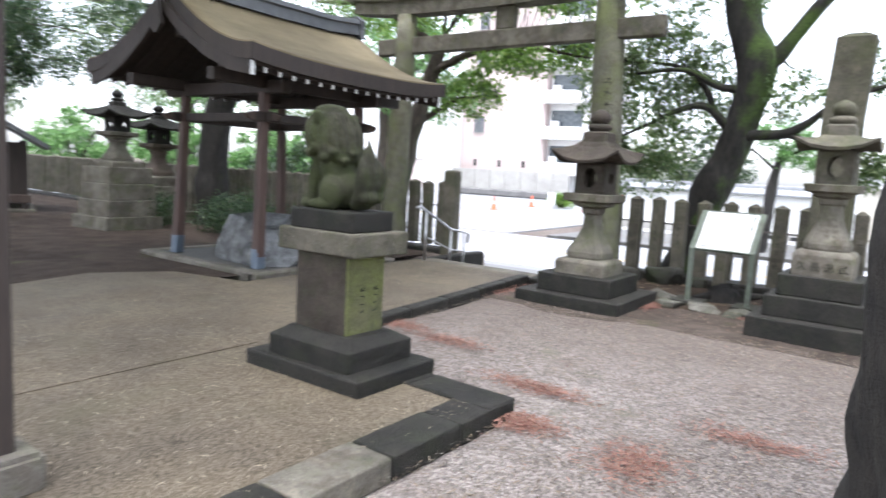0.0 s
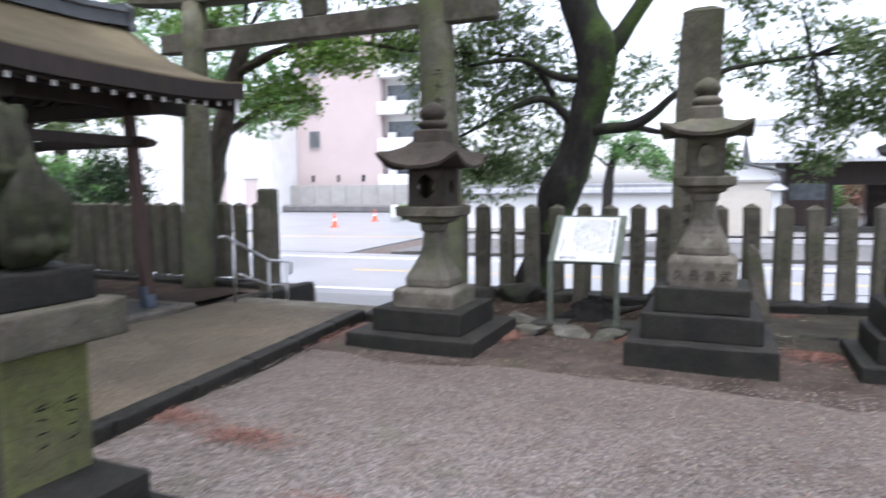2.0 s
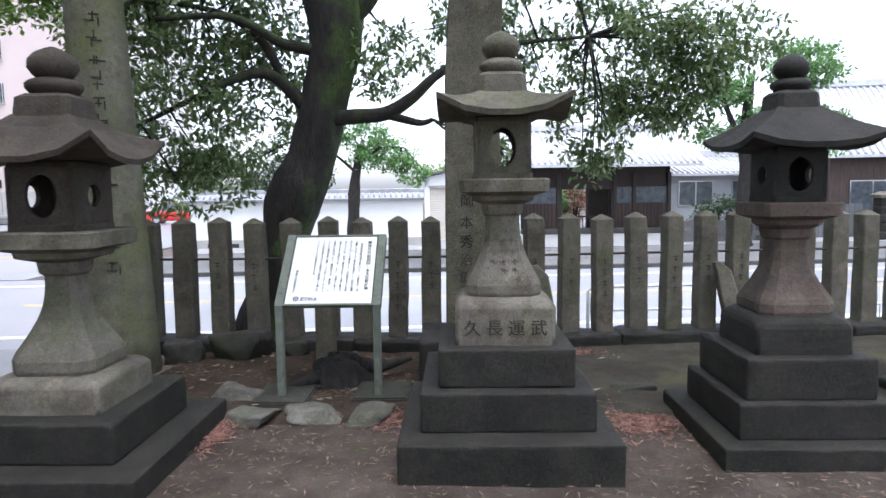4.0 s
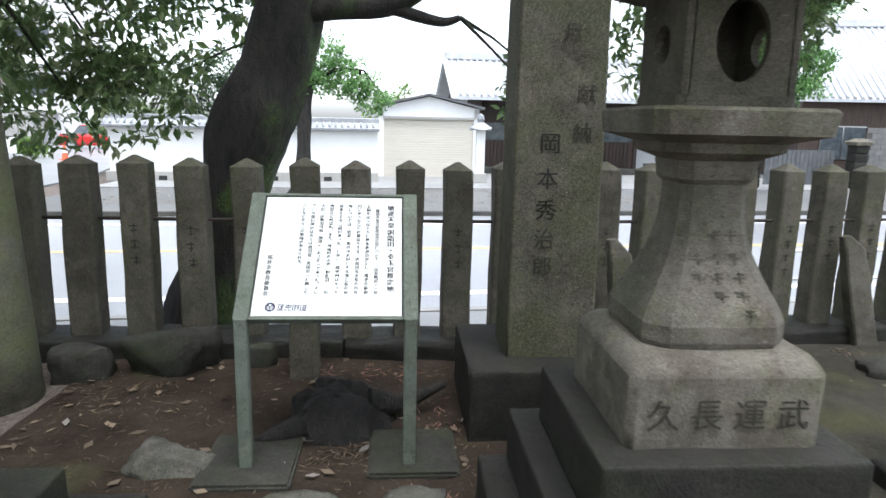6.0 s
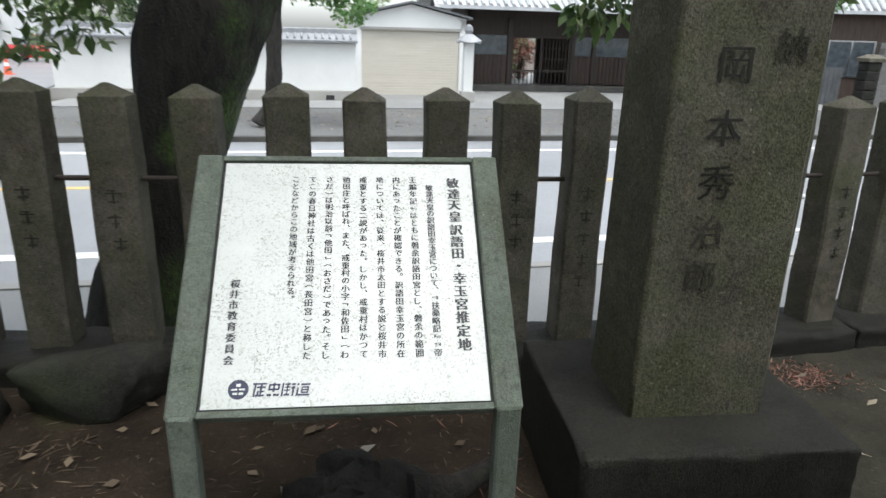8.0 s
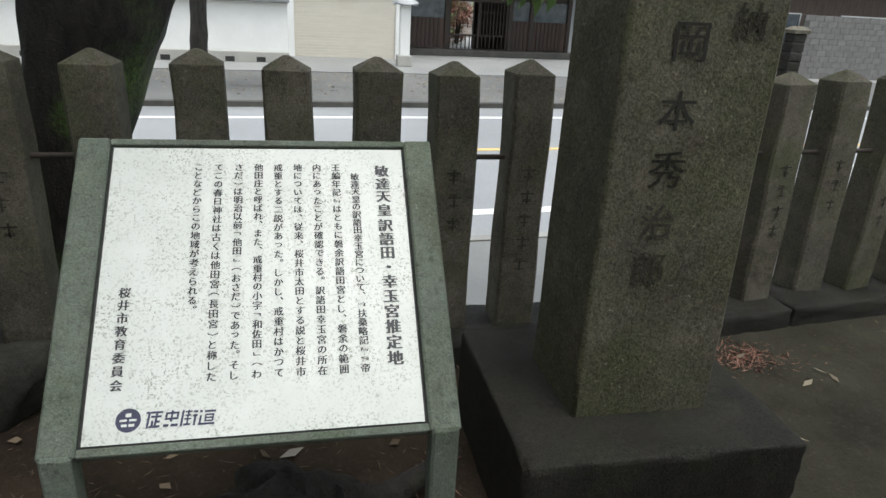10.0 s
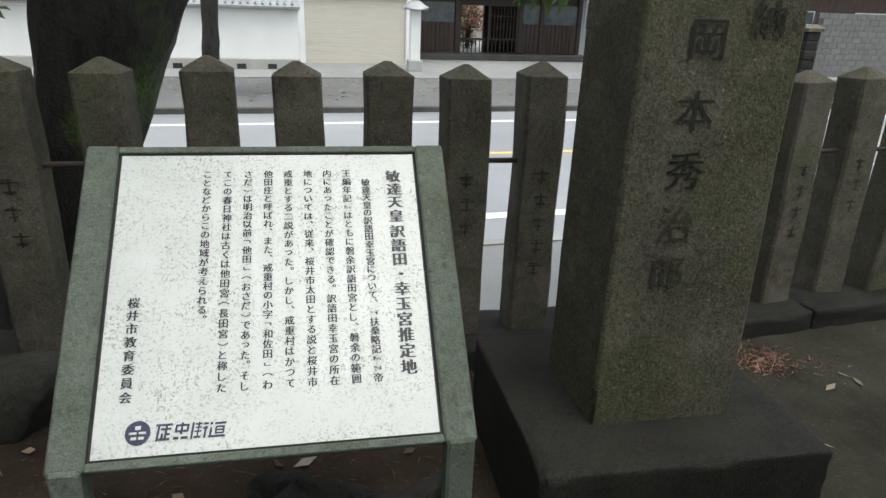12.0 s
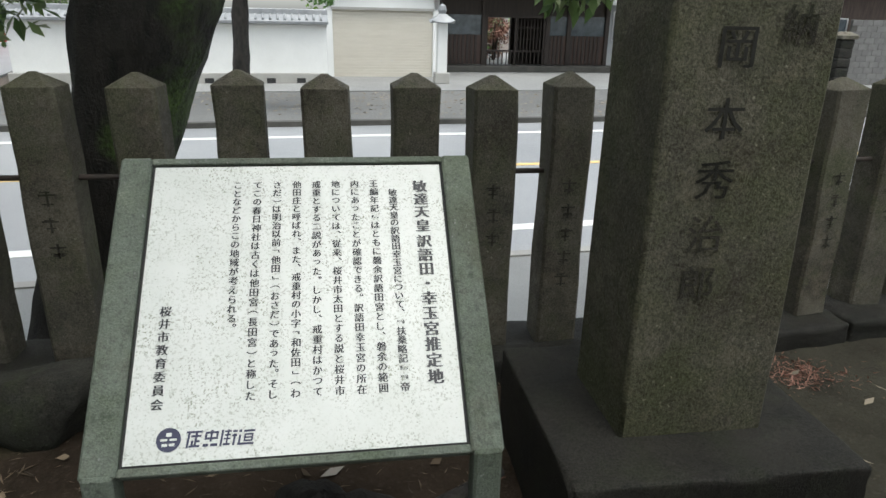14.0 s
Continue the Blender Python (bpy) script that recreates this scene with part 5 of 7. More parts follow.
plain_steel = plain_mat("bluish_sheet_metal", (0.1, 0.13, 0.17), (0.16, 0.19, 0.23), 0.45, 6, 80, 0.6)
pavilion()
basin = thing("water_basin", pose(-7.6, 6.35, 0.09), "rough natural rock water basin under the pavilion", "basin")
b = blob(0.95, 0.8, 1.05, 4, 0.35, 4, 0.1)
for v in b.verts:
    if v.co.z > 0.58:
        v.co.z = 0.58 + (v.co.z - 0.58) * 0.12
    if v.co.z > 0.5 and (v.co.x / 0.45) ** 2 + (v.co.y / 0.34) ** 2 < 1:
        v.co.z -= 0.16
    v.co.z += 0.06
part("rock", b, BASIN, basin)


# ---- trees ----
def tree(name, trunk, limbs, zones, leaf, bark, label, per, size, seed, twigs=60, droop=0.35, slim=0.42, rough=0.35):
    """A tree: tapered knobbly trunk, limbs, thin twigs and a crown of single leaves."""
    t = thing(name, pose(*trunk[0][:3]), label, "tree")
    o = Vector(trunk[0][:3])
    pts, rad = spline([Vector(p[:3]) - o for p in trunk], [p[3] for p in trunk], 6)
    part("trunk", tube(pts, rad, 18, rough, None, seed), bark, t)
    nodes = list(pts[len(pts) // 2:])
    for k, limb in enumerate(limbs):
        lp, lr = spline([Vector(p[:3]) - o for p in limb], [p[3] for p in limb], 5)
        part("limb", tube(lp, lr, 9, rough * 0.7, None, seed + k), bark, t)
        nodes += lp[2:]
    cs, ss = clumps(zones, seed)
    cs = cs - np.array(o)
    rng = random.Random(seed)
    b = bmesh.new()
    arr = np.array([tuple(n) for n in nodes])
    for i in rng.sample(range(len(cs)), min(twigs, len(cs))):
        c = Vector(cs[i])
        a = nodes[int(np.argmin(((arr - cs[i]) ** 2).sum(1)))]
        mid = (a + c) / 2 + Vector((rng.uniform(-0.12, 0.12), rng.uniform(-0.12, 0.12), rng.uniform(0.0, 0.2)))
        tube([a, mid, c], [0.016, 0.01, 0.004], 5, 0.1, b, i)
    if twigs:
        part("twigwork", b, bark, t)["kind"] = "stuff"
    crown = part("crown", leaf_mesh("crown", cs, ss, per, size, seed, droop, slim), leaf, t)
    crown["kind"] = "stuff"
    return t


tree("leaning_tree",
     [(-3.0, 11.1, -0.5, 0.4), (-2.93, 11.1, 0.0, 0.28), (-2.72, 11.1, 0.7, 0.235), (-2.6, 11.1, 1.15, 0.25), (-2.53, 11.1, 1.4, 0.3), (-2.43, 11.1, 1.65, 0.3), (-2.31, 11.1, 1.9, 0.25), (-2.22, 11.08, 2.2, 0.235), (-2.1, 11.05, 2.7, 0.25), (-2.02, 11.05, 3.1, 0.265), (-2.03, 11.05, 3.45, 0.29), (-2.2, 11.08, 3.9, 0.26), (-2.42, 11.15, 4.6, 0.23), (-2.75, 11.25, 5.7, 0.16), (-3.1, 11.3, 6.8, 0.09)],
     [[(-2.35, 11.1, 4.3, 0.13), (-2.9, 11.2, 4.8, 0.1), (-3.6, 11.3, 5.2, 0.06), (-4.3, 11.3, 5.4, 0.03)],
      [(-2.1, 11.0, 3.0, 0.07), (-2.5, 10.85, 3.05, 0.055), (-3.0, 10.75, 3.3, 0.04), (-3.7, 10.6, 3.25, 0.02)],
      [(-1.93, 11.05, 3.3, 0.14), (-1.72, 11.07, 3.52, 0.13), (-1.48, 11.12, 3.88, 0.11), (-1.2, 11.2, 4.3, 0.1), (-0.7, 11.4, 4.9, 0.07), (0.2, 11.5, 5.6, 0.04)],
      [(-2.15, 11.0, 2.3, 0.09), (-1.85, 10.95, 2.32, 0.08), (-1.5, 10.9, 2.34, 0.07), (-1.2, 10.85, 2.5, 0.06), (-0.9, 10.85, 2.75, 0.045), (-0.3, 10.9, 3.0, 0.03), (0.6, 11.0, 3.1, 0.015)],
      [(-1.5, 10.9, 2.34, 0.05), (-1.15, 10.85, 2.24, 0.035), (-1.0, 10.83, 2.27, 0.02)],
      [(-2.35, 11.0, 2.45, 0.08), (-2.65, 10.9, 2.75, 0.06), (-3.0, 10.8, 2.7, 0.05), (-3.5, 10.7, 2.45, 0.03), (-4.1, 10.6, 2.15, 0.015)],
      [(-2.5, 10.95, 2.6, 0.06), (-2.75, 10.95, 3.1, 0.045), (-3.2, 10.9, 3.4, 0.03), (-4.0, 10.8, 3.5, 0.015)]],
     [(-3.6, 11.0, 2.3, 0.95, 0.7, 0.75, 60, 0.26), (-3.5, 11.3, 3.5, 1.1, 0.8, 0.75, 135, 0.27), (-2.95, 11.6, 2.95, 0.85, 0.5, 0.75, 70, 0.25), (-4.4, 11.3, 3.1, 0.75, 0.6, 0.7, 50, 0.26), (-4.0, 11.1, 1.8, 0.75, 0.5, 0.55, 44, 0.21), (-3.3, 10.9, 1.75, 0.5, 0.4, 0.4, 22, 0.18), (-3.0, 11.4, 4.9, 1.5, 1.0, 0.8, 110, 0.24),
      (-1.5, 11.2, 2.95, 0.55, 0.4, 0.4, 26, 0.18), (1.0, 11.4, 3.0, 1.15, 0.7, 0.65, 110, 0.2), (2.0, 11.5, 3.05, 0.9, 0.6, 0.5, 70, 0.2), (1.6, 11.5, 2.5, 0.6, 0.5, 0.4, 40, 0.18), (-0.5, 11.3, 3.3, 0.6, 0.4, 0.4, 28, 0.18), (0.3, 11.3, 3.9, 0.8, 0.6, 0.35, 36, 0.2), (0.75, 11.4, 2.15, 0.5, 0.4, 0.45, 36, 0.18), (-0.42, 11.2, 1.9, 0.24, 0.2, 0.34, 22, 0.12), (-1.2, 11.3, 5.4, 2.0, 1.0, 0.5, 80, 0.24),
      # zones above the view, added to shade the monument, sign and soil
      (-2.8, 9.2, 6.0, 2.2, 2.0, 0.7, 190, 0.34), (0.2, 9.3, 6.1, 2.2, 2.0, 0.7, 190, 0.34), (2.6, 9.6, 6.0, 1.8, 1.8, 0.7, 120, 0.34)],
     LEAF_OAK, BARK, "leaning mossy evergreen tree growing behind the stone fence", 30, 0.1, 11, 130, 0.35, 0.42, 0.22)

tree("near_tree", [(0.62, 3.05, -0.15, 0.52), (0.6, 3.05, 0.15, 0.44), (0.58, 3.05, 0.5, 0.4), (0.53, 3.05, 1.0, 0.38), (0.55, 3.05, 1.8, 0.37), (0.59, 3.05, 3.2, 0.34), (0.70, 3.10, 5.5, 0.26)],
     [[(0.65, 3.05, 4.6, 0.16), (1.6, 3.4, 5.6, 0.1), (3.0, 3.9, 6.6, 0.05)], [(0.65, 3.05, 4.9, 0.15), (-0.6, 2.2, 6.0, 0.09), (-2.2, 1.6, 6.8, 0.05)]],
     # crown out of view overhead, spread wide to shade the paving
     [(1.6, 3.0, 7.4, 3.4, 3.0, 1.1, 170, 0.32), (-2.6, 1.2, 7.4, 3.2, 3.0, 1.0, 170, 0.32)], LEAF_OAK, BARK, "large dark tree trunk standing in the gravel", 30, 0.12, 21, 40)

# mostly unseen tree, its high crown zones added to shade the court
tree("shrine_tree", [(-6.5, -2.5, -0.1, 0.5), (-6.4, -2.5, 1.5, 0.4), (-6.2, -2.3, 5.0, 0.3)],
     [[(-6.3, -2.4, 4.0, 0.16), (-7.6, 0.4, 5.4, 0.1), (-9.0, 2.6, 5.6, 0.05)], [(-6.3, -2.4, 4.4, 0.15), (-4.6, -0.5, 6.2, 0.08), (-3.6, 1.0, 6.8, 0.04)]],
     [(-8.6, 1.8, 5.5, 2.2, 1.8, 1.2, 190, 0.32), (-5.0, -0.5, 7.0, 3.2, 3.0, 1.0, 200, 0.34), (-11.5, 0.5, 6.0, 2.6, 2.4, 1.2, 150, 0.34), (-5.6, 4.0, 7.2, 2.6, 1.8, 0.8, 150, 0.34), (-8.0, 5.5, 6.2, 2.8, 2.4, 0.9, 330, 0.42), (-6.2, 1.6, 6.0, 2.4, 2.4, 0.8, 230, 0.42), (-9.5, 2.5, 6.0, 2.6, 2.2, 0.9, 260, 0.42), (-6.0, 6.5, 6.6, 1.8, 1.8, 0.7, 150, 0.42), (-11.5, 4.5, 6.0, 2.6, 2.2, 1.0, 170, 0.36), (-4.0, 6.8, 7.4, 2.2, 1.8, 0.7, 110, 0.36)], LEAF_OAK, BARK, "broad tree with an added high crown to shade the paved court", 30, 0.13, 22, 60)

tree("maple", [(-8.9, 10.9, -0.5, 0.24), (-8.85, 10.9, 0.5, 0.2), (-8.7, 10.95, 1.8, 0.18), (-8.35, 11.0, 3.0, 0.16), (-8.0, 11.1, 4.2, 0.13)],
     [[(-8.2, 11.0, 3.5, 0.09), (-7.3, 11.2, 3.9, 0.07), (-6.2, 11.3, 3.95, 0.045), (-5.0, 11.4, 3.7, 0.02)], [(-8.6, 11.0, 2.4, 0.07), (-7.9, 11.5, 3.0, 0.05), (-7.0, 11.8, 3.1, 0.02)],
      [(-8.1, 11.1, 4.0, 0.09), (-9.3, 10.6, 4.8, 0.06), (-10.8, 10.2, 5.0, 0.03)]],
     [(-6.0, 11.4, 3.75, 1.5, 0.8, 0.35, 85, 0.24), (-7.6, 11.5, 3.1, 0.8, 0.7, 0.5, 55, 0.22), (-5.2, 11.3, 4.9, 1.9, 0.8, 0.5, 70, 0.25), (-8.5, 10.9, 4.9, 2.2, 1.0, 0.7, 90, 0.26), (-6.9, 11.2, 5.6, 2.2, 1.0, 0.5, 70, 0.26)],
     LEAF_MAPLE, BARK_BROWN, "green maple with layered leaves beside the gate", 40, 0.085, 31, 80, 0.1, 0.7)

tree("shade_tree", [(-12.9, 9.1, -0.3, 0.46), (-12.88, 9.12, 0.6, 0.34), (-12.8, 9.15, 2.2, 0.3), (-12.2, 9.4, 4.5, 0.3)],
     [[(-12.4, 9.4, 3.6, 0.16), (-11.2, 9.0, 4.6, 0.1), (-9.8, 8.4, 5.3, 0.05)], [(-12.4, 9.4, 3.8, 0.16), (-14.2, 9.0, 4.8, 0.1), (-16.4, 8.6, 5.2, 0.05)]],
     [(-14.5, 9.0, 4.2, 2.6, 1.4, 0.9, 150, 0.32), (-17.5, 8.0, 4.8, 2.8, 1.8, 1.2, 150, 0.36), (-11.0, 8.6, 3.9, 1.6, 1.0, 0.5, 60, 0.3), (-10.5, 9.2, 5.1, 2.6, 1.6, 0.9, 110, 0.3), (-16.5, 9.5, 3.4, 1.6, 1.2, 0.7, 50, 0.3), (-12.0, 10.6, 3.0, 1.8, 0.8, 0.5, 40, 0.28)],
     LEAF_OAK, BARK_BLACK, "large mossy tree behind the water pavilion", 36, 0.1, 41, 60)

tree("precinct_tree", [(-15.5, 4.6, -0.2, 0.4), (-15.4, 4.6, 1.5, 0.32), (-15.0, 4.6, 4.0, 0.26)],
     [[(-15.2, 4.6, 3.2, 0.1), (-13.6, 4.4, 3.9, 0.06), (-12.0, 4.2, 4.2, 0.03)]],
     [(-14.6, 5.5, 3.6, 0.95, 0.9, 1.2, 170, 0.28), (-16.5, 7.5, 3.9, 1.7, 1.2, 0.9, 120, 0.3), (-13.5, 7.8, 4.3, 1.3, 1.0, 0.6, 70, 0.28), (-13.6, 4.3, 4.3, 2.2, 1.6, 0.9, 130, 0.28), (-16.0, 4.4, 3.6, 1.8, 1.4, 0.9, 70, 0.28)], LEAF_DARK, BARK_BROWN, "dark evergreen tree at the back of the precinct", 34, 0.1, 43, 40)

# trees beside and behind the start, mostly out of view, added to cast shade
for k, (x, y) in enumerate(((-19.5, 1.5), (-23.0, 6.0), (-10.5, -4.5), (-1.5, -5.5), (4.5, -3.5))):
    tree("precinct_tree", [(x, y, -0.2, 0.42), (x + 0.2, y, 1.8, 0.34), (x + 0.1, y + 0.2, 5.0, 0.24)], [[(x, y, 4.0, 0.12), (x + 2.0, y + 1.2, 5.6, 0.05)], [(x, y, 4.2, 0.12), (x - 2.0, y + 1.0, 5.8, 0.05)]],
         [(x + 0.5, y + 0.8, 6.6, 4.0, 3.2, 1.6, 260, 0.42), (x, y + 0.4, 5.0, 2.6, 2.2, 0.9, 90, 0.38)], LEAF_DARK if k % 2 else LEAF_OAK, BARK, "tall dark evergreen added to shade the shrine court", 30, 0.17, 90 + k, 20)

tree("street_tree", [(-3.9, 22.3, -0.45, 0.3), (-3.72, 22.3, 0.0, 0.17), (-3.66, 22.3, 0.8, 0.16), (-3.6, 22.35, 1.8, 0.14), (-3.45, 22.4, 2.6, 0.11)],
     [[(-3.5, 22.4, 2.3, 0.06), (-2.9, 22.3, 2.7, 0.04), (-2.2, 22.2, 2.7, 0.02)], [(-3.6, 22.3, 2.1, 0.05), (-4.2, 22.4, 2.6, 0.03), (-4.6, 22.4, 2.8, 0.015)]],
     [(-2.7, 22.4, 2.5, 1.0, 0.7, 0.45, 60, 0.26), (-3.4, 22.5, 3.1, 0.9, 0.7, 0.45, 50, 0.26), (-2.0, 22.4, 2.05, 0.5, 0.5, 0.3, 18, 0.22)],
     LEAF_LIGHT, BARK_BLACK, "small bright-leaved tree on the far verge", 40, 0.1, 51, 30, 0.1, 0.6)

tree("street_tree", [(8.8, 26.6, -0.45, 0.4), (8.87, 26.6, 0.4, 0.27), (8.9, 26.6, 1.8, 0.23), (8.85, 26.6, 3.4, 0.18), (9.0, 26.6, 5.2, 0.12)],
     [[(8.87, 26.6, 2.8, 0.11), (8.3, 26.5, 3.8, 0.09), (7.9, 26.5, 4.9, 0.06), (7.6, 26.5, 5.6, 0.03)], [(8.9, 26.6, 2.3, 0.11), (9.9, 26.6, 2.9, 0.07), (11.2, 26.5, 3.1, 0.03)],
      [(8.9, 26.6, 3.2, 0.12), (9.7, 26.6, 4.3, 0.08), (10.4, 26.6, 5.6, 0.05), (10.7, 26.6, 6.4, 0.02)]],
     [(10.4, 26.6, 2.75, 1.5, 1.0, 0.5, 85, 0.32), (10.7, 26.5, 5.5, 1.3, 1.0, 0.9, 80, 0.32), (8.3, 26.6, 4.8, 0.9, 0.8, 0.7, 45, 0.3), (9.7, 26.6, 3.8, 1.1, 0.9, 0.5, 45, 0.3), (11.3, 26.5, 3.6, 0.8, 0.7, 0.5, 34, 0.3), (7.9, 26.6, 3.2, 0.6, 0.6, 0.4, 22, 0.28)],
     LEAF_LIGHT, BARK_BLACK, "bright-leaved tree before the house wall across the road", 40, 0.14, 52, 50, 0.1, 0.6)


def shrub(label, x, y, z, rx, ry, rz, count, leaf, seed, size=0.12, per=40, stem=0.05):
    t = thing("shrub", pose(x, y, z), label, "shrub")
    b = bmesh.new()
    rng = random.Random(seed)
    for k in range(5):
        a = rng.uniform(0, 6.28)
        tube([(0.1 * math.cos(a), 0.1 * math.sin(a), 0), (0.3 * rx * math.cos(a), 0.3 * ry * math.sin(a), rz), (0.6 * rx * math.cos(a), 0.6 * ry * math.sin(a), rz * 1.5)], [stem, stem * 0.7, stem * 0.3], 6, 0.2, b, k)
    part("stem_cluster", b, BARK_BROWN, t)
    cs, ss = clumps([(0, 0, rz * 1.02, rx, ry, rz, count, 0.3)], seed)
    part("crown", leaf_mesh("crown", cs, ss, per, size, seed, 0.2, 0.5), leaf, t)["kind"] = "stuff"


shrub("dark camellia with pale flecks behind the white wall", -7.4, 30.6, -0.4, 1.9, 1.2, 2.3, 150, LEAF_DARK, 61, 0.16)
shrub("dense dark evergreen behind the white wall", -10.6, 30.8, -0.4, 2.0, 1.3, 2.1, 140, LEAF_OAK, 62, 0.16)
shrub("yellow-green clipped bush behind the garage", -1.2, 33.6, -0.4, 1.5, 1.0, 1.7, 90, LEAF_MAPLE, 63, 0.15)
shrub("green shrub in the garden behind the house gate", 4.2, 39.2, -0.4, 0.9, 0.7, 1.0, 60, LEAF_LIGHT, 64, 0.14)
shrub("red-leaved garden shrub behind the house gate", 5.4, 39.6, -0.4, 0.8, 0.7, 1.1, 60, LITTER_RED, 68, 0.14)
shrub("dark evergreen in the garden behind the house gate", 4.8, 42.0, -0.4, 2.2, 1.0, 1.6, 130, LEAF_OAK, 69, 0.16)
shrub("dark clipped hedge behind the low block wall", 9.2, 29.2, -0.35, 1.5, 0.6, 0.75, 90, LEAF_DARK, 75, 0.12)
shrub("low dark hedge behind the water pavilion", -10.6, 8.3, 0.0, 1.5, 0.6, 0.42, 90, LEAF_DARK, 66, 0.07, 60, 0.02)
shrub("low dark hedge behind the water pavilion", -13.2, 7.6, 0.0, 1.2, 0.5, 0.4, 70, LEAF_DARK, 67, 0.07, 60, 0.02)
shrub("low hedge bush along the side street", -18.9, 39.2, -0.45, 1.0, 0.6, 0.4, 40, LEAF_MAPLE, 65, 0.16)
# dark thicket added to stand in for the shaded back beyond the pavilion
shrub("tall dark evergreen thicket added to close a bright gap beyond the pavilion", -12.3, 11.9, -0.45, 1.0, 0.7, 1.6, 110, LEAF_DARK, 76, 0.12)
shrub("dark evergreen thicket beyond the fence", -15.0, 12.4, -0.53, 1.2, 0.8, 1.2, 90, LEAF_DARK, 77, 0.12)
for k, (x, y, rx, rz) in enumerate(((-22, 13.5, 3.2, 1.7), (-28, 13.0, 3.2, 1.9), (-17.5, 14.5, 2.4, 1.5), (-33, 9.5, 3.0, 1.9))):
    shrub("bright green hedge beyond the fence", x, y, -0.45, rx, 1.2, rz, 150, LEAF_LIGHT, 70 + k, 0.2, 40)
for k, (x, y) in enumerate(((-20, 16.5), (-27, 17.5), (-35, 12), (-13.5, 15.5))):
    tree("roadside_tree", [(x, y, -0.5, 0.3), (x + 0.2, y, 2, 0.24), (x, y, 5, 0.15)], [[(x, y, 3.5, 0.1), (x + 2, y, 5, 0.04)], [(x, y, 3.5, 0.1), (x - 2, y, 5, 0.04)]],
         [(x, y, 5.2, 3.2, 2.0, 1.7, 170, 0.4), (x + 1.5, y, 3.6, 1.8, 1.2, 0.8, 50, 0.35)], LEAF_LIGHT if k % 2 else LEAF_OAK, BARK_BROWN, "broad green tree beyond the fence", 34, 0.17, 80 + k, 20)


# ---- across the road ----
def plaster_wall():
    s = thing("plaster_wall", pose(-2.05, 28.15, ROAD_Z + 0.05, 0, 0, math.degrees(math.atan(LEAN_ROAD))), "long white plaster wall with grey tiled coping on a stone base", "wall")
    s["kind"] = "structure"
    part("wall", box(-8.3, 0, 0, 0.3, 0.3, 1.62, 0.01), PLASTER, s)
    part("stone_base", box(-8.4, 0.02, -0.1, 0.4, 0, 0.34, 0.02), CONCRETE, s, "grey stone footing")
    part("cornice", box(-8.35, 0.02, -0.06, 0.36, 1.6, 1.68, 0.01), PLASTER, s)
    bmt = bmesh.new()
    for i in range(42):
        x = -8.35 + i * 0.2
        for sy in (-1, 1):
            tube([(x, 0.15 + sy * 0.02, 1.98), (x, 0.15 + sy * 0.32, 1.8)], [0.035, 0.04], 6, 0, bmt)
    part("coping_ribbing", bmt, TILE, s)
    part("coping", loft([[(-8.45, 0.15 - h, z), (0.05, 0.15 - h, z), (0.05, 0.15 + h, z), (-8.45, 0.15 + h, z)] for z, h in ((1.69, 0.36), (1.76, 0.37), (1.95, 0.1), (2.08, 0.09), (2.1, 0.07))]), TILE, s, "grey tile coping")
    for i in range(9):
        part("drain_gap", box(-7.7 + i * 0.85, -7.45 + i * 0.85, -0.108, -0.09, 0.06, 0.2), RUBBER, s)


plaster_wall()


def garage():
    s = thing("garage", pose(-0.27, 30.3, ROAD_Z + 0.05, 0, 0, 2), "small white garage with a low gable and cream roller shutter", "garage")
    for sx in (-1, 1):
        part("pier", box(sx * 1.72 - 0.1, sx * 1.72 + 0.1, 0, 3.5, 0, 2.5, 0.01), PLASTER, s)
    rings = [[(-1.82, y, 2.16), (1.82, y, 2.16), (1.82, y, 2.5), (0, y, 2.92), (-1.82, y, 2.5)] for y in (0.0, 0.12)]
    part("gable", loft(rings), PLASTER, s)
    part("lintel", box(-1.66, 1.66, -0.03, 0.0, 2.12, 2.2), CONCRETE, s)
    part("rear_wall", box(-1.82, 1.82, 3.4, 3.5, 0, 2.5), PLASTER, s)
    sh = thing_part(s, "shutter")
    for i in range(24):
        part("slat", box(-1.63, 1.63, 0.1, 0.125 + 0.006 * (i % 2), 0.02 + i * 0.089, 0.104 + i * 0.089, 0.006), SHUTTER, sh)
    part("handle", box(-0.12, -0.05, 0.085, 0.1, 0.55, 0.57), STEEL, sh)
    part("handle", box(0.25, 0.32, 0.085, 0.1, 0.55, 0.57), STEEL, sh)
    for sx in (-1, 1):
        part("roof_sheet", loft([[(sx * x, -0.2, z), (sx * x, 3.7, z), (sx * x, 3.7, z + 0.07), (sx * x, -0.2, z + 0.07)] for x, z in ((0.0, 2.95), (2.0, 2.5))]), TILE_DARK, s)


def thing_part(parent, name):
    """A part that is itself only a frame for its pieces."""
    return part(name, box(-1.63, 1.63, 0.13, 0.15, 0.0, 2.16), SHUTTER, parent)


garage()

post = thing("gate_pillar", pose(1.35, 28.3, ROAD_Z + 0.1), "white stone gate pillar with a small tiled cap", "pillar")
part("shaft", box(-0.15, 0.15, -0.15, 0.15, 0.3, 1.75, 0.02), PLASTER, post)
part("foot", box(-0.22, 0.22, -0.22, 0.22, 0, 0.32, 0.02), CONCRETE, post)
part("cap", kasa(0.34, 1.74, 2.0, 0.06, 0.1), TILE, post)
part("knob", loft([circle(z, r, 12) for z, r in ((1.99, 0.1), (2.1, 0.13), (2.22, 0.1), (2.28, 0.02))]), TILE, post)


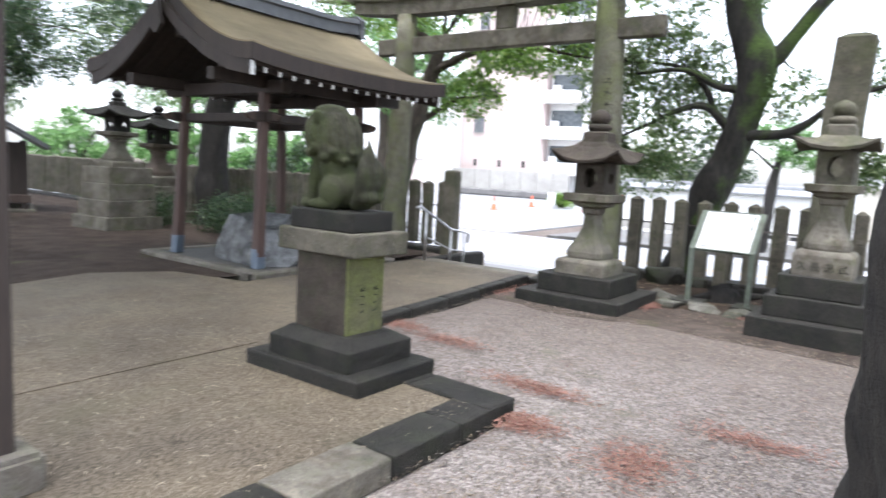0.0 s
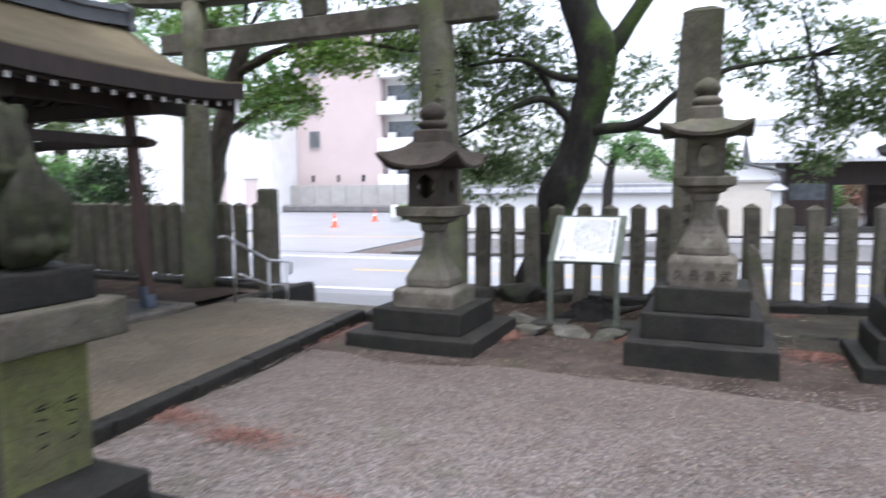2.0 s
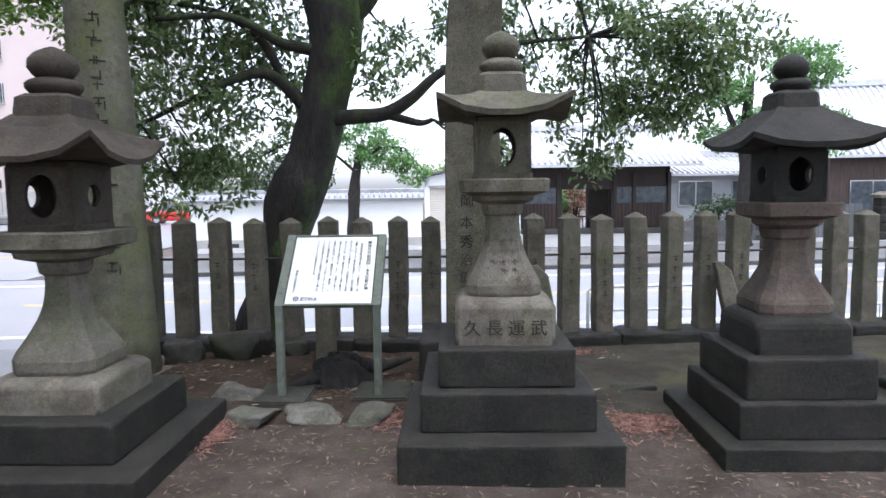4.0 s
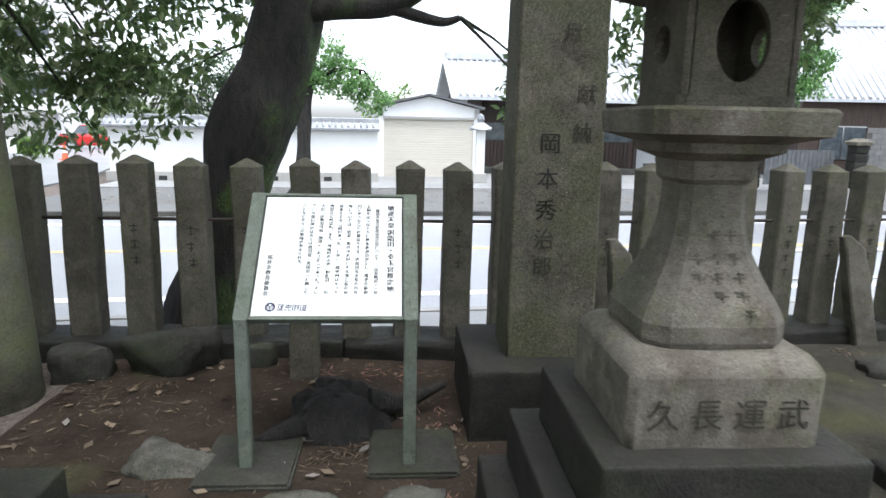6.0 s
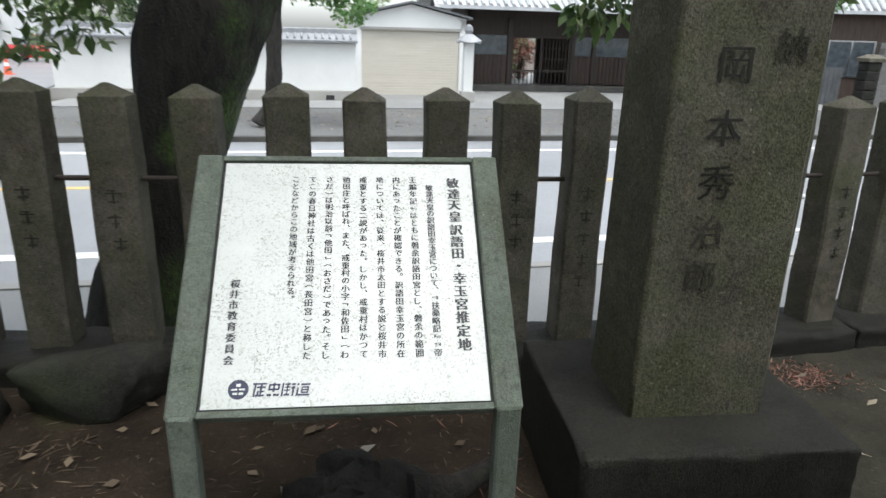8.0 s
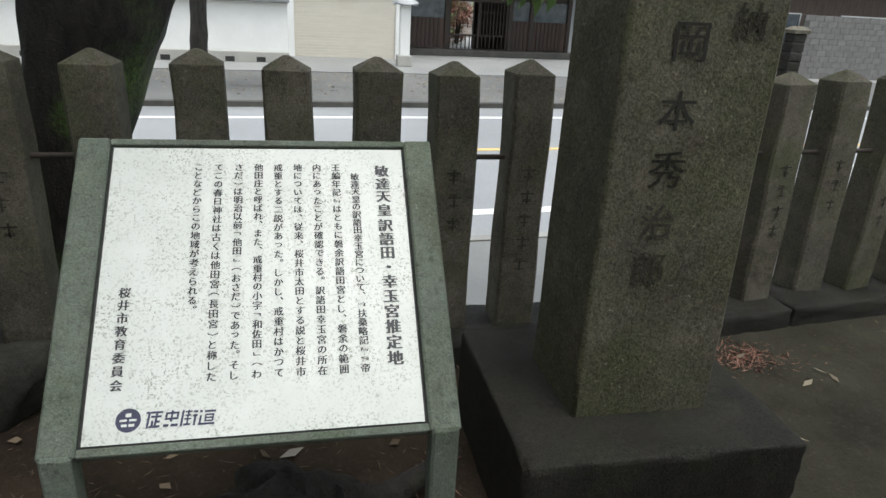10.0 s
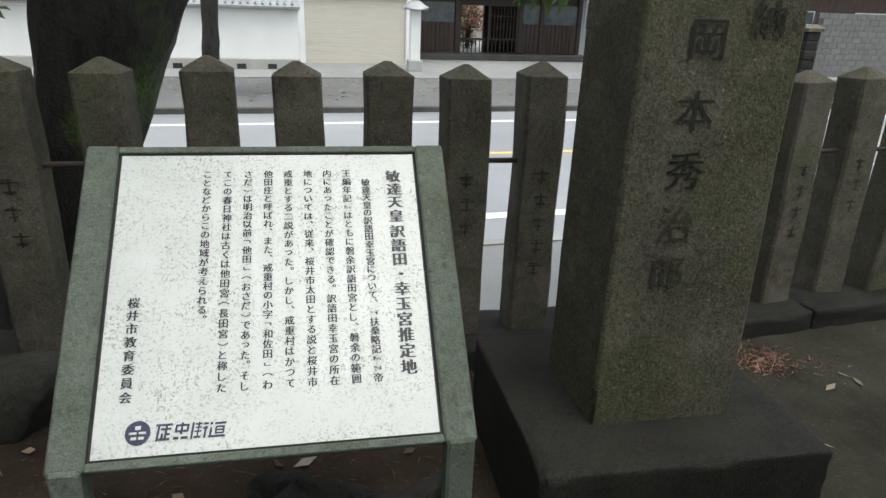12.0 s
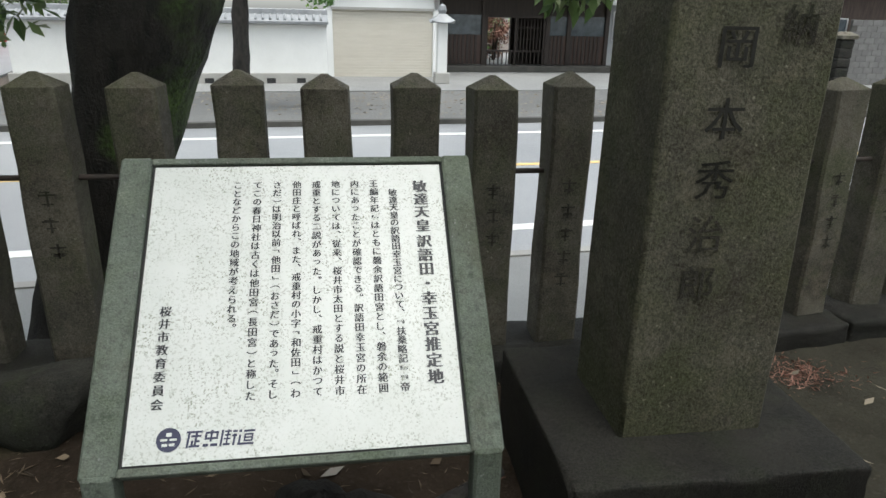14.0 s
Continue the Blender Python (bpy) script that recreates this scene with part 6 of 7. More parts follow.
def tiled_roof(parent, x0, x1, y0, y1, eave, ridge, over=0.5, material=None, name="roof"):
    """A gable roof, ridge along x, with rows of rolled tiles down both slopes."""
    ym = (y0 + y1) / 2
    material = material or TILE
    rings = [[(x, y0 - over, eave), (x, ym, ridge), (x, y1 + over, eave), (x, y1 + over, eave - 0.12), (x, ym, ridge - 0.14), (x, y0 - over, eave - 0.12)] for x in (x0 - over, x1 + over)]
    r = part(name, loft(rings), material, parent, "grey tiled roof")
    b = bmesh.new()
    n = int((x1 - x0 + 2 * over) / 0.27)
    for i in range(n + 1):
        x = x0 - over + i * 0.27
        for ya in (y0 - over, y1 + over):
            tube([(x, ya, eave + 0.02), (x, (ya + ym) / 2, (eave + ridge) / 2 + 0.0), (x, ym, ridge + 0.02)], [0.07] * 3, 6, 0, b)
    part("tile_ribbing", b, material, r)["kind"] = "stuff"
    part("ridge", box(x0 - over, x1 + over, ym - 0.16, ym + 0.16, ridge - 0.02, ridge + 0.32, 0.04), material, r)


def old_house():
    s = thing("townhouse", pose(2.0, 33.0, ROAD_Z + 0.1, 0, 0, 3), "old dark timber townhouse with lattice front and grey tiled roof", "house")
    part("rear_wall", box(0, 1.9, 3.8, 4.0, 0, 3.0), WOOD_DARK, s)
    part("rear_wall", box(3.8, 6.6, 3.8, 4.0, 0, 3.0), WOOD_DARK, s)
    for x in (0, 6.4):
        part("side_wall", box(x, x + 0.2, 0.2, 3.9, 0, 3.0), WOOD_DARK, s)
    part("front_wall", box(0, 6.6, 0.2, 0.34, 2.0, 3.0), WOOD_DARK, s)
    part("floor_sill", box(-0.2, 6.8, -0.5, 0.3, 0, 0.22, 0.02), CONCRETE_DARK, s)
    for x in (0.0, 1.55, 4.05, 4.9, 6.45):
        part("pillar", box(x, x + 0.16, 0.06, 0.22, 0.2, 2.6, 0.01), WOOD_DARK, s)
    for x0, x1 in ((0.16, 1.55), (4.21, 4.9), (5.06, 6.45)):
        p = part("panel", box(x0, x1, 0.14, 0.18, 0.24, 1.3), WOOD_RED, s, "reddish brown boarded panel")
        n = int((x1 - x0) / 0.16)
        for i in range(n):
            part("slat", box(x0 + 0.02 + i * 0.16, x0 + 0.1 + i * 0.16, 0.1, 0.14, 0.24, 1.3), WOOD_DARK, p)
        part("window", box(x0, x1, 0.16, 0.19, 1.3, 2.0), GLASS_DARK, s)
    d = part("gate_frame", box(1.71, 4.05, 0.12, 0.2, 1.92, 2.02), WOOD_DARK, s, "dark open passage gate with low lattice leaves")
    for i in range(15):
        part("bar", box(1.75 + i * 0.16, 1.78 + i * 0.16, 0.13, 0.17, 0.24, 0.7), WOOD_DARK, d)
    for a in (1.72, 2.85, 3.98):
        part("bar", box(a, a + 0.07, 0.11, 0.18, 0.22, 1.93), WOOD_DARK, d)
    part("bar", box(1.72, 4.05, 0.125, 0.168, 0.7, 0.76), WOOD_DARK, d)
    for i in range(8):
        part("bar", box(2.95 + i * 0.13, 2.98 + i * 0.13, 0.14, 0.165, 0.76, 1.93), WOOD_DARK, d)
    for z in (1.15, 1.55):
        part("bar", box(2.9, 4.0, 0.135, 0.17, z, z + 0.035), WOOD_DARK, d)
    tiled_roof(s, -0.9, 6.9, -1.0, 4.0, 2.95, 4.55, 0.5, TILE_GLARE)
    for x in (-1.42, 7.38):
        part("barge_tile", loft([[(xx, -1.55, 2.98), (xx, 1.5, 4.62), (xx, 1.5, 4.5), (xx, -1.55, 2.86)] for xx in (x - 0.07, x + 0.11)]), PLASTER, s, "white plastered verge tiles")
    for x in (-0.92, 6.8):
        part("gable", loft([[(xx, -0.5, 2.9), (xx, 3.9, 2.9), (xx, 1.7, 4.55)] for xx in (x, x + 0.12)]), WOOD_DARK, s)


old_house()


def plain_house(m, w, d, h, ridge, label, wall, windows, roof=None):
    s = thing("house", m, label, "house")
    part("wall", box(0, w, 0, d, 0, h), wall, s)
    tiled_roof(s, 0, w, 0, d, h, ridge, 0.5, roof)
    for x, z, ww, hh in windows:
        win = part("window", box(x, x + ww, -0.03, -0.004, z, z + hh), GLASS_DARK, s)
        for a in (x - 0.04, x + ww / 2 - 0.02, x + ww):
            part("frame", box(a, a + 0.04, -0.06, -0.031, z - 0.03, z + hh + 0.03), STEEL, win)
        for a in (z - 0.04, z + hh):
            part("frame", box(x - 0.04, x + ww + 0.04, -0.058, -0.029, a, a + 0.04), STEEL, win)
    return s


plain_house(pose(14.2, 31.2, ROAD_Z + 0.1, 0, 0, -9), 12, 7, 3.15, 6.3, "dark timber house with a broad tiled roof, whitened for sky glare", WOOD_OLD, [(0.8, 0.9, 1.6, 1.2), (4.0, 0.9, 1.8, 1.2), (8, 0.9, 1.8, 1.2)], TILE_GLARE)
plain_house(pose(9.2, 36.0, ROAD_Z + 0.1, 0, 0, 4), 5.5, 5, 2.6, 3.5, "low pale-walled house with a grey tiled roof", SIDING, [(0.6, 1.1, 1.6, 1.1), (3.2, 1.1, 1.6, 1.1)], TILE_GLARE)
plain_house(pose(26, 31.0, ROAD_Z + 0.1), 12, 7, 5.2, 7.4, "pale two-storey house down the road", SIDING, [(1, 3.2, 1.8, 1.2), (5, 3.2, 1.8, 1.2)])

wall = thing("block_wall", pose(6.9, 28.0, ROAD_Z + 0.1, 0, 0, 4), "grey concrete block garden wall", "wall")
wall["kind"] = "structure"
me = bpy.data.meshes.new("block")
bmk = box(0.004, 0.386, 0, 0.12, 0.004, 0.186, 0.006)
bmk.to_mesh(me)
bmk.free()
me.materials.append(BLOCK)
for r in range(4):
    for c in range(8):
        link("block", me, None, wall, Matrix.Translation((c * 0.39 + (0.195 if r % 2 else 0), 0, r * 0.19)))
part("footing", box(0, 3.3, 0.02, 0.1, -0.1, 0.75), CONCRETE_DARK, wall)


def gate_pier(m):
    """A squat pier of stacked stones with a projecting cap."""
    p = thing("gate_pier", m, "dark stacked-stone gate pier with a flat cap", "pillar", "gate piers")
    for i in range(5):
        part("stone", hewn(-0.24, 0.24, -0.24, 0.24, i * 0.3, i * 0.3 + 0.285, 0.04, 20.0 + i, 0.015, 7), STONE_DARK, p)
    part("core", box(-0.2, 0.2, -0.2, 0.2, 0, 1.5), CONCRETE_DARK, p)
    part("cap", loft([square(1.49, 0.3), square(1.6, 0.32), square(1.72, 0.12)]), STONE, p)
    return p


pier = gate_pier(pose(10.75, 28.2, ROAD_Z + 0.1))
copy_thing(pier, pose(14.45, 28.1, ROAD_Z + 0.1))
wall = thing("block_wall", pose(15.0, 28.5, ROAD_Z + 0.1, 0, 0, 4), "weathered concrete block wall before the pale house", "wall")
wall["kind"] = "structure"
for r in range(11):
    for c in range(22):
        link("block", me, None, wall, Matrix.Translation((c * 0.39 + (0.195 if r % 2 else 0), 0, r * 0.19)))
part("footing", box(0, 8.7, 0.02, 0.1, -0.1, 2.08), CONCRETE_DARK, wall)
dark = thing("board_fence", pose(11.8, 29.2, ROAD_Z + 0.1, 0, 0, 4), "low dark board fence before the neighbouring house", "fence")
for i in range(16):
    part("board", box(i * 0.17, i * 0.17 + 0.155, 0, 0.03, 0, 1.25, 0.004), TILE_DARK, dark)


# pink apartment block and its white neighbour
def apartments():
    s = thing("apartment_building", pose(-36.0, 52.0, ROAD_Z, 0, 0, 6), "pink rendered apartment building with balconies", "apartment building")
    part("wall", box(0, 8.2, 0, 14, 0, 17), PINK, s)
    part("stair_tower", box(8.2, 12, 1.2, 13, 0, 17.5), PLASTER, s)
    for fl in range(5):
        z = 2.0 + fl * 3.1
        for x in (1.3,):
            if fl == 0:
                continue
            w = part("window", box(x, x + 1.0, -0.03, -0.004, z + 0.6, z + 2.0), GLASS_DARK, s)
            for a in range(6):
                part("bar", box(x + 0.05 + a * 0.18, x + 0.08 + a * 0.18, -0.16, -0.12, z + 0.55, z + 2.05), STEEL, w)
            part("sill", box(x - 0.08, x + 1.08, -0.14, -0.03, z + 0.5, z + 0.58), CONCRETE, w)
        b = part("balcony", box(8.0, 11.6, -0.4, 1.2, z + 0.1, z + 1.2, 0.02), PLASTER, s)
        part("opening", box(8.4, 11.3, 1.14, 1.19, z + 1.2, z + 2.7), GLASS_DARK, b)
        part("air_conditioner", box(8.6, 9.3, 0.5, 0.9, z + 1.2, z + 1.75, 0.02), PLASTER, b)
    for x in (1.4, 3.9, 6.3):
        part("vent", box(x, x + 0.3, -0.03, -0.004, 2.6, 3.2), RUBBER, s)
    w = thing("low_wall", pose(-36.5, 50.6, ROAD_Z, 0, 0, 6), "grey concrete panel boundary wall", "wall")
    w["kind"] = "structure"
    for i in range(8):
        part("panel", box(i * 1.5 + 0.02, i * 1.5 + 1.48, 0, 0.12, 0.5, 2.3, 0.01), CONCRETE, w)
    part("bank", box(0, 12, -1.4, 0.1, 0, 0.6, 0.1), BLOCK, w, "low weedy bank")
    s = thing("white_building", pose(-51, 46.0, ROAD_Z, 0, 0, 6), "white rendered building with small openings", "building")
    part("wall", box(0, 15.5, 0, 12, 0, 10), PLASTER, s)
    for x, z, ww, hh in ((9.8, 0.8, 1.4, 2.6), (12.9, 0.4, 1.3, 2.4)):
        d = part("recess", box(x, x + ww, -0.03, -0.004, z, z + hh), PINK, s)
        part("lintel", box(x - 0.1, x + ww + 0.1, -0.08, -0.03, z + hh, z + hh + 0.15), CONCRETE, d)
    part("parapet", box(-0.1, 15.6, -0.1, 12, 9.9, 10.2), CONCRETE, s)


apartments()


# traffic cones, bollards, parked car, guard rail
def traffic_cone(m):
    s = thing("traffic_cone", m, "orange and white traffic cone on the side street", "traffic cone", "traffic cones")
    part("base", box(-0.2, 0.2, -0.2, 0.2, 0, 0.04, 0.01), CONE_RED, s)
    body = part("body", loft([circle(z, r, 16) for z, r in ((0.04, 0.15), (0.3, 0.105), (0.5, 0.07), (0.75, 0.03))]), CONE_RED, s)
    part("band", loft([circle(z, r, 16) for z, r in ((0.34, 0.101), (0.48, 0.077))]), PAINT_W, body, "white reflective band")
    return s


cone = traffic_cone(pose(-19.3, 31.6, ROAD_Z))
copy_thing(cone, pose(-20.2, 37.6, ROAD_Z))
copy_thing(cone, pose(-16.6, 37.8, ROAD_Z))
board = thing("barrier_board", pose(-18.2, 36.4, ROAD_Z), "small white notice board on legs", "sign")
part("face", box(-0.25, 0.25, -0.02, 0.02, 0.35, 1.05, 0.01), PLASTER, board)
part("leg", box(-0.22, -0.18, -0.02, 0.02, 0, 0.36), STEEL, board)
part("leg", box(0.18, 0.22, -0.02, 0.02, 0, 0.36), STEEL, board)


def parked_car():
    s = thing("parked_car", pose(-20.0, 49.0, ROAD_Z, 0, 0, 12), "red parked car partly hidden by the white wall", "car")
    rings = []
    for y, lo, hi in ((-0.82, 0.35, 0.75), (-0.75, 0.22, 0.9), (0.75, 0.22, 0.9), (0.82, 0.35, 0.75)):
        rings.append([(-1.9, y, lo), (1.9, y, lo), (1.95, y, (lo + hi) / 2), (1.8, y, hi), (-1.8, y, hi), (-1.95, y, (lo + hi) / 2)])
    part("body", loft(rings), CAR_RED, s)
    part("cabin", loft([square(0.88, 1.2, 0.7, 0.15), square(1.42, 0.8, 0.58, 0.15)]), GLASS_DARK, s)
    part("roof", loft([square(1.41, 0.82, 0.6, 0.15), square(1.46, 0.72, 0.5, 0.15)]), CAR_RED, s)
    for x in (-1.2, 1.2):
        for y in (-0.78, 0.78):
            b = loft([[(x + 0.3 * math.cos(a * math.pi / 8), y + dy, 0.3 + 0.3 * math.sin(a * math.pi / 8)) for a in range(16)] for dy in (-0.1, 0.1)])
            wheel = part("wheel", b, RUBBER, s)
            part("rim", loft([[(x + 0.18 * math.cos(a * math.pi / 8), y + dy, 0.3 + 0.18 * math.sin(a * math.pi / 8)) for a in range(16)] for dy in (-0.106, 0.106)]), STEEL, wheel)


parked_car()


def guard_rail(m):
    s = thing("guard_rail", m, "white tubular pedestrian guard rail along the pavement", "guard rail", "guard rails")
    part("hoop", tube([(0, 0, 0), (0, 0, 0.66), (0.06, 0, 0.72), (1.44, 0, 0.72), (1.5, 0, 0.66), (1.5, 0, 0)], [0.024] * 6, 8), WHITE_PIPE, s)
    part("rail", tube([(0, 0, 0.4), (1.5, 0, 0.4)], [0.018] * 2, 6), WHITE_PIPE, s)
    for i in range(1, 6):
        part("upright", tube([(i * 0.25, 0, 0.12), (i * 0.25, 0, 0.71)], [0.01] * 2, 6), WHITE_PIPE, s)
    return s


g = guard_rail(pose(0.95, 12.75, ROAD_Z + 0.06, 0, 0, 5))
for i in range(1, 5):
    copy_thing(g, pose(0.95 + i * 1.9, 12.75 + i * 1.9 * LEAN_ROAD, ROAD_Z + 0.06, 0, 0, 5))

# small hut in the far corner of the precinct, and a timber porch post beside the start
hut = thing("shrine_hut", pose(-17.8, 6.4, 0, 0, 0, -20), "small dark wooden shrine hut with a shingled roof", "hut")
part("floor", box(-1.0, 1.0, -0.8, 0.8, 0.25, 0.45, 0.02), WOOD_OLD, hut)
for x in (-0.9, 0.9):
    for y in (-0.7, 0.7):
        part("post", box(x - 0.06, x + 0.06, y - 0.06, y + 0.06, 0, 1.7), WOOD_DARK, hut)
part("rear_wall", box(-0.95, 0.95, 0.66, 0.74, 0.45, 1.65), WOOD_DARK, hut)
part("side_wall", box(-0.94, -0.88, -0.6, 0.64, 0.45, 1.65), WOOD_DARK, hut)
part("side_wall", box(0.88, 0.94, -0.6, 0.64, 0.45, 1.65), WOOD_DARK, hut)
part("offering_box", box(-0.4, 0.4, -0.95, -0.5, 0.46, 0.9, 0.02), WOOD_OLD, hut)
part("roof", loft([[(x, -1.2, 1.6), (x, 0, 2.35), (x, 1.2, 1.6), (x, 1.2, 1.5), (x, 0, 2.2), (x, -1.2, 1.5)] for x in (-1.35, 1.35)]), TILE_DARK, hut)
part("base_stone", box(-1.1, 1.1, -0.9, 0.9, -0.05, 0.12, 0.02), STONE, hut)

porch = thing("porch_post", pose(-2.77, 1.1, PATH_TOP), "dark timber post on a pale foundation stone", "post")
part("post", box(-0.07, 0.07, -0.07, 0.07, 0.16, 3.2, 0.008), WOOD_DARK, porch)
part("foundation_stone", box(-0.16, 0.16, -0.16, 0.16, -0.02, 0.17, 0.025, None, 2), STONE_PALE, porch)


# ---- small stones, stump, litter ----
for k, (x, y, rx, ry, rz) in enumerate(((-3.3, 9.98, 0.18, 0.14, 0.12), (-2.78, 10.06, 0.29, 0.13, 0.16), (-2.3, 10.14, 0.12, 0.08, 0.09))):
    tagged(link("rock", boulder(rx, ry, rz, k + 1), ROCK_DARK, None, pose(x, y, rz * 0.75, 0, -6, 8 - 5 * k)), "dark mossy broken rock lying against the fence", "rock", "edging rocks")
for k, (x, y, rx, ry, rz) in enumerate(((-2.22, 8.43, 0.2, 0.16, 0.055), (-1.77, 8.43, 0.2, 0.13, 0.06), (-1.38, 8.43, 0.15, 0.17, 0.05), (-2.45, 8.87, 0.18, 0.12, 0.085), (1.9, 9.9, 0.3, 0.16, 0.08), (2.3, 9.6, 0.26, 0.14, 0.07), (0.55, 9.0, 0.16, 0.08, 0.05))):
    tagged(link("rock", boulder(rx * 1.08, ry * 1.05, rz * 1.15, k + 11, 0.93), ROCK if k < 4 else ROCK_DARK, None, pose(x, y, 0.012, 2, -3, (k * 37) % 17 - 8)), "flat grey edging stone sunk in the soil", "rock", "edging rocks")
for k, (x0, x1, y0, y1, top) in enumerate(((-2.29, -1.87, 8.66, 9.14, 0.045), (-1.55, -1.14, 8.73, 9.17, 0.05))):
    tagged(link("footing_slab", box(x0, x1, y0, y1, -0.05, top, 0.012, None, 2), ROCK_DARK), "square dark concrete footing slab under the sign", "slab", "footing slabs")

stump = thing("tree_stump", pose(-1.71, 9.27, 0.02), "black rotting tree stump with a root", "stump")
rings = []
for z, r in ((-0.04, 0.25), (0.03, 0.21), (0.09, 0.19), (0.14, 0.17), (0.18, 0.13), (0.185, 0.07)):
    rings.append([((r * (1 + 0.5 * noise.noise(Vector((math.cos(a) * 2.4, math.sin(a) * 2.4, z * 7))))) * 1.15 * math.cos(a), r * (1 + 0.25 * noise.noise(Vector((math.cos(a) * 2, math.sin(a) * 2, 5 + z)))) * math.sin(a), z + 0.13 * max(z, 0.0) * 4 * noise.noise(Vector((math.cos(a) * 1.6, math.sin(a) * 1.6, 2)))) for a in [2 * math.pi * i / 28 for i in range(28)]])
part("stump", loft(rings, None, True, True), BARK_BLACK, stump)
part("root", tube([(0.14, 0.0, 0.14), (0.3, 0.05, 0.1), (0.42, 0.13, 0.11), (0.55, 0.2, 0.14)], [0.07, 0.05, 0.035, 0.02], 8, 0.3), BARK_BLACK, stump)
part("root", tube([(-0.1, -0.1, 0.1), (-0.28, -0.16, 0.04), (-0.42, -0.2, 0.0)], [0.06, 0.05, 0.02], 8, 0.3), BARK_BLACK, stump)

stub = thing("stone_stub", pose(-1.98, 9.98, 0.0), "short square granite stub standing before the fence", "post")
part("stub", loft([square(-0.05, 0.085, cut=0.012), square(0.6, 0.08, cut=0.012), square(0.63, 0.05, cut=0.012)]), STONE_FENCE, stub)
brk = thing("broken_post", pose(0.11, 10.17, 0, 0, -8, 0), "broken stone post leaning against the fence", "post")
part("stone", loft([square(-0.02, 0.085, 0.06, 0.012), square(0.55, 0.08, 0.055, 0.012), square(0.75, 0.07, 0.05, 0.012), square(0.86, 0.03, 0.03, 0.012, -0.04)]), STONE, brk)
copy_thing(brk, pose(2.0, 10.5, 0, 0, -14, 0))


def litter_pile(x, y, rx, ry, count, seed, material, label, size=0.085, z=0.015):
    """A heap of shed needle sprays or leaves, each a thin blade of its own."""
    rng = np.random.default_rng(seed)
    c = np.stack((rng.normal(0, rx * 0.5, count), rng.normal(0, ry * 0.5, count), rng.uniform(0.0, 0.035, count)), 1)
    me = leaf_mesh("litter", c, np.full(count, 0.02), 1, size, seed, 0.0, 0.075)
    co = np.empty(len(me.vertices) * 3)
    me.vertices.foreach_get("co", co)
    co = co.reshape(-1, 3)
    co[:, 2] = 0.004 + np.abs(co[:, 2]) * 0.22
    me.vertices.foreach_set("co", co.ravel())
    ob = link("leaf_litter", me, material, None, pose(x, y, z))
    tagged(ob, label, "leaf litter", "", "stuff")


PILE = "heap of red-brown fallen cedar sprays on the ground"
for k, (x, y, rx, ry, n) in enumerate(((-3.72, 4.98, 0.3, 0.16, 260), (-3.05, 4.85, 0.36, 0.14, 260), (-1.82, 4.25, 0.42, 0.12, 320), (-1.55, 3.58, 0.22, 0.16, 300), (-0.82, 3.5, 0.22, 0.3, 300), (-0.36, 4.3, 0.36, 0.14, 220), (0.42, 8.35, 0.26, 0.4, 380), (-2.3, 8.1, 0.1, 0.3, 160), (0.5, 8.5, 0.2, 0.3, 300), (-2.42, 8.36, 0.14, 0.16, 140), (-1.24, 8.38, 0.1, 0.2, 120), (1.7, 10.3, 0.6, 0.12, 360), (0.4, 10.12, 0.24, 0.14, 620), (-3.0, 9.65, 0.3, 0.24, 150), (-1.7, 8.98, 0.36, 0.16, 260), (-1.25, 9.15, 0.14, 0.36, 160), (2.2, 8.4, 0.2, 0.4, 260), (-2.6, 9.6, 0.6, 0.3, 70), (-1.6, 10.0, 0.6, 0.14, 150), (-4.0, 7.6, 0.12, 0.6, 160))):
    bed = y > 8.55
    litter_pile(x, y, rx, ry, int(n * 0.6) if bed and k != 12 else int(n * 2.2), 200 + k, LITTER_BROWN if bed and k % 3 and k != 12 else LITTER_RED, "brown fallen needles and twigs on the soil" if bed and k % 3 and k != 12 else PILE)


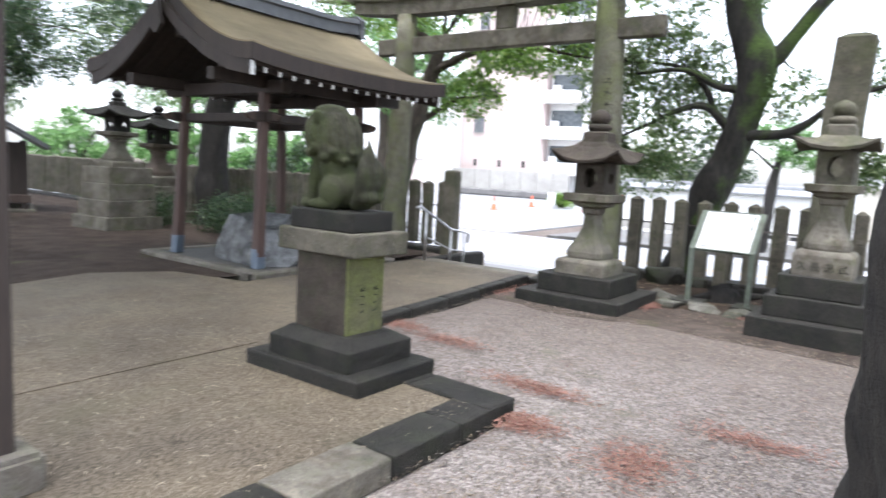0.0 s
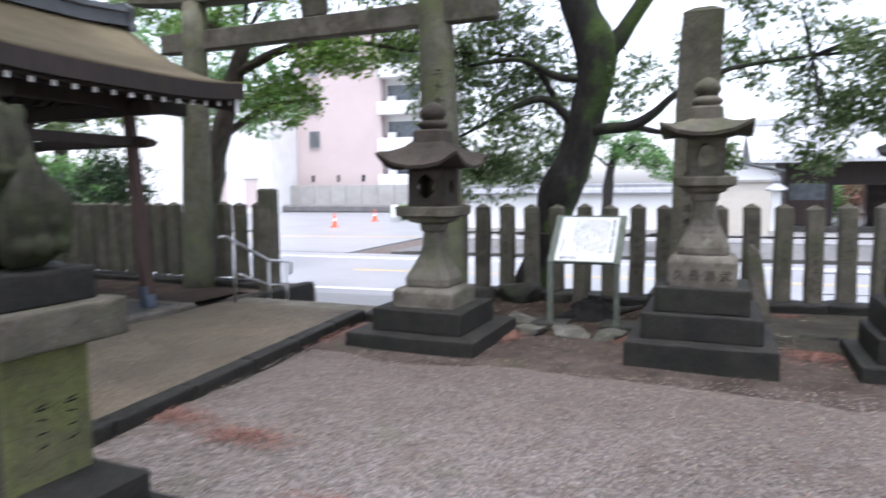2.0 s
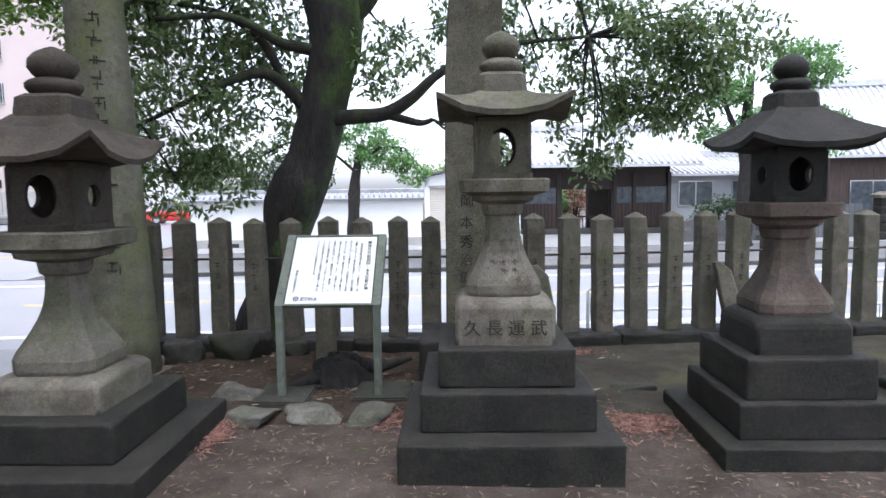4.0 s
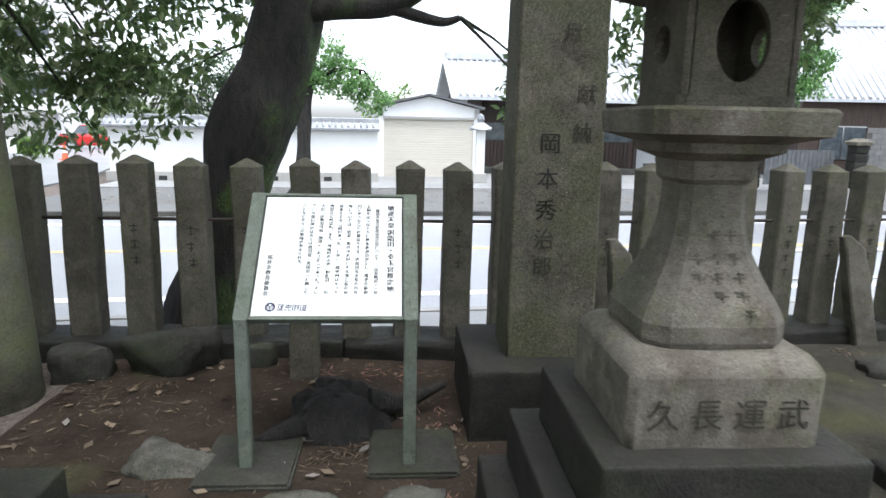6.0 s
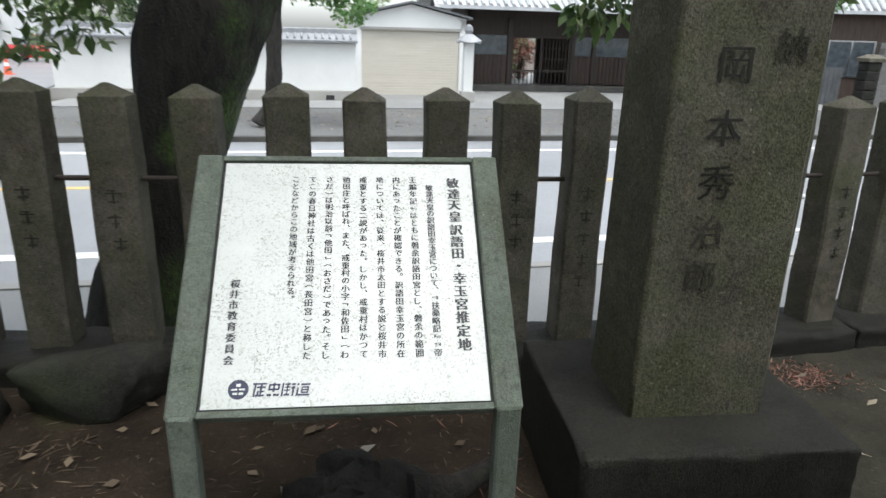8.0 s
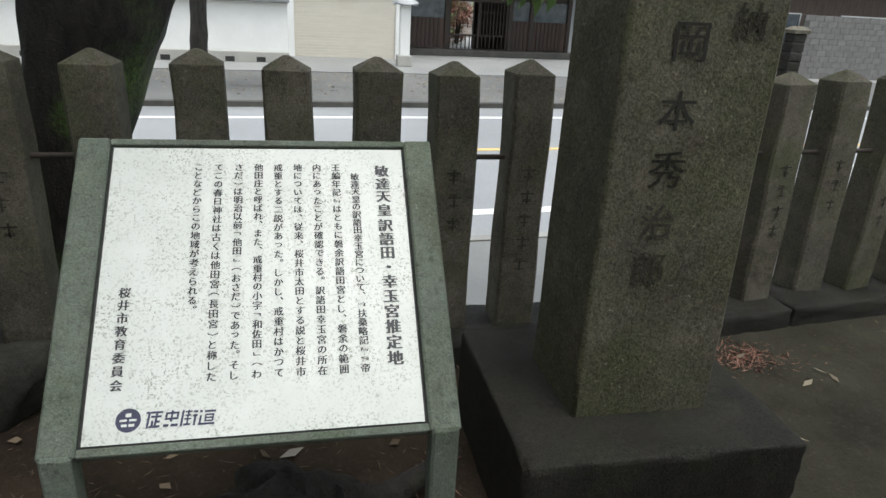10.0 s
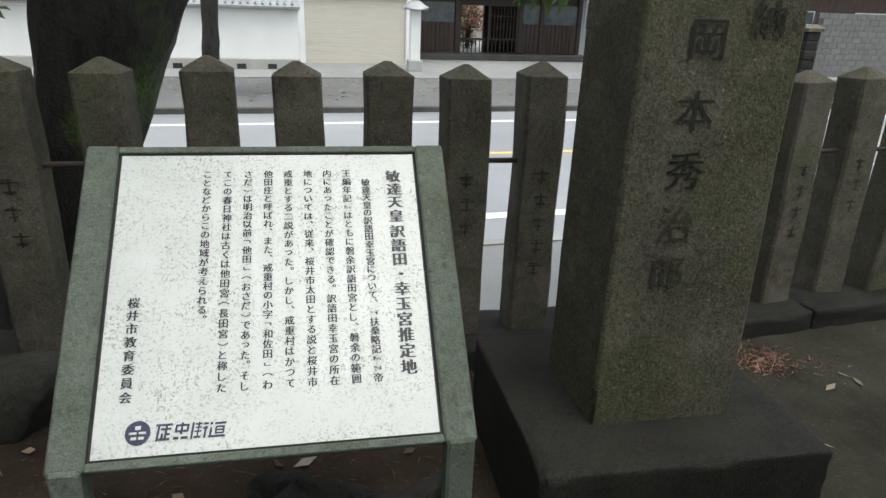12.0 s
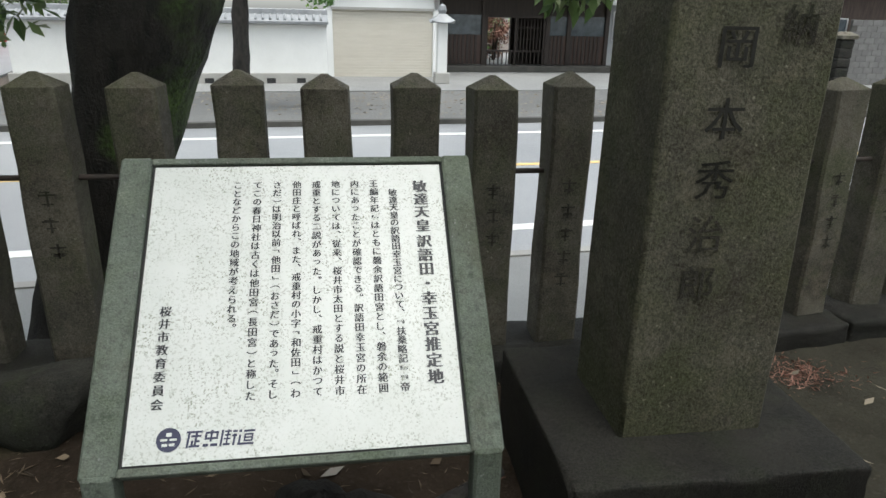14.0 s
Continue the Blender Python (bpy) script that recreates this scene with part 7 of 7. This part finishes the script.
def scatter(name, x0, x1, y0, y1, count, size, seed, material, label, z, slim):
    rng = np.random.default_rng(seed)
    c = np.stack((rng.uniform(x0, x1, count), rng.uniform(y0, y1, count), np.full(count, z)), 1)
    me = leaf_mesh(name, c, np.full(count, 0.0), 1, size, seed, 0.0, slim)
    co = np.empty(len(me.vertices) * 3)
    me.vertices.foreach_get("co", co)
    co = co.reshape(-1, 3)
    co[:, 2] = z + 0.012 + np.abs(co[:, 2] - z) * 0.18
    me.vertices.foreach_set("co", co.ravel())
    tagged(link(name, me, material), label, "litter", "", "stuff")


scatter("gravel_chips", -4.2, 3.5, 2.4, 7.1, 15000, 0.026, 301, PEBBLE, "loose pale gravel chips and dry needles", 0.0, 0.6)
scatter("dry_needles", -4.0, 3.5, 2.4, 7.2, 14000, 0.05, 302, LITTER_TAN, "scattered dry needles and straw", 0.0, 0.11)
scatter("dark_needles", -4.0, 3.5, 2.4, 8.3, 9000, 0.06, 309, LITTER_BROWN, "scattered dark needles and bark crumbs", 0.0, 0.16)
scatter("red_needles", -3.6, 3.5, 3.0, 8.3, 900, 0.06, 310, LITTER_RED, "scattered reddish cedar needles", 0.0, 0.12)
scatter("path_litter", -6.0, -1.8, 0.6, 3.6, 2600, 0.05, 303, LITTER_TAN, "small dry leaf scraps on the paving", PATH_TOP, 0.14)
scatter("path_litter", -6.2, -4.3, 3.8, 8.3, 500, 0.045, 306, LITTER_TAN, "small dry leaf scraps on the paving", PATH_TOP, 0.25)
scatter("bed_leaves", -3.3, -0.3, 8.6, 10.2, 110, 0.075, 304, LITTER_BROWN, "fallen brown leaves on the soil", 0.02, 0.5)
scatter("bed_twigs", -3.3, -0.2, 8.6, 10.2, 900, 0.05, 307, LITTER_BROWN, "thin dry twigs and straw on the soil", 0.02, 0.06)
scatter("bed_leaves", -0.2, 2.6, 8.7, 10.2, 26, 0.1, 311, LITTER_TAN, "a few dead leaves on the grey earth", 0.03, 0.3)
scatter("bed_leaves", -3.3, -0.2, 8.6, 10.2, 30, 0.09, 308, PEBBLE, "pale dead leaves on the soil", 0.022, 0.45)
scatter("verge_litter", -8.5, 5.0, 21.6, 26.2, 1500, 0.12, 305, LITTER_TAN, "pale fallen leaves on the verge", ROAD_Z + 0.07, 0.6)
